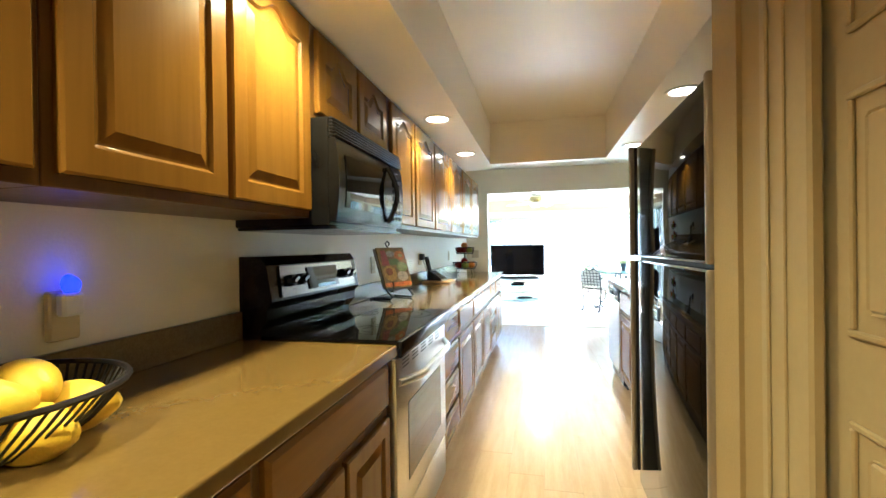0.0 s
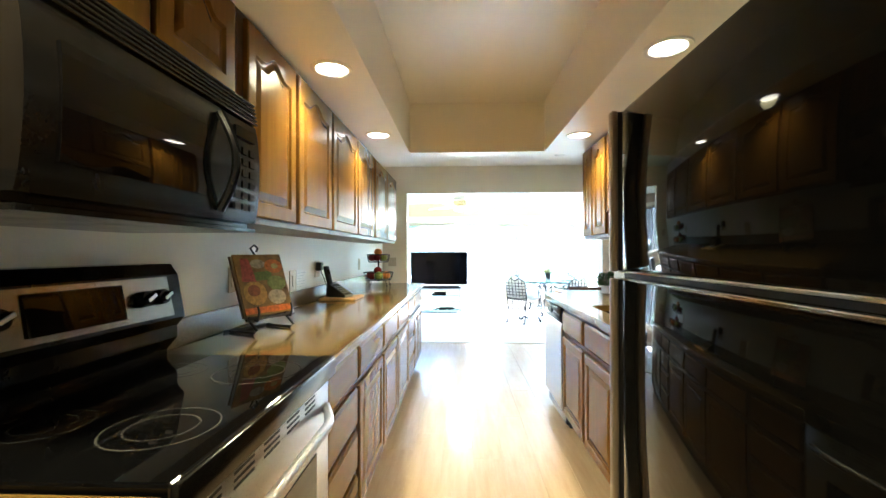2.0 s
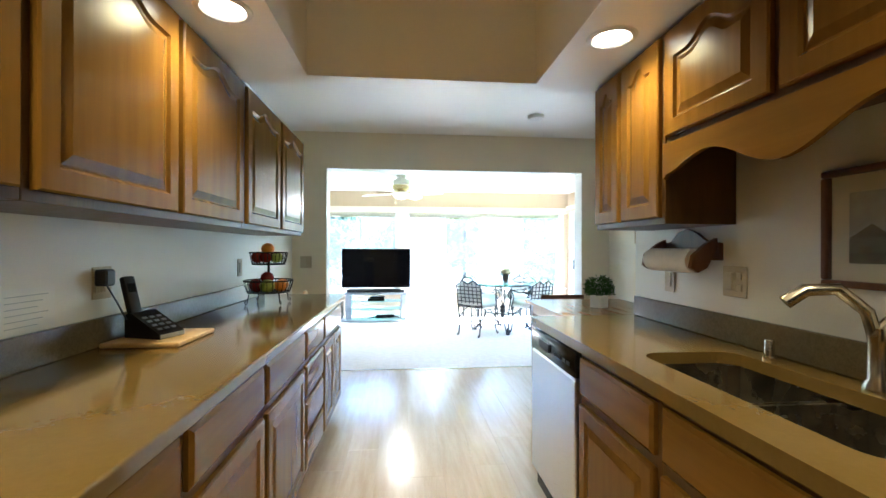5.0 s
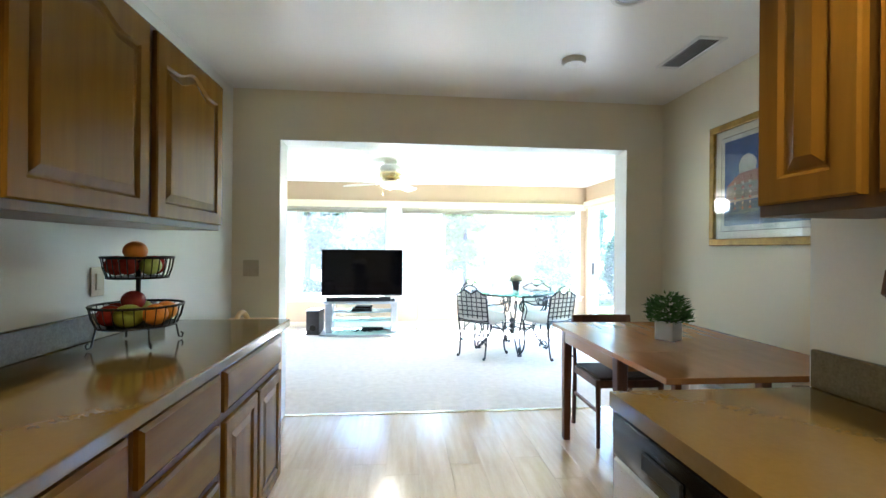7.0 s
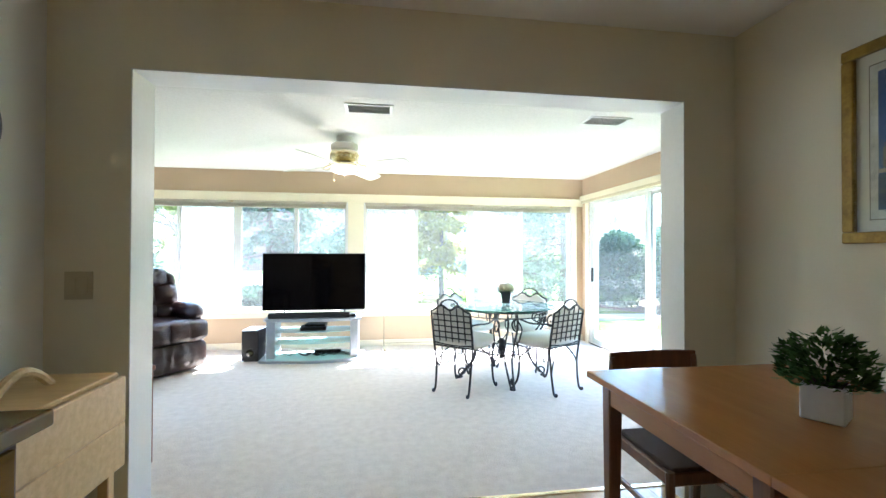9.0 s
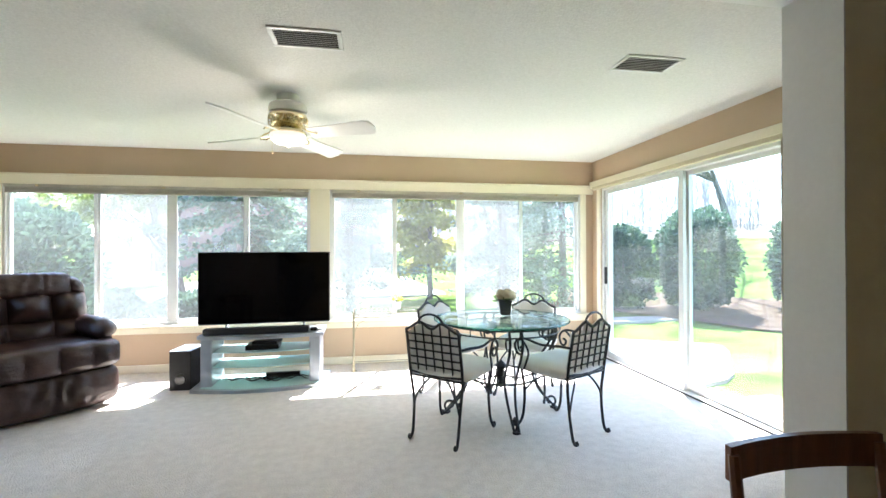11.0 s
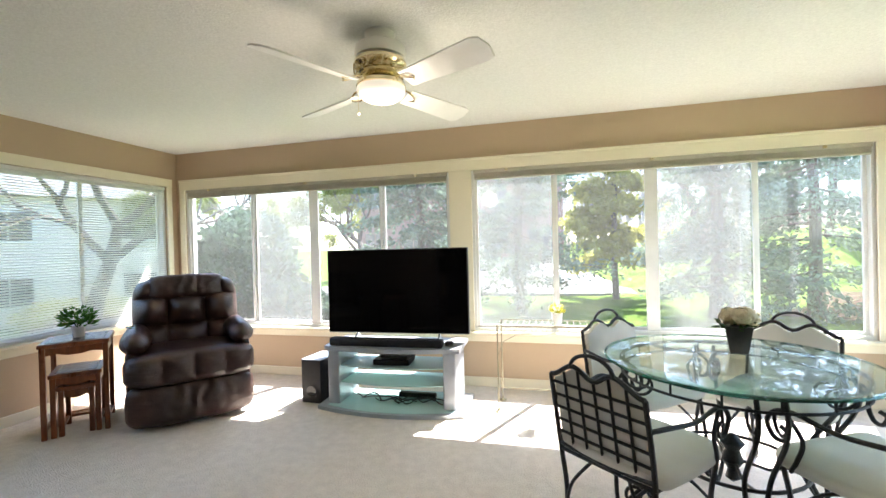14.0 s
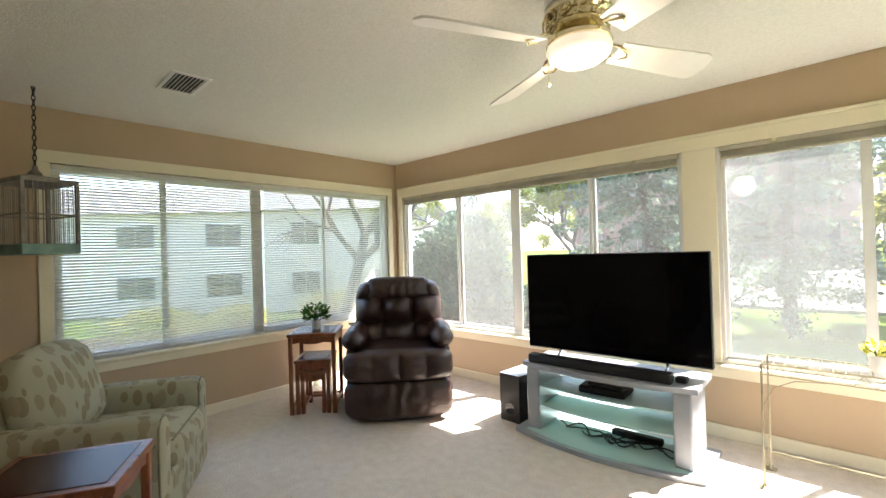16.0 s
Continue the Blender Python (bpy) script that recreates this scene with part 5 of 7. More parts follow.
for vx, vy, w in ((0.29, 7.55, 0.36), (2.21, 7.55, 0.36), (-2.10, 7.66, 0.34)):
    ceiling_vent(vx, vy, SUN_Z, w, 0.21, "white louvred ceiling vent in the sunroom")

# dining table with draw leaf, chairs, plant, cart, heater
dt = thing("dining_table", "teak draw-leaf dining table, leaf pulled out", "table")
part("tabletop", boxm(1.245, 2.19, 5.1005, 5.965, 0.757, 0.783, bevel=0.002), TEAK, dt)
part("draw_leaf", boxm(1.245, 2.19, 4.665, 5.0995, 0.757, 0.783, bevel=0.002), TEAK, dt)
for nm, x0, x1, y0, y1 in (("apron", 1.30, 1.32, 5.20, 5.87), ("apron", 2.12, 2.14, 5.20, 5.87), ("apron", 1.36, 2.08, 5.885, 5.905), ("apron", 1.36, 2.08, 5.17, 5.19)):
    part(nm, boxm(x0, x1, y0, y1, 0.665, 0.7565), TEAK, dt)
part("latch", boxm(1.292, 1.30, 5.46, 5.50, 0.742, 0.756), TEAK_DARK, dt)
for lx in (1.325, 2.115):
    for ly in (5.175, 5.90):
        b = boxm(lx - 0.03, lx + 0.03, ly - 0.03, ly + 0.03, 0, 0.7565, bevel=0.006)
        for v in b.verts:
            if v.co.z < 0.1:
                v.co.x, v.co.y = lx + (v.co.x - lx) * 0.72, ly + (v.co.y - ly) * 0.72
        part("leg", b, TEAK_DARK, dt)


def dining_chair(m):
    c = thing("dining_chair", "dark teak dining chair with woven cord seat", "chair", m, group="dining chairs")
    for x in (-0.215, 0.215):
        part("rear_leg", tube(bmesh.new(), [(x, 0.20, 0), (x, 0.185, 0.22), (x, 0.18, 0.45), (x, 0.215, 0.78)], 0.016, 8, taper=0.85), TEAK_DARK, c, shade=True)
        part("front_leg", tube(bmesh.new(), [(x * 1.0, -0.21, 0), (x, -0.2, 0.44)], 0.013, 8, taper=1.4), TEAK_DARK, c, shade=True)
        part("side_rail", boxm(x - 0.012, x + 0.012, -0.20, 0.18, 0.385, 0.435, bevel=0.004), TEAK_DARK, c)
        part("stretcher", boxm(x - 0.009, x + 0.009, -0.19, 0.175, 0.22, 0.245, bevel=0.003), TEAK_DARK, c)
    part("front_rail", boxm(-0.21, 0.21, -0.212, -0.19, 0.385, 0.435, bevel=0.004), TEAK_DARK, c)
    seat = boxm(-0.205, 0.205, -0.20, 0.18, 0.425, 0.452, bevel=0.008, seg=2)
    part("seat", seat, RUSH, c, "woven dark cord seat")
    b = bmesh.new()
    n = 8
    top = [(x, 0.212 + 0.03 * (1 - (2 * i / n - 1) ** 2)) for i, x in ((i, -0.225 + 0.45 * i / n) for i in range(n + 1))]
    prism(b, top + [(x, y + 0.018) for x, y in top[::-1]], 0.715, 0.80, "z")
    part("back_rail", b, TEAK_DARK, c)
    return c


dc = dining_chair(pose(1.70, 5.965, 0))
copy_thing(dc, pose(1.85, 4.72, 0, 0, 0, 180))


def pot_plant(label, at, pot, height, spread_, n, size, seed, leaf=LEAF):
    p = thing("potted_plant", label, "plant", pose(*at))
    pot(p)
    part("foliage", leafy(bmesh.new(), (0, 0, height), n, spread_, spread_ * 1.6, size, seed, 0.1), leaf, p)
    for k in range(9):
        a = 2 * math.pi * k / 9
        part("stem", tube(bmesh.new(), [(0, 0, height - 0.02), (spread_ * 0.3 * math.cos(a), spread_ * 0.3 * math.sin(a), height + spread_ * 0.3), (spread_ * 0.62 * math.cos(a), spread_ * 0.62 * math.sin(a), height + spread_ * 0.55)], 0.0025, 4), LEAF, p)
    return p


def square_pot(p):
    b = boxm(-0.052, 0.052, -0.052, 0.052, 0, 0.105, bevel=0.004)
    part("pot", b, PLASTIC_WHITE, p, "white square ceramic pot")
    part("soil", boxm(-0.045, 0.045, -0.045, 0.045, 0.1052, 0.108), mat_new("potting_soil", (0.03, 0.02, 0.014), 0.95), p)


def round_pot(r, h, mat):
    def make(p):
        part("pot", lathe(bmesh.new(), [(r * 0.75, 0), (r * 0.8, 0.004), (r, h), (r * 0.92, h), (r * 0.9, h - 0.012)], 24), mat, p, shade=True)
    return make


pp = pot_plant("leafy green plant in a white square pot", (1.71, 5.37, 0.784), square_pot, 0.10, 0.105, 760, 0.034, 3)
pp.rotation_euler = (0, 0, radians(30))

ct_ = thing("drop_leaf_cart", "pale beech folding kitchen cart with hanging leaf", "kitchen cart")
part("top", boxm(-0.97, -0.648, 5.60, 6.135, 0.775, 0.80, bevel=0.005), BEECH, ct_)
for za, zb in ((0.432, 0.605), (0.6065, 0.785)):
    part("drop_leaf", boxm(-0.645, -0.622, 5.60, 6.135, za, zb, bevel=0.004), BEECH, ct_, "hanging beech leaf board")
for lx in (-0.95, -0.672):
    for ly in (5.63, 6.10):
        part("leg", boxm(lx - 0.02, lx + 0.02, ly - 0.02, ly + 0.02, 0.0, 0.775, bevel=0.004), BEECH, ct_)
for z in (0.15, 0.40):
    part("shelf", boxm(-0.925, -0.695, 5.655, 6.075, z, z + 0.018, bevel=0.003), BEECH, ct_)
part("foot_bar", boxm(-0.64, -0.615, 5.62, 6.12, 0.0, 0.05, bevel=0.004), BEECH, ct_)
part("handle", tube(bmesh.new(), [(-0.80, 5.74 + 0.26 * u, 0.80 + 0.075 * math.sin(math.pi * u)) for u in (i / 12 for i in range(13))], 0.016, 8), BEECH, ct_, "arched carrying handle", shade=True)

ht = thing("baseboard_heater", "white ribbed metal baseboard heater", "heater")
part("back_panel", boxm(2.215, 2.243, 4.30, 5.98, 0.05, 0.42, bevel=0.003), PLASTIC_WHITE, ht)
part("top_cover", boxm(2.14, 2.215, 4.30, 5.98, 0.405, 0.42, bevel=0.003), PLASTIC_WHITE, ht)
part("bottom_rail", boxm(2.14, 2.215, 4.30, 5.98, 0.05, 0.065, bevel=0.003), PLASTIC_WHITE, ht)
for i in range(48):
    yy = 4.31 + i * 0.0345
    part("rib", boxm(2.142, 2.214, yy, yy + 0.026, 0.0655, 0.4045), PLASTIC_WHITE, ht)
part("pipe", tube(bmesh.new(), [(2.12, 4.30, 0.28), (2.12, 5.98, 0.28)], 0.009, 8), PLASTIC_B, ht)
for yy in (4.36, 5.92):
    part("foot", boxm(2.15, 2.21, yy - 0.02, yy + 0.02, 0, 0.05), PLASTIC_WHITE, ht)

# ---- sunroom: ceiling fan ----
FAN_W = varied("white_fan_enamel", (0.76, 0.75, 0.71), (0.82, 0.81, 0.77), 5, rough=0.45, bump=0.02)
fan = thing("ceiling_fan", "white and brass ceiling fan with lit bowl lamp", "ceiling fan", pose(0.037, 8.42, 0))
part("canopy", lathe(bmesh.new(), [(0.076, SUN_Z - 0.001), (0.076, SUN_Z - 0.015), (0.068, SUN_Z - 0.045), (0.055, SUN_Z - 0.052)], 28), FAN_W, fan, shade=True)
part("motor_housing", lathe(bmesh.new(), [(0.05, 2.325), (0.10, 2.318), (0.126, 2.302), (0.13, 2.278), (0.126, 2.247), (0.05, 2.241)], 32), FAN_W, fan, shade=True)
hb = part("brass_hub", lathe(bmesh.new(), [(0.06, 2.24), (0.128, 2.232), (0.132, 2.215), (0.108, 2.20), (0.104, 2.18), (0.118, 2.165), (0.09, 2.145), (0.03, 2.14)], 32), BRASS, fan, "polished brass hub", shade=True)
for k in range(12):
    a = math.pi / 6 * k
    b = bmesh.new()
    tube(b, [(0.122 + 0.012 * math.cos(t), 0.026 * math.sin(t), 2.188 + 0.022 * math.cos(t * 0.5)) for t in (2 * math.pi * i / 10 for i in range(10))], 0.004, 5, True)
    part("scroll", b, BRASS, hb, m=Matrix.Rotation(a, 4, "Z"))
lk = part("light_kit", lathe(bmesh.new(), [(0.025, 2.139), (0.025, 2.134), (0.09, 2.130), (0.122, 2.120), (0.126, 2.102), (0.119, 2.098)], 32), BRASS, fan, "brass lamp holder", shade=True)
BOWL = glow_mat("lit_alabaster_bowl", (1.0, 0.92, 0.78), 0.07)
part("bowl", lathe(bmesh.new(), [(0.121, 2.0975), (0.124, 2.084), (0.116, 2.060), (0.084, 2.038), (0.03, 2.028), (0.001, 2.027)], 32), BOWL, lk, "lit frosted glass bowl", shade=True)
part("finial", lathe(bmesh.new(), [(0.012, 2.028), (0.012, 2.019), (0.004, 2.010)], 12), BRASS, lk)
part("pull_chain", tube(bmesh.new(), [(-0.09, -0.08, 2.10), (-0.09, -0.08, 1.965)], 0.0015, 5), BRASS, lk)
part("chain_ball", lathe(bmesh.new(), [(0.002, 1.945), (0.009, 1.955), (0.002, 1.967)], 10, (-0.09, -0.08, 0)), BRASS, lk)
for a in (63.5, 153.5, 243.5, 333.5):
    rot = Matrix.Rotation(radians(a), 4, "Z")
    br = part("blade_arm", tube(bmesh.new(), [(0.10, 0, 2.165), (0.14, 0.012, 2.125), (0.17, 0.035, 2.108), (0.21, 0.03, 2.09), (0.235, 0.0, 2.09), (0.21, -0.03, 2.09), (0.17, -0.035, 2.108), (0.14, -0.012, 2.125)], 0.006, 6), BRASS, fan, "brass blade arm", m=rot, shade=True)
    out = [(0.18, -0.055), (0.62, -0.075), (0.655, -0.06), (0.672, 0.0), (0.655, 0.06), (0.62, 0.075), (0.18, 0.055)]
    b = prism(bmesh.new(), out, -0.004, 0.004, "z")
    part("blade", b, FAN_W, fan, m=rot @ Matrix.Translation((0, 0, 2.098)) @ Matrix.Rotation(radians(-18), 4, "X"))
L = bpy.data.lights.new("fan_lamp", "POINT")
L.energy, L.color, L.shadow_soft_size = 1.2, (1.0, 0.88, 0.68), 0.10
o = new("lamp", L)
o.parent, o.location = fan, (0, 0, 1.90)

# ---- television, stand and what is on them ----
ts = thing("tv_stand", "silver-grey media stand with teal glass shelves", "tv stand", pose(-0.41, 9.68, 0, 0, 0, 1.5))
def bowed(hw, yb, yf, bow, n=16):
    return [(-hw, yb), (hw, yb)] + [(hw - 2 * hw * i / n, yf - bow * (1 - (1 - 2 * i / n) ** 2)) for i in range(n + 1)]
part("plinth", prism(bmesh.new(), bowed(0.60, 0.24, -0.22, 0.10), 0.0, 0.03, "z"), PLASTIC_G, ts)
part("plinth_top", prism(bmesh.new(), bowed(0.52, 0.22, -0.20, 0.09), 0.0305, 0.034, "z"), FROST, ts, "pale teal base board")
part("top", prism(bmesh.new(), bowed(0.56, 0.24, -0.16, 0.08), 0.468, 0.50, "z"), PLASTIC_G, ts)
for s in (-1, 1):
    x0, x1 = sorted((s * 0.43, s * 0.53))
    part("pillar", boxm(x0, x1, -0.17, 0.20, 0.031, 0.467, bevel=0.012, seg=2), PLASTIC_G, ts)
for z in (0.20, 0.335):
    part("glass_shelf", prism(bmesh.new(), bowed(0.428, 0.20, -0.14, 0.05), z, z + 0.008, "z"), FROST, ts, "frosted teal glass shelf")
SCREEN = mat_new("switched_off_screen", (0.002, 0.002, 0.0025), 0.06, 0.0, 0.14)
tv = thing("television", "large black flat-screen television, switched off", "television", pose(-0.42, 9.73, 0, 0, 0, 2.5))
part("casing", boxm(-0.613, 0.613, 0.0, 0.05, 0.567, 1.272, bevel=0.006), PLASTIC_B, tv)
part("screen", boxm(-0.605, 0.605, -0.004, 0.0005, 0.577, 1.264), SCREEN, tv)
for s in (-0.36, 0.36):
    part("foot", tube(bmesh.new(), [(s - 0.0, -0.10, 0.508), (s, -0.02, 0.535), (s, 0.025, 0.57), (s, 0.06, 0.535), (s, 0.14, 0.508)], 0.008, 6), CHROME, tv, "slim chrome foot")
sb = thing("soundbar", "long black soundbar on the media stand", "soundbar", pose(-0.45, 9.55, 0.501, 0, 0, 1.5))
part("body", boxm(-0.47, 0.47, -0.04, 0.045, 0, 0.062, bevel=0.012, seg=2), PLASTIC_B, sb, shade=True)
solid("remote_sensor", boxm(0.02, 0.085, 9.60, 9.66, 0.501, 0.535, bevel=0.01, seg=2), PLASTIC_B, "small black receiver at the end of the soundbar", "receiver")
bx = thing("set_top_box", "black set-top box on the glass shelf", "set-top box", pose(-0.42, 9.66, 0.344, 0, 0, 4))
part("case", boxm(-0.15, 0.15, -0.10, 0.10, 0, 0.045, bevel=0.006), PLASTIC_B, bx)
part("front_panel", boxm(-0.145, 0.145, -0.103, -0.0995, 0.008, 0.036), BLACK_GLASS, bx)
bx = thing("disc_player", "slim black disc player stacked on the set-top box", "disc player", pose(-0.39, 9.67, 0.3895, 0, 0, -6))
part("case", boxm(-0.12, 0.12, -0.085, 0.085, 0, 0.03, bevel=0.005), PLASTIC_B, bx)
part("front_panel", boxm(-0.115, 0.115, -0.088, -0.0845, 0.006, 0.024), BLACK_GLASS, bx)
rng = random.Random(8)
for k in range(7):
    ph0, x0 = rng.random() * 6, -0.78 + 0.07 * k
    pts = [(x0 + 0.013 * i, 9.64 + 0.05 * math.sin(i * 0.31 + ph0) + 0.03 * math.sin(i * 0.13 + k), 0.041 + 0.012 * (1 + math.sin(i * 0.42 + 2 * ph0))) for i in range(34)]
    solid("cable", tube(bmesh.new(), pts, 0.0045, 5), PLASTIC_B, "loose black cable on the base board", "cable", group="loose cables in the stand")
solid("power_strip", boxm(-0.42, -0.10, 9.73, 9.78, 0.035, 0.075, bevel=0.006), PLASTIC_B, "black power strip inside the media stand", "power strip")
sw = thing("subwoofer", "dark grey subwoofer box with a round port", "subwoofer", pose(-1.115, 9.70, 0, 0, 0, -4))
part("box", boxm(-0.095, 0.095, -0.15, 0.15, 0.0, 0.36, bevel=0.005), PLASTIC_B, sw)
part("port_ring", lathe(bmesh.new(), [(0.06, 0.0), (0.06, 0.004), (0.045, 0.004), (0.045, 0.001)], 24), PLASTIC_B, sw, m=Matrix.Translation((0.0, -0.151, 0.10)) @ Matrix.Rotation(radians(90), 4, "X"))
part("port", lathe(bmesh.new(), [(0.044, 0.0), (0.044, 0.0025), (0.001, 0.0025)], 24), BLACK_GLASS, sw, m=Matrix.Translation((0.0, -0.151, 0.10)) @ Matrix.Rotation(radians(90), 4, "X"))
part("top_panel", boxm(-0.094, 0.094, -0.149, 0.149, 0.3605, 0.363), PLASTIC_G, sw, "silver-grey top panel")

# ---- plant rack ----
BRONZE = varied("pale_brass_wire", (0.26, 0.235, 0.15), (0.38, 0.35, 0.24), 12, rough=0.45, metal=0.6, bump=0.0)
rk = thing("wire_plant_rack", "pale brass wire plant rack by the window", "plant rack", pose(0.43, 9.66, 0))
RWD, RDP, RZ = 0.95, 0.26, 0.665
for x in (0, RWD):
    for y in (0, RDP):
        lg = part("leg", tube(bmesh.new(), [(x, y, 0.012), (x, y, RZ)], 0.0055, 8), BRONZE, rk)
        part("foot", lathe(bmesh.new(), [(0.03, 0), (0.03, 0.005), (0.012, 0.014), (0.008, 0.03)], 16, (x, y, 0)), BRONZE, lg, shade=True)
for z in (RZ, RZ - 0.055):
    part("rail", tube(bmesh.new(), [(0, 0, z), (RWD, 0, z), (RWD, RDP, z), (0, RDP, z)], 0.0035, 6, True), BRONZE, rk)
n = 24
part("zigzag", tube(bmesh.new(), [(RWD * i / n, 0, RZ - (0.055 if i % 2 else 0)) for i in range(n + 1)], 0.002, 4), BRONZE, rk)
for i in range(1, 20):
    part("shelf_wire", tube(bmesh.new(), [(RWD * i / 20, 0, RZ), (RWD * i / 20, RDP, RZ)], 0.003, 4), BRONZE, rk)
for s in (0, 1):
    part("brace", tube(bmesh.new(), [(abs(s * RWD - q), 0, RZ - zz) for q, zz in ((0.005, 0.22), (0.05, 0.12), (0.14, 0.07), (0.28, 0.056))], 0.003, 5), BRONZE, rk)
part("rail", tube(bmesh.new(), [(0, RDP, 0.10), (RWD, RDP, 0.10)], 0.005, 6), BRONZE, rk)
FLOWER_Y = varied("yellow_green_petals", (0.40, 0.42, 0.03), (0.65, 0.60, 0.06), 40, rough=0.6, bump=0.0)
pot_plant("small yellow flowering plant in a white pot", (0.88, 9.79, RZ + 0.004), round_pot(0.04, 0.08, PLASTIC_WHITE), 0.075, 0.045, 130, 0.03, 12, FLOWER_Y)

# ---- glass table with iron base ----
TX, TY = 1.635, 8.585
gt = thing("glass_table", "round clear glass table on scrolled black iron legs", "table", pose(TX, TY, 0))
tp_ = part("tabletop", lathe(bmesh.new(), [(0.001, 0.731), (0.528, 0.731), (0.538, 0.735), (0.528, 0.743), (0.515, 0.744), (0.001, 0.744)], 64), TABLE_GLASS, gt, "clear greenish glass top", shade=True)
part("polished_edge", tube(bmesh.new(), [(0.533 * math.cos(2 * math.pi * k / 64), 0.533 * math.sin(2 * math.pi * k / 64), 0.737) for k in range(64)], 0.0055, 6, True), EDGE_GLASS, tp_, "green polished edge")
for r, z in ((0.46, 0.715), (0.46, 0.665)):
    part("ring", tube(bmesh.new(), [(r * math.cos(2 * math.pi * k / 48), r * math.sin(2 * math.pi * k / 48), z) for k in range(48)], 0.009 if z > 0.7 else 0.006, 6, True), IRON, gt, shade=True)
for k in range(16):
    a = 2 * math.pi * k / 16
    part("spindle", tube(bmesh.new(), [(0.46 * math.cos(a), 0.46 * math.sin(a), 0.665), (0.46 * math.cos(a), 0.46 * math.sin(a), 0.715)], 0.005, 5), IRON, gt)


def spiral(cx, cz, r, a0, a1, n=14, shrink=0.35):
    return [(cx + r * (1 - (1 - shrink) * i / n) * math.cos(a0 + (a1 - a0) * i / n), cz + r * (1 - (1 - shrink) * i / n) * math.sin(a0 + (a1 - a0) * i / n)) for i in range(n + 1)]


for k in range(4):
    rot = Matrix.Rotation(radians(-3 + 90 * k), 4, "Z")
    for dy in (-0.045, 0.045):
        prof = [(0.43, 0.70), (0.45, 0.62), (0.42, 0.53), (0.35, 0.43), (0.29, 0.33), (0.28, 0.24), (0.33, 0.14), (0.41, 0.05), (0.45, 0.012)]
        lg = part("leg", rod(bmesh.new(), [(x, dy * (1 if z > 0.35 else 0.35 + 0.65 * z / 0.35), z) for x, z in prof], 0.0095, 7), IRON, gt, m=rot, shade=True)
        part("scroll", tube(bmesh.new(), [(x, dy, z) for x, z in spiral(0.375, 0.615, 0.07, 0.3, -5.2)], 0.007, 6), IRON, lg, shade=True)
    part("foot_scroll", tube(bmesh.new(), [(x, 0, z) for x, z in spiral(0.41, 0.06, 0.052, -1.6, 4.4)], 0.009, 6), IRON, gt, m=rot, shade=True)
    part("foot_pad", cyl(bmesh.new(), (0.445, 0, 0.0), 0.03, 0.026, 0.012, 16), IRON, gt, m=rot)
part("centre_ring", tube(bmesh.new(), [(0.275 * math.cos(2 * math.pi * k / 28), 0.275 * math.sin(2 * math.pi * k / 28), 0.285) for k in range(28)], 0.008, 6, True), IRON, gt, shade=True)
part("centre_knot", lathe(bmesh.new(), [(0.004, 0.18), (0.03, 0.20), (0.02, 0.24), (0.045, 0.28), (0.03, 0.33), (0.05, 0.36), (0.01, 0.40)], 14), IRON, gt, shade=True)
for k in range(4):
    part("spoke", tube(bmesh.new(), [(0, 0, 0.29), (0.14, 0, 0.25), (0.275, 0, 0.285)], 0.007, 6), IRON, gt, m=Matrix.Rotation(radians(-3 + 90 * k), 4, "Z"))

CREAM = varied("cream_petals", (0.62, 0.50, 0.30), (0.76, 0.66, 0.45), 30, rough=0.7, bump=0.0)
fv = thing("flower_vase", "cream hydrangeas in a square tapered grey vase", "flowers", pose(1.71, 8.70, 0.7455))
b = bmesh.new()
bmesh.ops.create_cone(b, cap_ends=True, segments=4, radius1=0.052, radius2=0.078, depth=0.125)
bmesh.ops.transform(b, matrix=Matrix.Translation((0, 0, 0.0625)) @ Matrix.Rotation(radians(30), 4, "Z"), verts=b.verts)
part("vase", b, varied("grey_ceramic", (0.045, 0.043, 0.042), (0.07, 0.067, 0.065), 8, rough=0.45, bump=0.0), fv)
rng = random.Random(21)
for cx, cy, cz in ((0.03, 0.0, 0.17), (-0.035, 0.02, 0.165), (0.0, -0.035, 0.175), (0.005, 0.035, 0.16), (0.06, 0.02, 0.155)):
    b = bmesh.new()
    for i in range(70):
        d = Vector((rng.gauss(0, 1), rng.gauss(0, 1), rng.gauss(0.2, 1))).normalized()
        p_ = Vector((cx, cy, cz)) + d * 0.04
        t1 = d.orthogonal().normalized() * 0.011
        t2 = d.cross(t1).normalized() * 0.011
        f_ = [b.verts.new(p_ + t1 + d * 0.004), b.verts.new(p_ + t2), b.verts.new(p_ - t1 + d * 0.004), b.verts.new(p_ - t2)]
        b.faces.new(f_)
    bmesh.ops.create_uvsphere(b, u_segments=8, v_segments=6, radius=0.036, matrix=Matrix.Translation((cx, cy, cz)))
    part("blossom", b, CREAM, fv)
part("leaves", leafy(bmesh.new(), (0, 0, 0.11), 26, 0.07, 0.05, 0.05, 9), LEAF, fv)


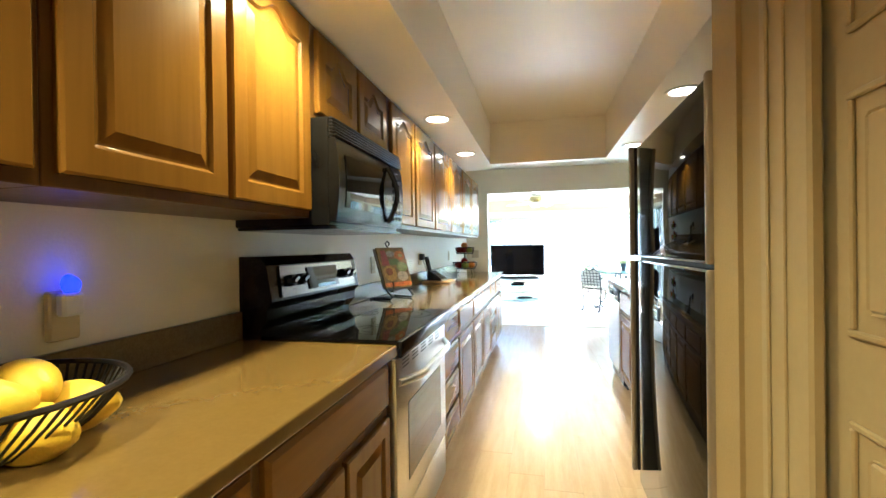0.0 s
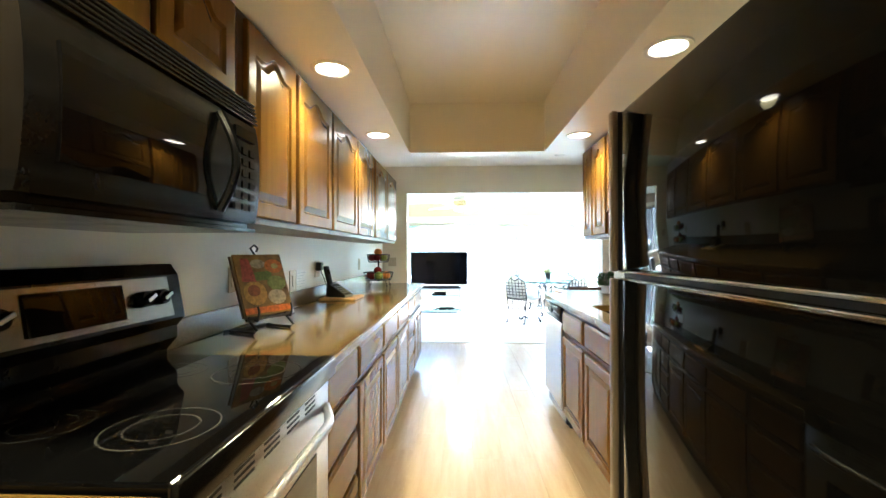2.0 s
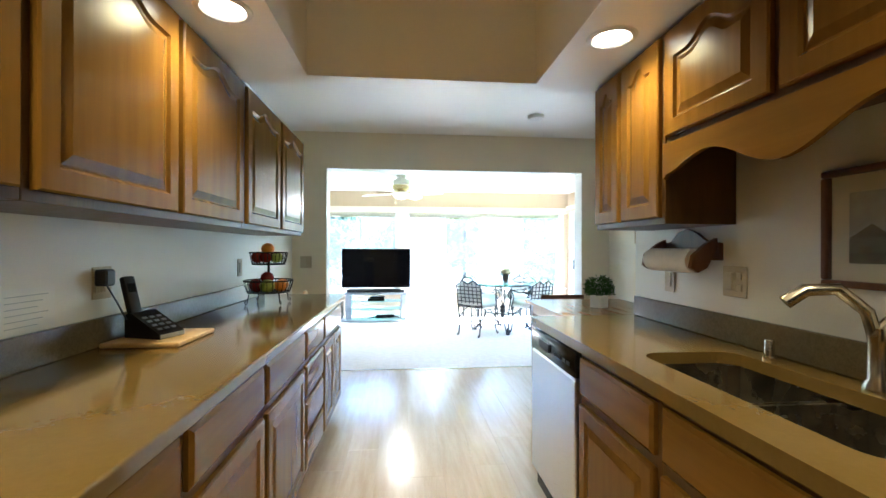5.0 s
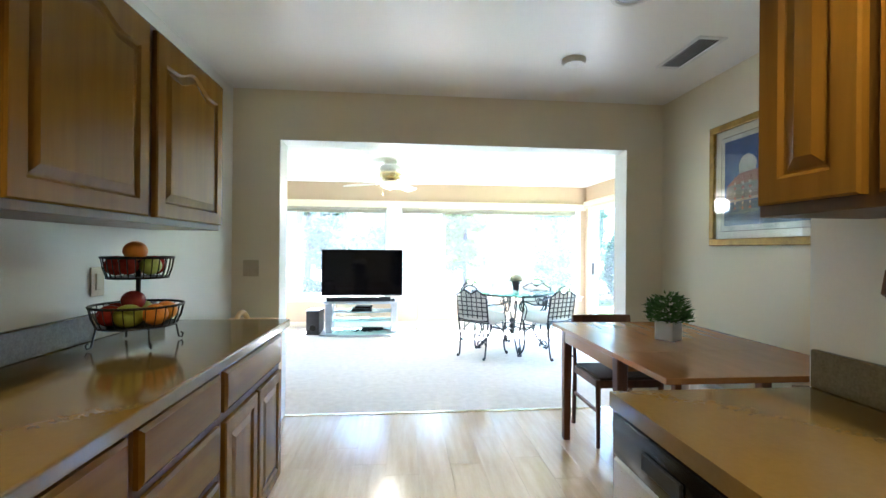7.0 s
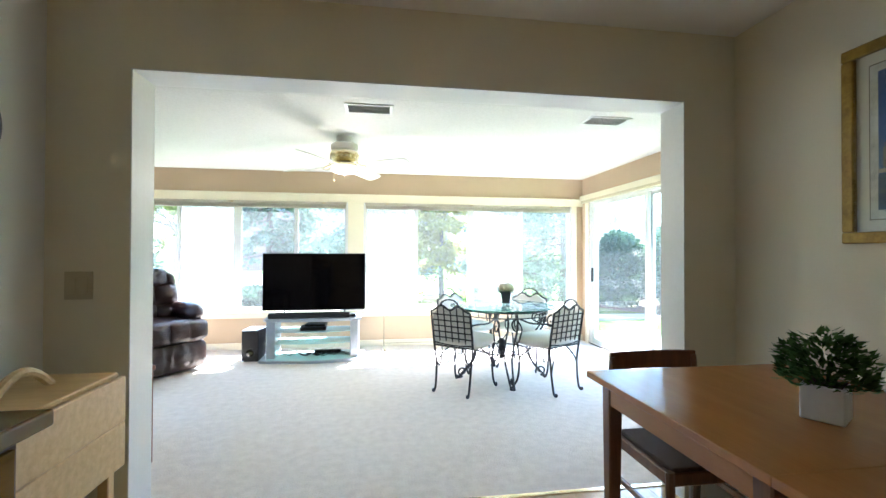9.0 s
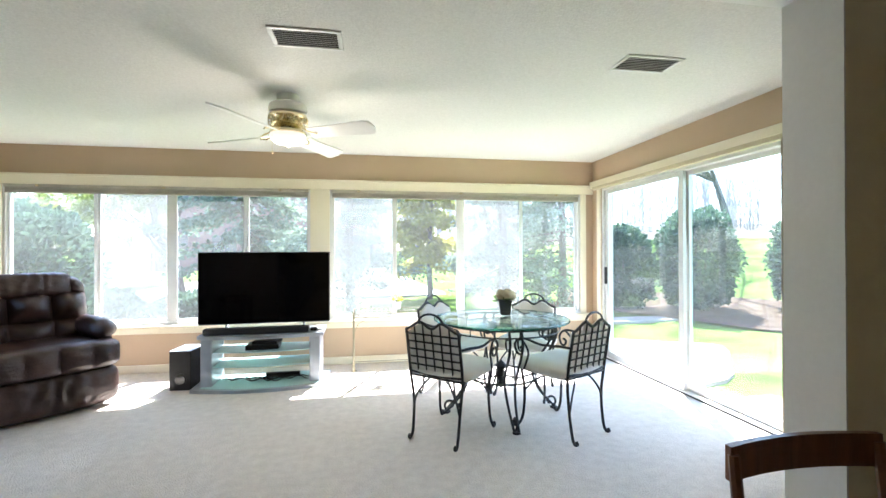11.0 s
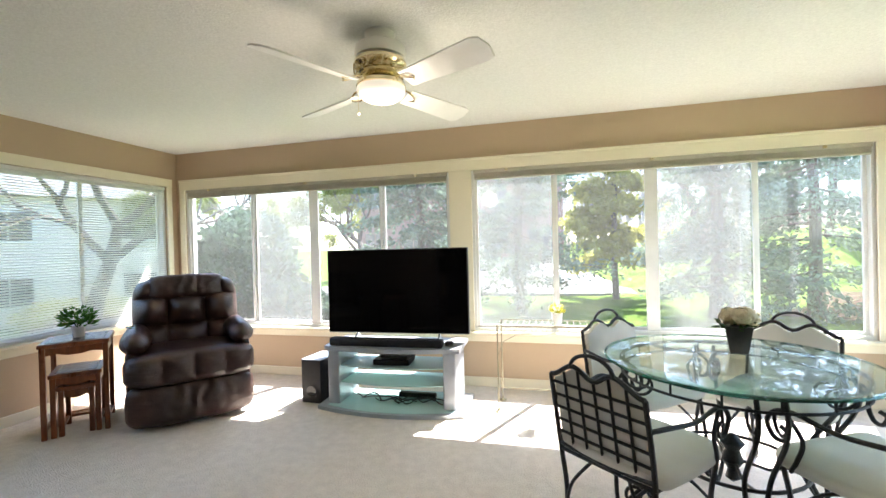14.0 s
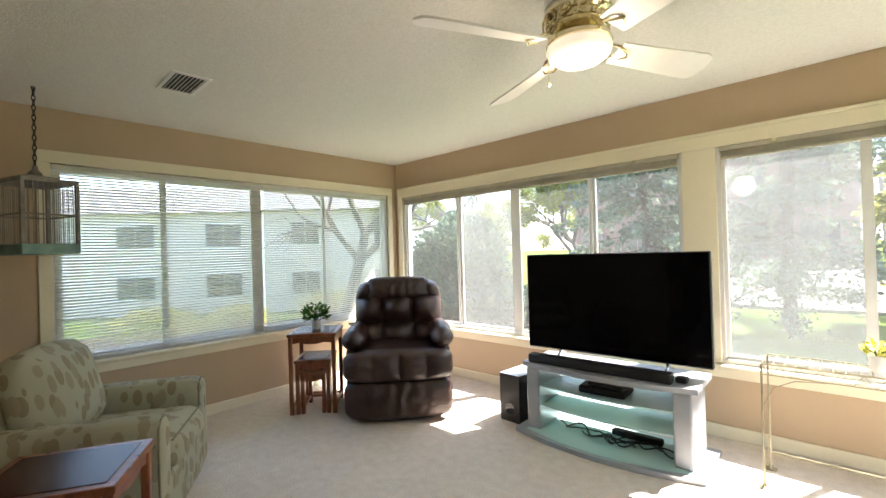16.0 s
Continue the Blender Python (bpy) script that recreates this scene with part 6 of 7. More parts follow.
# ---- iron chairs ----
def iron_chair(m):
    """Wrought iron armchair with lattice back; it looks along -y, back at +y."""
    c = thing("iron_chair", "black wrought iron armchair with lattice back and ivory cushion", "chair", m, group="chairs round the glass table")
    LEAN = 0.16
    def by(z):
        return 0.19 + max(0.0, z - 0.45) * LEAN
    W = 0.205
    for s in (-1, 1):
        part("rear_leg", rod(bmesh.new(), [(s * 0.180, 0.235, 0.036), (s * 0.180, 0.246, 0.020), (s * 0.180, 0.222, 0.014), (s * 0.178, 0.200, 0.07), (s * 0.185, 0.180, 0.26), (s * 0.205, by(0.45), 0.45), (s * W, by(0.75), 0.75)], 0.010, 7), IRON, c, shade=True)
        part("front_leg", rod(bmesh.new(), [(s * 0.220, -0.245, 0.036), (s * 0.220, -0.258, 0.020), (s * 0.220, -0.232, 0.014), (s * 0.212, -0.195, 0.10), (s * 0.208, -0.185, 0.28), (s * 0.225, -0.20, 0.43)], 0.010, 7), IRON, c, shade=True)
        part("brace", rod(bmesh.new(), [(s * 0.182, 0.188, 0.21), (s * 0.155, 0.185, 0.30), (s * 0.10, 0.165, 0.38), (s * 0.07, 0.14, 0.415)], 0.007, 6), IRON, c)
        part("brace", rod(bmesh.new(), [(s * 0.21, -0.185, 0.27), (s * 0.16, -0.11, 0.36), (s * 0.13, 0.0, 0.415)], 0.007, 6), IRON, c)
        arm = part("arm", rod(bmesh.new(), [(s * W, by(0.64), 0.64), (s * 0.235, 0.14, 0.645), (s * 0.25, 0.0, 0.635), (s * 0.255, -0.13, 0.655), (s * 0.255, -0.20, 0.64), (s * 0.255, -0.235, 0.595), (s * 0.25, -0.215, 0.54), (s * 0.245, -0.18, 0.535), (s * 0.245, -0.165, 0.57), (s * 0.245, -0.19, 0.585)], 0.009, 7), IRON, c, shade=True)
        part("arm_support", rod(bmesh.new(), [(s * 0.25, -0.17, 0.645), (s * 0.262, -0.10, 0.57), (s * 0.262, -0.12, 0.49), (s * 0.24, -0.16, 0.43)], 0.008, 6), IRON, arm, shade=True)
    n = 20
    def crest(u):
        x = -W + 2 * W * u
        a = min(1.0, (W - abs(x)) / (W - 0.085))
        z = 0.75 + 0.055 * a * a * (3 - 2 * a)
        if abs(x) < 0.085:
            z -= 0.04 * (0.5 + 0.5 * math.cos(math.pi * x / 0.085))
        return (x, by(z), z)
    part("crest_rail", tube(bmesh.new(), [crest(i / n) for i in range(n + 1)], 0.010, 7), IRON, c, shade=True)
    part("crest_loop", tube(bmesh.new(), [(-0.095 * math.cos(math.pi * i / 14), by(0.83), 0.80 + 0.062 * math.sin(math.pi * i / 14)) for i in range(15)], 0.008, 6), IRON, c, shade=True)
    part("lower_rail", tube(bmesh.new(), [(-W, by(0.455), 0.455), (0, by(0.455) + 0.01, 0.446), (W, by(0.455), 0.455)], 0.009, 6), IRON, c)
    for i in range(1, 6):
        u = i / 6
        top = crest(u)
        part("lattice_bar", tube(bmesh.new(), [(-W + 2 * W * u, by(0.455), 0.455), top], 0.0062, 5), IRON, c)
    for i in range(1, 6):
        z = 0.455 + 0.053 * i
        part("lattice_bar", tube(bmesh.new(), [(-W, by(z), z), (W, by(z), z)], 0.0062, 5), IRON, c)
    b = bmesh.new()
    out = [(-W + 0.012, 0.46), (W - 0.012, 0.46)] + [((W - 0.012) / W * crest(1 - i / n)[0], crest(1 - i / n)[2] - 0.012) for i in range(n + 1)]
    prism(b, out, -0.030, -0.005, "y")
    for v in b.verts:
        v.co.y += by(v.co.z)
    part("back_cushion", b, CANVAS, c, "ivory cloth back pad")
    part("seat_frame", tube(bmesh.new(), [(-0.22, -0.20, 0.43), (0.22, -0.20, 0.43), (0.205, 0.19, 0.43), (-0.205, 0.19, 0.43)], 0.009, 6, True), IRON, c)
    b = soft_box(bmesh.new(), -0.236, 0.236, -0.245, 0.185, 0.412, 0.505, 0.046, 0.022)
    part("seat_cushion", b, CANVAS, c, "plump ivory seat cushion", shade=True)
    return c


def toward(x, y, dx, dy):
    """Pose of a seat at (x, y) that looks along (dx, dy)."""
    return pose(x, y, 0, 0, 0, math.degrees(math.atan2(dx, -dy)))


ic = iron_chair(toward(1.16, 8.235, 0.665, 0.747))
copy_thing(ic, toward(1.975, 8.165, -0.46, 0.888))
copy_thing(ic, toward(1.33, 9.02, 0.62, -0.78))
copy_thing(ic, toward(2.0, 8.98, -0.60, -0.80))

# ---- recliner ----
def quilted(w, z0, z1, thick, rows, n=54, fold=0.0, seed=0):
    """An overstuffed slab facing -y: rows of (from, to, seams across, swell) give its padded cells."""
    bm = bmesh.new()
    F, B = {}, {}
    for i in range(n + 1):
        for k in range(n + 1):
            u, v = -1 + 2 * i / n, k / n
            e = (max(0.0, 1 - abs(u) ** 6) * max(0.0, 1 - abs(2 * v - 1) ** 6)) ** 0.45
            swell = 0.0
            for v0, v1, seams, h in rows:
                if v0 <= v <= v1:
                    for s0, s1 in zip(seams, seams[1:]):
                        if s0 <= u <= s1:
                            a, c = (u - s0) / (s1 - s0), (v - v0) / (v1 - v0)
                            swell = h * max(0.0, math.sin(math.pi * a) * math.sin(math.pi * c)) ** 0.58
            crease = 0.006 * noise.noise((u * 6 + seed, v * 6, seed)) + 0.003 * noise.noise((u * 17, v * 14 + seed, 2))
            if fold:
                crease += fold * math.sin(u * 23 + 3 * noise.noise((u * 3, v * 2, seed))) * (1 - abs(u)) * (0.35 + 0.65 * v)
            x = u * w / 2 * (1 - 0.11 * abs(2 * v - 1) ** 5)
            z = (z0 + z1) / 2 + (v - 0.5) * (z1 - z0) * (1 - 0.13 * abs(u) ** 4)
            F[i, k] = bm.verts.new((x, -e * (thick + swell + crease), z))
            edge = i in (0, n) or k in (0, n)
            B[i, k] = F[i, k] if edge else bm.verts.new((x, e * thick, z))
    for i in range(n):
        for k in range(n):
            bm.faces.new((F[i, k], F[i + 1, k], F[i + 1, k + 1], F[i, k + 1]))
            q = (B[i, k + 1], B[i + 1, k + 1], B[i + 1, k], B[i, k])
            if len(set(q)) == 4:
                bm.faces.new(q)
    return bm


rc = thing("recliner", "brown leather recliner with tufted back", "armchair", toward(-2.12, 9.315, 0.74, -0.67))
part("base", boxm(-0.36, 0.36, -0.30, 0.32, 0.0, 0.05, bevel=0.01), PLASTIC_B, rc)
part("body", soft_box(bmesh.new(), -0.40, 0.40, -0.38, 0.36, 0.045, 0.44, 0.05), LEATHER, rc, shade=True)
part("footrest", quilted(0.85, 0.02, 0.345, 0.065, [(0, 1, (-1, 1), 0.045)], fold=0.014, seed=4), LEATHER, rc, "gathered leather footrest panel", shade=True, m=Matrix.Translation((0, -0.415, 0)))
part("seat_front", quilted(0.86, 0.315, 0.56, 0.085, [(0, 1, (-1, -0.46, 0.04, 0.5, 1), 0.05)], seed=5), LEATHER, rc, "four-channel padded seat front", shade=True, m=Matrix.Translation((0, -0.42, 0)))
part("seat", soft_box(bmesh.new(), -0.33, 0.33, -0.42, 0.22, 0.40, 0.545, 0.05, 0.012), LEATHER, rc, shade=True)
tilt = Matrix.Translation((0, 0.17, 0.45)) @ Matrix.Rotation(radians(-12), 4, "X")
part("back", quilted(0.80, -0.02, 0.635, 0.09, [(0.0, 0.36, (-1, -0.38, 0.36, 1), 0.10), (0.36, 0.74, (-1, -0.36, 0.34, 1), 0.135), (0.74, 1.0, (-1, -0.62, 0.62, 1), 0.085)], 66, seed=6), LEATHER, rc, "tufted leather back", shade=True, m=tilt)
part("head_pillow", quilted(0.58, 0.415, 0.645, 0.075, [(0, 1, (-1, 1), 0.045)], 40, fold=0.009, seed=7), LEATHER, rc, "puckered leather head pillow", shade=True, m=tilt @ Matrix.Translation((0, -0.065, 0)))
for s in (-1, 1):
    x0, x1 = sorted((s * 0.335, s * 0.425))
    part("arm_side", soft_box(bmesh.new(), x0, x1, -0.34, 0.34, 0.06, 0.58, 0.045), LEATHER, rc, shade=True)
    xa, xb = sorted((s * 0.275, s * 0.445))
    b = soft_box(bmesh.new(), xa, xb, -0.37, 0.30, 0.535, 0.70, 0.08, 0.016, 12)
    for v in b.verts:
        v.co.z += 0.010 * noise.noise(v.co * 9) - 0.05 * max(0.0, -v.co.y - 0.2) * (1 if v.co.z > 0.6 else 0)
        v.co.x += 0.008 * noise.noise(v.co * 8 + Vector((3, 0, 0)))
    part("arm_pad", b, LEATHER, rc, "padded leather arm", shade=True)
part("lever", tube(bmesh.new(), [(-0.34, 0.06, 0.70), (-0.42, -0.06, 0.72), (-0.36, -0.16, 0.715)], 0.008, 6), CHROME, rc, "chrome lever")


# ---- nest of tables ----
def side_table(m, w, d, h, label, group, name="nesting_table"):
    t = thing(name, label, "side table", m, group=group)
    part("top", boxm(-w / 2, w / 2, -d / 2, d / 2, h - 0.03, h, bevel=0.006, seg=2), ROSEWOOD, t)
    part("inlay", boxm(-w / 2 + 0.035, w / 2 - 0.035, -d / 2 + 0.035, d / 2 - 0.035, h + 0.0005, h + 0.003), mat_new("dark_lacquer", (0.05, 0.015, 0.010), 0.25, 0.0, 0.22), t, "dark glossy inset panel")
    for x in (-1, 1):
        for y in (-1, 1):
            part("leg", boxm(x * (w / 2 - 0.025) - 0.016, x * (w / 2 - 0.025) + 0.016, y * (d / 2 - 0.025) - 0.016, y * (d / 2 - 0.025) + 0.016, 0, h - 0.03, bevel=0.004), ROSEWOOD, t)
        part("apron", boxm(x * (w / 2 - 0.022) - 0.006, x * (w / 2 - 0.022) + 0.006, -d / 2 + 0.045, d / 2 - 0.045, h - 0.095, h - 0.031), ROSEWOOD, t)
        part("stretcher", boxm(x * (w / 2 - 0.025) - 0.009, x * (w / 2 - 0.025) + 0.009, -d / 2 + 0.045, d / 2 - 0.045, 0.05, 0.07), ROSEWOOD, t)
    out = [(-w / 2 + 0.042, h - 0.031), (-w / 2 + 0.042, h - 0.085), (-w / 4, h - 0.075), (-w / 10, h - 0.09), (w / 10, h - 0.09), (w / 4, h - 0.075), (w / 2 - 0.042, h - 0.085), (w / 2 - 0.042, h - 0.031)]
    for y in (-1, 1):
        part("carved_apron", prism(bmesh.new(), out, y * (d / 2 - 0.025) - 0.006, y * (d / 2 - 0.025) + 0.006, "y"), ROSEWOOD, t)
    part("rear_stretcher", boxm(-w / 2 + 0.042, w / 2 - 0.042, d / 2 - 0.034, d / 2 - 0.016, 0.05, 0.07), ROSEWOOD, t)
    return t


NEST = "nest of carved rosewood tables"
for w, d, h, off in ((0.40, 0.42, 0.67, 0.0), (0.30, 0.36, 0.45, -0.02), (0.22, 0.32, 0.355, -0.03)):
    cx, cy = -2.62, 8.80
    side_table(toward(cx - off * 0.0 + 0.74 * -off, cy - 0.67 * -off, 0.74, -0.67), w, d, h, "carved rosewood nesting table beside the recliner", NEST)
pot_plant("small green plant in a white pot", (-2.62, 8.80, 0.674), round_pot(0.045, 0.085, PLASTIC_WHITE), 0.08, 0.09, 260, 0.05, 5, leaf_mat("fresh_leaf", (0.04, 0.12, 0.02), (0.11, 0.25, 0.06), 30, 0.3))
side_table(pose(-1.25, 7.0, 0, 0, 0, -29), 0.39, 0.45, 0.59, "rosewood side table with a dark lacquered inset top", "", "side_table")

# ---- floral armchair ----
def leaf_cloth():
    m = mat_new("leaf_print_cloth", (0.55, 0.52, 0.40), 0.9)
    nt, b = m.node_tree, m.node_tree.nodes["Principled BSDF"]
    N, L = nt.nodes.new, nt.links.new
    tc_ = N("ShaderNodeTexCoord")
    base = None
    cols = []
    for rot, off in ((0.6, 0.0), (-0.9, 3.7)):
        mp = N("ShaderNodeMapping")
        mp.inputs["Scale"].default_value = (15, 15, 7.5)
        mp.inputs["Rotation"].default_value = (rot, rot * 0.7, rot)
        mp.inputs["Location"].default_value = (off, off, off)
        L(tc_.outputs["Object"], mp.inputs["Vector"])
        vo = N("ShaderNodeTexVoronoi")
        vo.inputs["Scale"].default_value = 1.0
        L(mp.outputs[0], vo.inputs["Vector"])
        lt = N("ShaderNodeMath")
        lt.operation, lt.inputs[1].default_value = "LESS_THAN", 0.36
        L(vo.outputs["Distance"], lt.inputs[0])
        cols.append(lt.outputs[0])
    mix1, mix2 = N("ShaderNodeMix"), N("ShaderNodeMix")
    mix1.data_type = mix2.data_type = "RGBA"
    mix1.inputs["A"].default_value, mix1.inputs["B"].default_value = (0.37, 0.355, 0.25, 1), (0.25, 0.22, 0.135, 1)
    mix2.inputs["B"].default_value = (0.29, 0.265, 0.175, 1)
    L(cols[0], mix1.inputs["Factor"])
    L(cols[1], mix2.inputs["Factor"])
    L(mix1.outputs["Result"], mix2.inputs["A"])
    L(mix2.outputs["Result"], b.inputs["Base Color"])
    no, bp = N("ShaderNodeTexNoise"), N("ShaderNodeBump")
    no.inputs["Scale"].default_value = 300
    bp.inputs["Strength"].default_value, bp.inputs["Distance"].default_value = 0.3, 0.003
    L(tc_.outputs["Object"], no.inputs["Vector"])
    L(no.outputs["Fac"], bp.inputs["Height"])
    L(bp.outputs[0], b.inputs["Normal"])
    return m


CLOTH = leaf_cloth()
WELT = varied("olive_welt_cord", (0.16, 0.15, 0.09), (0.22, 0.205, 0.13), 60, rough=0.9, bump=0.2, bump_scale=200)
ac = thing("armchair", "upholstered armchair in pale green leaf-print cloth", "armchair", toward(-2.03, 7.24, 0.51, 0.86))
part("base", soft_box(bmesh.new(), -0.39, 0.39, -0.37, 0.40, 0.03, 0.30, 0.03), CLOTH, ac, shade=True)
for x in (-0.33, 0.33):
    for y in (-0.31, 0.34):
        part("foot", boxm(x - 0.025, x + 0.025, y - 0.025, y + 0.025, 0, 0.04), TEAK_DARK, ac)
part("seat_cushion", soft_box(bmesh.new(), -0.27, 0.27, -0.40, 0.22, 0.29, 0.46, 0.06, 0.02), CLOTH, ac, shade=True)
part("back", soft_box(bmesh.new(), -0.36, 0.36, 0.0, 0.20, -0.1, 0.46, 0.07), CLOTH, ac, shade=True, m=Matrix.Translation((0, 0.20, 0.38)) @ Matrix.Rotation(radians(-12), 4, "X"))
part("back_cushion", soft_box(bmesh.new(), -0.28, 0.28, -0.12, 0.06, 0.02, 0.47, 0.08, 0.03), CLOTH, ac, shade=True, m=Matrix.Translation((0, 0.18, 0.42)) @ Matrix.Rotation(radians(-14), 4, "X"))
for s in (-1, 1):
    x0, x1 = sorted((s * 0.265, s * 0.41))
    arm = part("arm", soft_box(bmesh.new(), x0, x1, -0.38, 0.36, 0.05, 0.60, 0.05), CLOTH, ac, shade=True)
    q = 0.034
    front = [(x0 + 0.012, 0.09), (x0 + 0.012, 0.545), (x0 + q, 0.582), ((x0 + x1) / 2, 0.59), (x1 - q, 0.582), (x1 - 0.012, 0.545), (x1 - 0.012, 0.09)]
    part("piping", tube(bmesh.new(), [(x, -0.362, z) for x, z in front], 0.005, 6), WELT, arm, "olive corded welt", shade=True)
part("piping", tube(bmesh.new(), [(-0.262, -0.375, 0.448), (0.262, -0.375, 0.448)], 0.005, 6), WELT, ac, "olive corded welt")

# ---- hanging bird cage ----
PALE_WOOD = varied("weathered_grey_paint", (0.18, 0.17, 0.15), (0.30, 0.28, 0.25), 14, rough=0.8, bump=0.2)
TEAL = varied("faded_teal_paint", (0.14, 0.26, 0.24), (0.22, 0.36, 0.33), 14, rough=0.7, bump=0.2)
CX, CY = -2.74, 7.04
bc = thing("bird_cage", "weathered wooden bird cage hanging from a chain", "bird cage", pose(CX, CY, 0, 0, 0, 20))
for z0, z1, mt, nm in ((1.37, 1.43, TEAL, "tray"), (1.785, 1.81, PALE_WOOD, "roof_board")):
    part(nm, boxm(-0.17, 0.17, -0.14, 0.14, z0, z1, bevel=0.004), mt, bc)
part("mid_frame", tube(bmesh.new(), [(-0.165, -0.135, 1.60), (0.165, -0.135, 1.60), (0.165, 0.135, 1.60), (-0.165, 0.135, 1.60)], 0.005, 4, True), PALE_WOOD, bc)
for x in (-0.16, 0.16):
    for y in (-0.13, 0.13):
        part("post", boxm(x - 0.009, x + 0.009, y - 0.009, y + 0.009, 1.43, 1.785), PALE_WOOD, bc)
for i in range(1, 14):
    for y in (-0.133, 0.133):
        x = -0.16 + 0.32 * i / 14
        part("bar", tube(bmesh.new(), [(x, y, 1.43), (x, y, 1.785)], 0.0018, 4), PALE_WOOD, bc)
for i in range(1, 11):
    for x in (-0.163, 0.163):
        y = -0.13 + 0.26 * i / 11
        part("bar", tube(bmesh.new(), [(x, y, 1.43), (x, y, 1.785)], 0.0018, 4), PALE_WOOD, bc)
part("roof_cap", boxm(-0.09, 0.09, -0.08, 0.08, 1.8105, 1.83, bevel=0.004), PALE_WOOD, bc)
part("finial", lathe(bmesh.new(), [(0.03, 1.8305), (0.035, 1.85), (0.015, 1.875), (0.012, 1.90)], 14), PALE_WOOD, bc, shade=True)
k, z = 0, 1.90
while z < 2.35:
    pts = [(0.009 * math.cos(t), 0.0, z + 0.017 + 0.019 * math.sin(t)) for t in (2 * math.pi * i / 10 for i in range(10))]
    part("chain_link", tube(bmesh.new(), pts, 0.003, 5, True), WIRE, bc, m=Matrix.Rotation(radians(90 * (k % 2)), 4, "Z"))
    z += 0.03
    k += 1
part("ceiling_hook", tube(bmesh.new(), [(0, 0, 2.374), (0, 0, 2.35), (0.012, 0, 2.335), (0, 0, 2.325)], 0.003, 5), WIRE, bc)

# ---- blinds ----
SLAT = leaf_mat("ivory_blind_slat", (0.76, 0.75, 0.71), (0.82, 0.81, 0.77), 8, 0.4)
STACK = varied("grey_beige_blind", (0.38, 0.35, 0.28), (0.46, 0.43, 0.35), 8, rough=0.5, bump=0.0)
for x0, x1 in ((-3.03, -0.08), (0.17, 3.15)):
    bl = thing("window_blind", "grey-beige horizontal blind drawn up to the window head", "window blind", group="raised blinds")
    part("headrail", boxm(x0, x1, 10.225, 10.25, 1.935, 1.967, bevel=0.002), STACK, bl)
    for i in range(9):
        part("slat", boxm(x0 + 0.01, x1 - 0.01, 10.224, 10.249, 1.8955 + i * 0.0042, 1.898 + i * 0.0042), STACK, bl)
    part("bottom_rail", boxm(x0 + 0.01, x1 - 0.01, 10.223, 10.25, 1.878, 1.8945, bevel=0.003), STACK, bl)
    for xx in (x0 + 0.3, (x0 + x1) / 2, x1 - 0.3):
        part("bracket", boxm(xx - 0.012, xx + 0.012, 10.213, 10.2245, 1.945, 1.966), BRASS, bl)
for ya, yb in ((LY0 + 0.01, 8.60), (8.61, LY1 - 0.01)):
    bl = thing("venetian_blind", "ivory venetian blind lowered over the side window, slats open", "window blind", group="lowered blinds")
    part("headrail", boxm(-3.20, -3.175, ya, yb, LT - 0.035, LT - 0.003, bevel=0.002), SLAT, bl)
    me = None
    n = int((LT - LB - 0.07) / 0.0215)
    for i in range(n):
        if me is None:
            s_ = part("slat", boxm(-0.0115, 0.0115, ya + 0.005, yb - 0.005, -0.0006, 0.0006), SLAT, bl, m=Matrix.Translation((-3.188, 0, LB + 0.03)) @ Matrix.Rotation(radians(37), 4, "Y"))
            me = s_.data
        else:
            s_ = new("slat", me)
            s_.parent = bl
            s_.matrix_basis = Matrix.Translation((-3.188, 0, LB + 0.03 + i * 0.0215)) @ Matrix.Rotation(radians(37), 4, "Y")
    part("bottom_rail", boxm(-3.20, -3.176, ya + 0.005, yb - 0.005, LB + 0.003, LB + 0.018, bevel=0.002), SLAT, bl)
    for yy in (ya + 0.2, (ya + yb) / 2, yb - 0.2):
        part("cord", tube(bmesh.new(), [(-3.176, yy, LB + 0.01), (-3.176, yy, LT - 0.02)], 0.0012, 4), SLAT, bl)
VANE = varied("beige_fabric_vane", (0.40, 0.34, 0.26), (0.56, 0.49, 0.39), 30, (1, 1, 0.02), 3, 0.8, bump=0.1)
vb = thing("vertical_blind", "beige vertical blind gathered beside the sliding door", "window blind")
part("headrail", boxm(3.20, 3.25, 6.9, 10.0, 1.99, 2.025, bevel=0.003), PLASTIC_W, vb)
for i in range(22):
    yy = 7.10 + i * 0.024
    part("vane", boxm(-0.044, 0.044, -0.0015, 0.0015, 0.035, 1.985), VANE, vb, m=Matrix.Translation((3.225, yy, 0)) @ Matrix.Rotation(radians(12 if i % 2 else -8), 4, "Z"))


# ---- outside ----
GRASS = varied("spring_lawn", (0.050, 0.098, 0.016), (0.135, 0.185, 0.050), 1.4, rough=0.95, bump=0.6, bump_scale=60, world_space=True, spec=0.0)
MULCH = varied("bark_mulch", (0.045, 0.030, 0.022), (0.12, 0.088, 0.068), 6, rough=0.95, bump=1.0, bump_scale=30, world_space=True, spec=0.0)
CHIPS = varied("pale_wood_chips", (0.20, 0.165, 0.125), (0.40, 0.34, 0.27), 9, rough=0.95, bump=1.0, bump_scale=40, world_space=True, spec=0.0)
CONCRETE = varied("pale_concrete", (0.22, 0.21, 0.19), (0.30, 0.285, 0.265), 1.5, rough=0.9, bump=0.2, bump_scale=60, world_space=True)
BARK = varied("tree_bark", (0.07, 0.06, 0.05), (0.15, 0.13, 0.11), 6, (3, 3, 0.5), rough=0.9, bump=0.6, bump_scale=20)
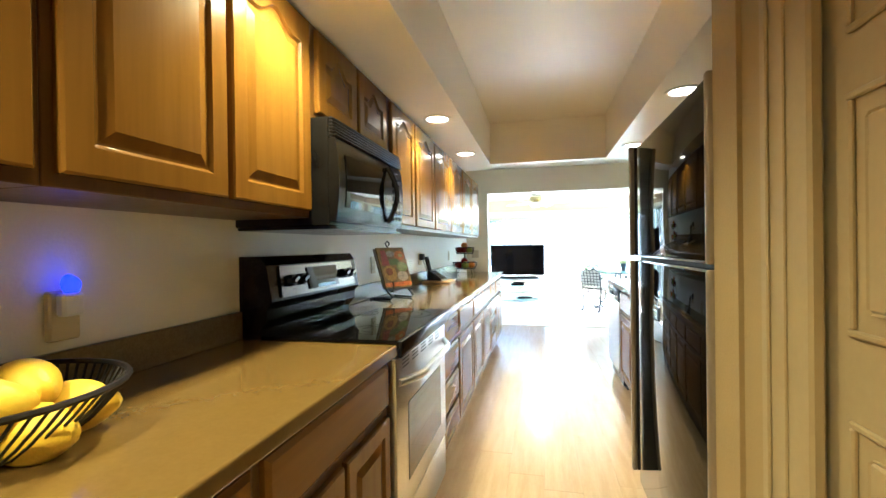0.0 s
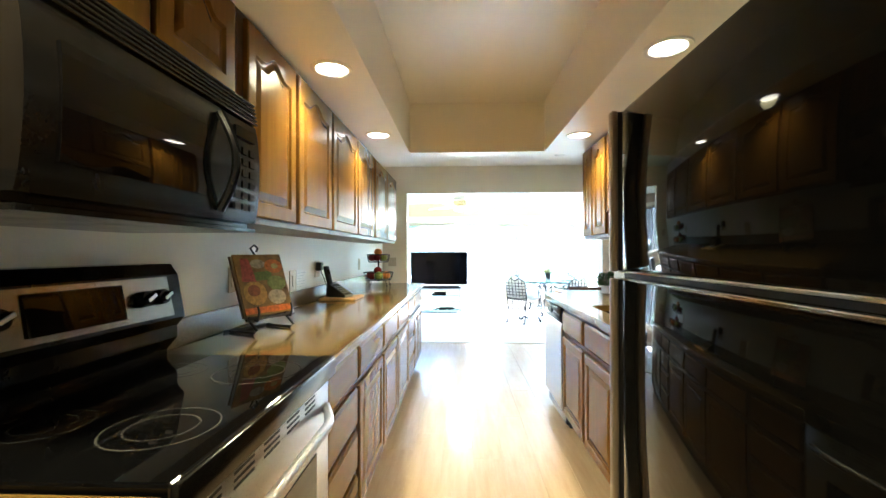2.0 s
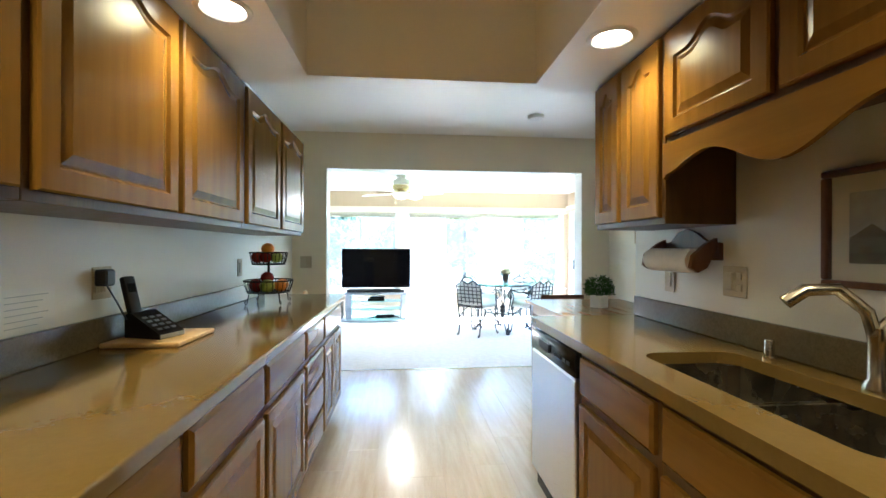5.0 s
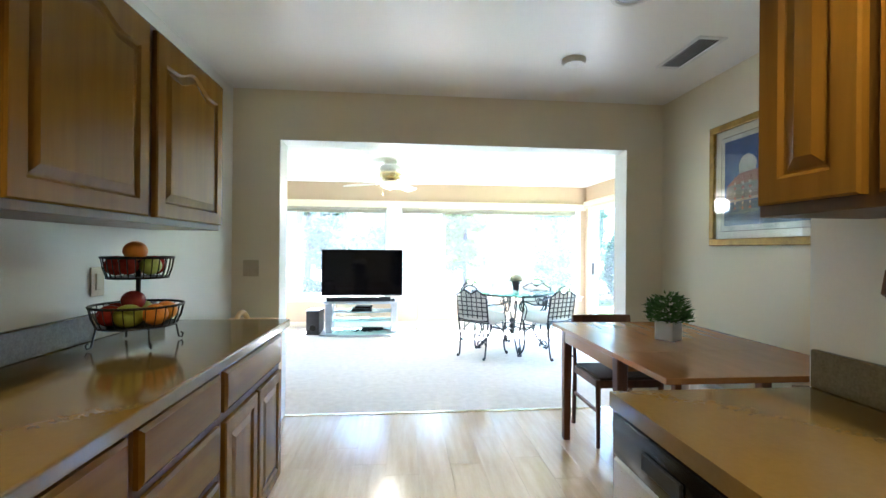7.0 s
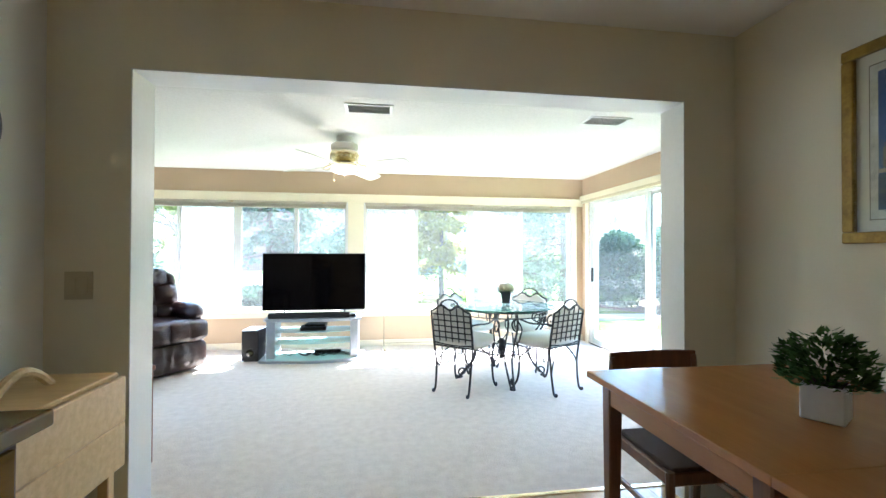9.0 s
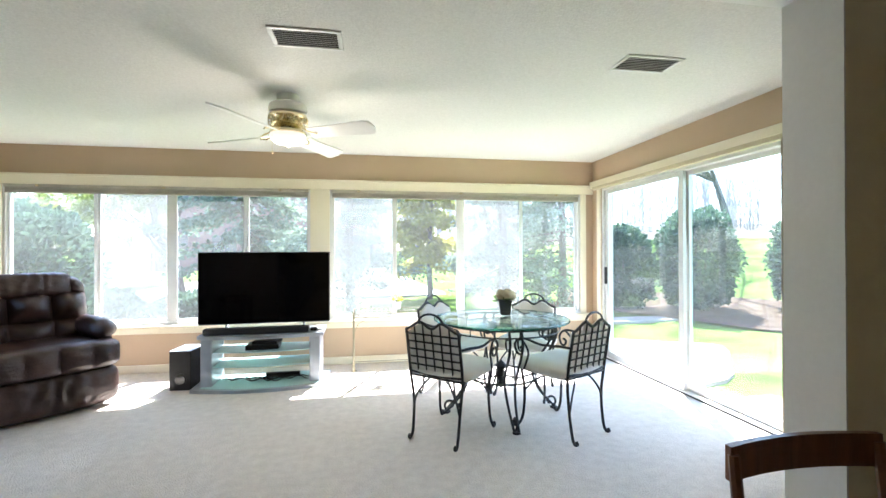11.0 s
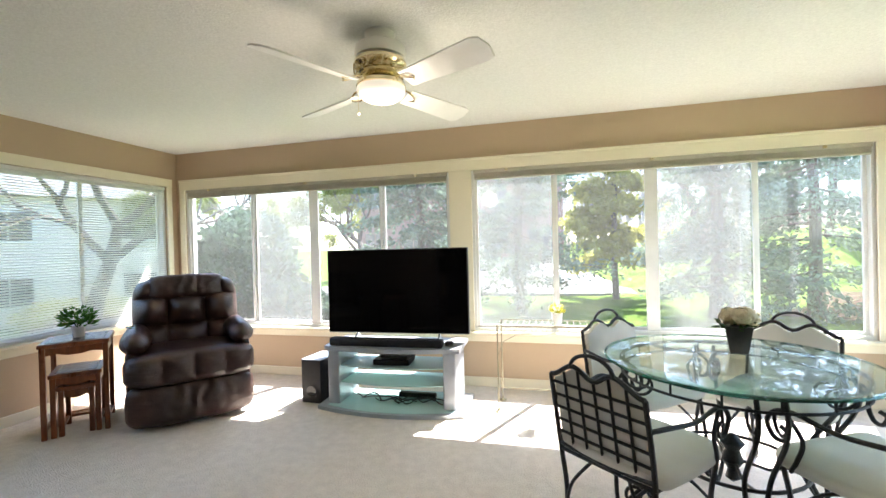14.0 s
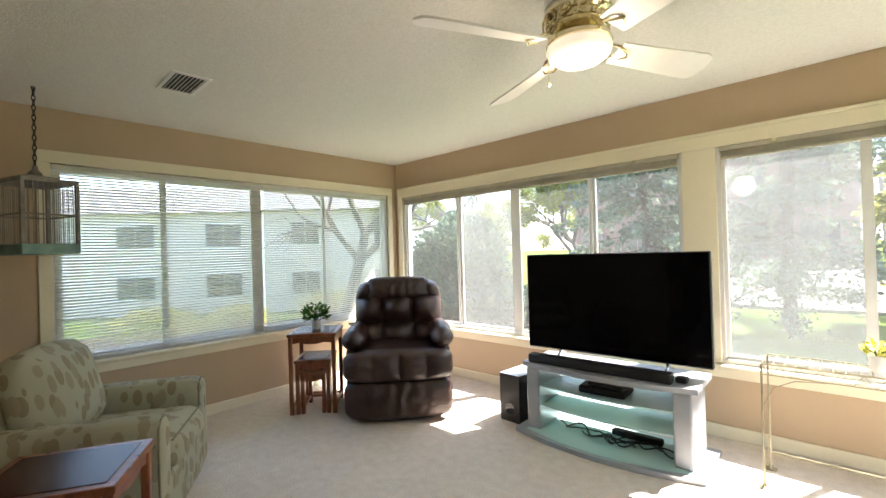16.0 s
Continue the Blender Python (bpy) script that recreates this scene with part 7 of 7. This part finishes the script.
# Bark paled to grey: the haze of distance is put into its colour.
BARK_FAR = varied("hazed_far_bark", (0.26, 0.245, 0.235), (0.38, 0.36, 0.345), 2, rough=0.95, bump=0.0, spec=0.0)
NEEDLE = leaf_mat("spruce_needles", (0.10, 0.145, 0.105), (0.22, 0.285, 0.205), 2.0)
OLIVE = leaf_mat("olive_juniper_needles", (0.27, 0.265, 0.06), (0.47, 0.45, 0.14), 2.0)
HEDGE = leaf_mat("evergreen_shrub_leaves", (0.032, 0.058, 0.040), (0.085, 0.135, 0.085), 2.0)
SPRING = leaf_mat("spring_leaves", (0.16, 0.20, 0.045), (0.30, 0.33, 0.10), 2.0)
SIDING = varied("white_siding", (0.80, 0.74, 0.66), (0.85, 0.79, 0.71), 2, (1, 1, 6), rough=0.7, bump=0.1)
BRICK = varied("pale_brick", (0.20, 0.125, 0.105), (0.28, 0.185, 0.16), 5, rough=0.85, bump=0.3, bump_scale=40)
ROOF = varied("grey_shingles", (0.13, 0.13, 0.135), (0.20, 0.20, 0.205), 6, rough=0.9, bump=0.4, bump_scale=30)
PANE = mat_new("dark_window_pane", (0.05, 0.06, 0.07), 0.08)
GZ = -0.20


def bank_z(x, y):
    """Height of the lawn: a bank to the east, a hollow to the west."""
    rise = 0.35 / (1 + math.exp(-(x * 0.75 + (y - 9) * 0.65 - 9.5) * 0.9)) if x > 2 else 0.0
    q = max(0.0, min(1.0, ((x - 0.8) * 0.703 + (y - 5.86) * 0.711 - 12.2) / 7.0))
    side = max(0.0, min(1.0, (x - 6.0 - 0.12 * (y - 10)) / 4.0))
    rise = rise * max(0.0, min(1.0, (x - 2) / 3)) + 1.6 * q * q * (3 - 2 * q) * side * side * (3 - 2 * side)
    fall = max(0.0, min(1.0, (-7.5 - x) / 9))
    return GZ + rise - 1.45 * fall * fall * (3 - 2 * fall)


bm = bmesh.new()
n = 60
R0, R1 = 60, 900
V = {}
for i in range(n + 1):
    for j in range(n + 1):
        x, y = -R0 + 2 * R0 * i / n, -R0 + 10 + 2 * R0 * j / n
        d = math.hypot(x - 0.5, y - 6)
        z = bank_z(x, y) + 0.05 * noise.noise((x * 0.2, y * 0.2, 0)) * (1 if d > 7 else max(0, (d - 4) / 3))
        V[i, j] = bm.verts.new((x, y, z if not (-4 < x < 4 and -3 < y < 11) else GZ - 0.02))
for i in range(n):
    for j in range(n):
        bm.faces.new((V[i, j], V[i + 1, j], V[i + 1, j + 1], V[i, j + 1]))
ring = [V[i, 0] for i in range(n)] + [V[n, j] for j in range(n)] + [V[n - i, n] for i in range(n)] + [V[0, n - j] for j in range(n)]
far = []
for v in ring:
    dv = Vector((v.co.x, v.co.y - 10, 0)).normalized() * R1
    far.append(bm.verts.new((dv.x, dv.y, v.co.z)))
for i in range(len(ring)):
    j = (i + 1) % len(ring)
    bm.faces.new((ring[i], ring[j], far[j], far[i]))
setting("ground", bm, GRASS, "sunlit spring lawn sloping up to a bank", "lawn")


def patch(name, pts, lift, material, label, category):
    """A low sheet lying on the lawn."""
    b = bmesh.new()
    prism(b, pts, GZ - 0.03, GZ + lift, "z")
    return setting(name, b, material, label, category)


patch("pavement", [(3.5, 7.4), (4.5, 7.4), (4.5, 8.9), (3.5, 8.9)], 0.05, CHIPS, "pale wood-chip strip outside the sliding door", "path")
patch("road", [(-7.5, 18.6), (5.2, 18.9), (6.6, 22.5), (8.0, 30), (8.0, 46), (-7.5, 46)], 0.08, CONCRETE, "sun-bleached concrete driveway", "road")
patch("pavement_path", [(-3, 12.9), (8, 12.9), (8, 13.4), (-3, 13.4)], 0.10, CONCRETE, "pale concrete path along the house", "path")
patch("ground_bed", [(-9, 12.2), (-4.5, 12.0), (-3.6, 14.6), (-6, 16), (-10, 15)], 0.07, MULCH, "bark mulch bed with shrubs", "mulch bed")


b = bmesh.new()
grid = {}
for i in range(15):
    for j in range(9):
        u, w = i / 14, j / 8
        x = 4.4 + 8.0 * u + 2.3 * w + 0.3 * math.sin(w * 5 + u * 9)
        y = 15.2 - 9.0 * u + 2.2 * w + 0.35 * math.sin(u * 14)
        grid[i, j] = b.verts.new((x, y, bank_z(x, y) + 0.07))
for i in range(14):
    for j in range(8):
        b.faces.new((grid[i, j], grid[i + 1, j], grid[i + 1, j + 1], grid[i, j + 1]))
setting("ground_mulch", b, MULCH, "brown bark mulch bed along the planted bank", "mulch bed")


def tuft(b, p, d, size, rng):
    s = d.cross(Vector((rng.uniform(-1, 1), rng.uniform(-1, 1), rng.uniform(-1, 1)))).normalized() * size * 0.35
    q = p + d * size
    b.faces.new([b.verts.new(p - s * 0.4), b.verts.new(p + d * size * 0.5 + s), b.verts.new(q), b.verts.new(p + d * size * 0.5 - s)])


def conifer(x, y, h, r, material, label, seed, bare=0.12, leaves=5200, z=None, size=0.16):
    """Tapered trunk, drooping limbs in tiers, each with many small sprays."""
    rng = random.Random(seed)
    t = thing("conifer_tree", label, "tree", pose(x, y, bank_z(x, y) if z is None else z, 0, 0, rng.random() * 360), group="conifers outside")
    part("trunk", tube(bmesh.new(), [(0.05 * h * 0.1 * math.sin(i), 0.03 * math.cos(i * 2), -0.1 + (h + 0.1) * i / 8) for i in range(9)], 0.014 * h, 8, taper=0.15), BARK, t, shade=True)
    limbs, crown = bmesh.new(), bmesh.new()
    k = int(h * 13)
    for i in range(k):
        u = bare + (1 - bare) * (i + rng.random()) / k
        a = rng.random() * 2 * math.pi
        ln = r * (1.08 - u) ** 0.75 * rng.uniform(0.55, 1.12)
        base = Vector((0, 0, u * h))
        tip = Vector((ln * math.cos(a), ln * math.sin(a), u * h - ln * rng.uniform(0.05, 0.4)))
        tube(limbs, [base, (base + tip) / 2 + Vector((0, 0, 0.06 * ln)), tip], 0.018 * (1.2 - u) + 0.004, 4, taper=0.3)
        for j in range(leaves // k):
            f = rng.random() ** 0.6
            p = base.lerp(tip, f) + Vector((rng.gauss(0, 1), rng.gauss(0, 1), rng.gauss(0, 0.6))) * 0.11 * (0.5 + ln * 0.4)
            d = (tip - base).normalized() + Vector((rng.gauss(0, 0.6), rng.gauss(0, 0.6), rng.gauss(-0.15, 0.5)))
            tuft(crown, p, d.normalized(), size * rng.uniform(0.6, 1.4), rng)
    part("limbs", limbs, BARK, t)
    part("crown", crown, material, t)
    return t


def shrub(x, y, h, r, label, seed, n=3600, material=HEDGE, size=0.10):
    rng = random.Random(seed)
    t = thing("evergreen_shrub", label, "shrub", pose(x, y, bank_z(x, y) - 0.05), group="shrubs outside")
    stems, crown = bmesh.new(), bmesh.new()
    for i in range(10):
        a = rng.random() * 6.28
        tube(stems, [(0, 0, 0), (0.3 * r * math.cos(a), 0.3 * r * math.sin(a), 0.4 * h), (0.6 * r * math.cos(a), 0.6 * r * math.sin(a), 0.75 * h)], 0.02, 5, taper=0.4)
    for i in range(n):
        d = Vector((rng.gauss(0, 1), rng.gauss(0, 1), rng.gauss(0, 1))).normalized()
        lump = 1 + 0.22 * noise.noise(d * 2.2 + Vector((seed, 0, 0))) + 0.12 * noise.noise(d * 6 + Vector((0, seed, 0)))
        q = rng.uniform(0.72, 1.05) * lump
        p = Vector((d.x * r * q, d.y * r * q, h * (0.52 + 0.48 * d.z * q)))
        if p.z < 0.05:
            continue
        dd = (d + Vector((rng.gauss(0, 0.5), rng.gauss(0, 0.5), rng.gauss(0.2, 0.5)))).normalized()
        tuft(crown, p, dd, size * rng.uniform(0.6, 1.4), rng)
    part("stems", stems, BARK, t)
    part("crown", crown, material, t)
    return t


def broadleaf(x, y, h, label, seed, material=None, n=2600, r=2.2, thick=0.02, z=None, fork=0.34):
    """Forking trunk and limbs; leaves only where a material is given."""
    rng = random.Random(seed)
    t = thing("leafy_tree" if material else "bare_tree", label, "tree", pose(x, y, bank_z(x, y) if z is None else z), group="broadleaf trees outside")
    wood, tips = bmesh.new(), []

    def grow(p, d, ln, rad, lvl):
        pts, q = [p], p
        for i in range(3):
            d2 = (d + Vector((rng.gauss(0, 0.14), rng.gauss(0, 0.14), rng.gauss(0.04, 0.1)))).normalized()
            q = q + d2 * ln / 3
            pts.append(q)
            d = d2
        tube(wood, pts, rad, 7 if lvl < 2 else 4, taper=0.62)
        if lvl >= 4:
            tips.append((pts[1], q))
            return
        for i in range(3 if lvl else 4):
            a = rng.random() * 6.28
            o_ = d.orthogonal().normalized()
            side = (Matrix.Rotation(a, 3, d) @ o_)
            grow(pts[rng.choice((2, 3, 3))], (d * rng.uniform(0.7, 1.1) + side * rng.uniform(0.5, 0.95)).normalized(), ln * rng.uniform(0.62, 0.82), rad * 0.56, lvl + 1)

    grow(Vector((0, 0, -0.1)), Vector((0, 0, 1)), h * fork, h * thick, 0)
    part("trunk", wood, BARK, t, shade=True)
    if material:
        crown = bmesh.new()
        for i in range(n):
            a_, b_ = rng.choice(tips)
            p = a_.lerp(b_, rng.random() * 1.2) + Vector((rng.gauss(0, 0.12), rng.gauss(0, 0.12), rng.gauss(0, 0.12)))
            tuft(crown, p, Vector((rng.gauss(0, 1), rng.gauss(0, 1), rng.gauss(0, 1))).normalized(), rng.uniform(0.05, 0.11), rng)
        part("crown", crown, material, t)
    return t


conifer(2.35, 18.0, 6.4, 1.5, OLIVE, "olive-yellow juniper tree with a bent trunk", 11, 0.16, 30000, size=0.13)
conifer(0.1, 16.2, 8.0, 2.1, NEEDLE, "tall hazy grey-green spruce beside the driveway", 12, 0.07, 24000, size=0.085)
conifer(-3.6, 20.5, 10.0, 2.8, NEEDLE, "large dark spruce behind the driveway", 13, 0.12, 26000, size=0.15)
conifer(3.7, 15.2, 8.5, 1.5, NEEDLE, "narrow blue-grey spruce near the corner", 14, 0.06, 22000, size=0.09)
conifer(5.4, 15.6, 8.0, 1.6, NEEDLE, "narrow green spruce near the corner", 15, 0.05, 22000, size=0.09)
for i, (sx, sy, sh, sr) in enumerate(((6.4, 14.4, 1.95, 0.58), (7.7, 13.7, 2.3, 0.74), (9.6, 12.6, 2.0, 0.80), (12.2, 10.6, 2.0, 0.85), (13.4, 8.0, 2.0, 0.85))):
    shrub(sx, sy, sh, sr, "clipped dark evergreen shrub on the mulch bank", 30 + i, 11000, HEDGE, 0.09)
for i, (sx, sy, sh, sr, mt) in enumerate(((-5.3, 13.9, 2.3, 1.0, HEDGE), (-6.9, 15.4, 1.9, 1.0, HEDGE), (-4.3, 13.9, 0.8, 0.7, HEDGE), (-6.4, 16.4, 0.9, 0.8, SPRING), (-8.4, 17.5, 1.6, 1.1, HEDGE), (-2.6, 14.2, 0.7, 0.8, HEDGE))):
    shrub(sx, sy, sh, sr, "leafy green shrub in the mulch bed", 50 + i, 9000, mt, 0.10)
for i in range(6):
    shrub(-9.6 - 1.2 * (i % 2), 5.0 + i * 2.1, 0.75, 0.8, "low twiggy shrub on the lower lawn", 70 + i, 4200, OLIVE, 0.05)
broadleaf(-5.6, 20.8, 7.0, "tree in fresh yellow-green leaf", 81, SPRING, 26000, fork=0.27)
broadleaf(-10.0, 19.5, 7.5, "tree in fresh yellow-green leaf", 88, SPRING, 22000, fork=0.27)
broadleaf(-8.4, 13.0, 9.5, "large bare branching tree by the corner", 82, None, thick=0.018, fork=0.24)
broadleaf(13.2, 18.5, 8.0, "bare spring tree on the far lawn", 83, None, thick=0.017, fork=0.3)
broadleaf(10.5, 25.0, 10.0, "bare spring tree on the far lawn", 84, None, thick=0.015)
broadleaf(20.5, 13.0, 10.0, "bare spring tree on the far lawn", 85, None, thick=0.015)
broadleaf(6.5, 26.0, 10.0, "bare spring tree beyond the driveway", 86, None)
broadleaf(-13.0, 23.0, 9.0, "bare tree beside the white house", 87, None)


b = bmesh.new()
lit = {}
for i in range(40):
    for j in range(7):
        a, d = radians(12 + 95 * i / 39), 29 + 8 * j
        x, y = d * math.sin(a), 6 + d * math.cos(a)
        lit[i, j] = b.verts.new((x, y, bank_z(x, y) + 0.06 + 0.55 * j + 0.3 * noise.noise((x * 0.15, y * 0.15, 1))))
for i in range(39):
    for j in range(6):
        b.faces.new((lit[i, j], lit[i + 1, j], lit[i + 1, j + 1], lit[i, j + 1]))
setting("ground_litter", b, varied("leaf_litter", (0.10, 0.082, 0.066), (0.19, 0.16, 0.135), 1.2, rough=0.95, bump=0.5, bump_scale=12, world_space=True, spec=0.0), "brown leaf litter rising under the far woodland", "woodland floor")


def far_wood():
    """A belt of many thin bare trunks on the horizon."""
    rng = random.Random(3)
    b = bmesh.new()
    for i in range(1300):
        a = radians(rng.uniform(-5, 100))
        d = rng.uniform(40, 75)
        x, y, h = d * math.sin(a), 6 + d * math.cos(a), rng.uniform(7, 16)
        tube(b, [(x, y, 0.3), (x + rng.uniform(-0.4, 0.4), y, h * 0.5), (x + rng.uniform(-1, 1), y, h)], 0.05, 5, taper=0.2)
        for k in range(20):
            z0 = h * rng.uniform(0.3, 0.95)
            tube(b, [(x, y, z0), (x + rng.uniform(-2, 2), y + rng.uniform(-1, 1), z0 + rng.uniform(0.8, 2.4))], 0.02, 4, taper=0.3)
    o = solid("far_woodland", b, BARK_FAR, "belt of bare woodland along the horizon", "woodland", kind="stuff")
    return o


far_wood()


def house(name, label, m, w, d, h, wall, rows, cols, roof_h, win=(1.5, 1.3), first=1.0, frame_mat=WHITE_TRIM):
    """A block with storeys of windows on its front (-y side, local) and a pitched roof."""
    t = thing(name, label, "building", m)
    part("wall", boxm(0, w, 0, d, 0, h), wall, t)
    b = prism(bmesh.new(), [(-0.5, h), (d + 0.5, h), (d / 2, h + roof_h)], -0.5, w + 0.5, "x")
    part("roof", b, ROOF, t)
    for r in range(rows):
        z = first + r * (h / rows)
        for c in range(cols):
            x = (c + 0.5) * w / cols - win[0] / 2
            f = boxm(x - 0.1, x + win[0] + 0.1, -0.06, 0.02, z - 0.1, z + win[1] + 0.1)
            wn = part("window", f, frame_mat, t)
            for q in (0, 1):
                part("pane", boxm(x + q * win[0] / 2 + 0.03, x + (q + 1) * win[0] / 2 - 0.03, -0.075, -0.055, z + 0.03, z + win[1] - 0.03), PANE, wn)
    nb = int(h / 0.22)
    b = bmesh.new()
    for i in range(nb):
        prism(b, [(-0.004, i * 0.22), (-0.028, i * 0.22), (-0.004, i * 0.22 + 0.21)], 0, w, "x")
    part("siding", b, wall, t)
    return t


house("apartment_building", "white clapboard two-storey apartment building with paired windows", pose(-34.3, 3.7, -1.66, 0, 0, 51), 18, 11, 5.5, SIDING, 2, 4, 2.2, (1.9, 1.25), 0.85)
house("apartment_wing", "white clapboard wing stepping out of the apartment building", pose(-34.3 + 18.01 * 0.629 + 0.62, 3.7 + 18.01 * 0.777 - 0.5, -1.66, 0, 0, 51), 9, 11, 5.5, SIDING, 2, 2, 2.2, (1.5, 1.25), 0.85)
house("brick_building", "pale reddish brick building beyond the driveway", pose(-15.5, 40, GZ), 17, 12, 10.5, BRICK, 3, 5, 0.6, (1.8, 1.5), 1.2, BRICK)
house("low_building", "low grey building beyond the far lawn", pose(24, 52, GZ, 0, 0, -30), 11, 9, 2.6, BRICK, 1, 3, 1.8, (1.6, 1.3), 1.0)
b = bmesh.new()
grid = {(i, j): b.verts.new((-20 + 1.0 * i + 0.3 * math.sin(j), 0 + 1.0 * j, bank_z(-20 + i + 0.3 * math.sin(j), j) + 0.10)) for i in range(15) for j in range(17)}
for i in range(14):
    for j in range(16):
        b.faces.new((grid[i, j], grid[i + 1, j], grid[i + 1, j + 1], grid[i, j + 1]))
setting("ground_slope", b, MULCH, "bare brown bark-covered slope below the side window", "mulch bed")
b = bmesh.new()
prism(b, [(4.1 + 1.5 * math.cos(a) * (1 + 0.2 * math.sin(3 * a)), 10.6 + 1.1 * math.sin(a) * (1 + 0.15 * math.cos(4 * a))) for a in (2 * math.pi * i / 28 for i in range(28))], GZ - 0.05, GZ + 0.045, "z")
setting("ground_chips", b, CHIPS, "pale wood chips scattered on the lawn by the patio door", "mulch bed")
# Unseen overhang, added to shorten the sun patch inside the patio door.
setting("sun_cut_eave", boxm(3.476, 3.72, 6.3, 10.9, 2.46, 2.60, bevel=0.01), WHITE_TRIM, "unseen white overhang added to cut the sun at the patio door", "eave")


# ---- floor planks ----
def planks():
    w, ln = 0.19, 1.21
    sizes = {}
    rng = random.Random(5)
    x = -1.018
    while x < 2.24:
        y = -1.71 - rng.random() * ln
        while y < 6.42:
            a, b = max(y, -1.71), min(y + ln, 6.425)
            x1 = min(x + w, 2.36)
            if b - a > 0.02 and not (x > 1.36 and a < 4.1 and b < 4.2):
                key = (round(x1 - x, 3), round(b - a, 3))
                if key not in sizes:
                    me = bpy.data.meshes.new("plank")
                    bm = boxm(0.0006, key[0] - 0.0006, 0.0006, key[1] - 0.0006, -0.002, 0.0, bevel=0.0006)
                    bm.to_mesh(me)
                    bm.free()
                    me.materials.append(PLANK)
                    sizes[key] = me
                ob = new("plank", sizes[key])
                ob.location = (x, a, 0)
                ob.parent = floor
            y += ln
        x += w


planks()
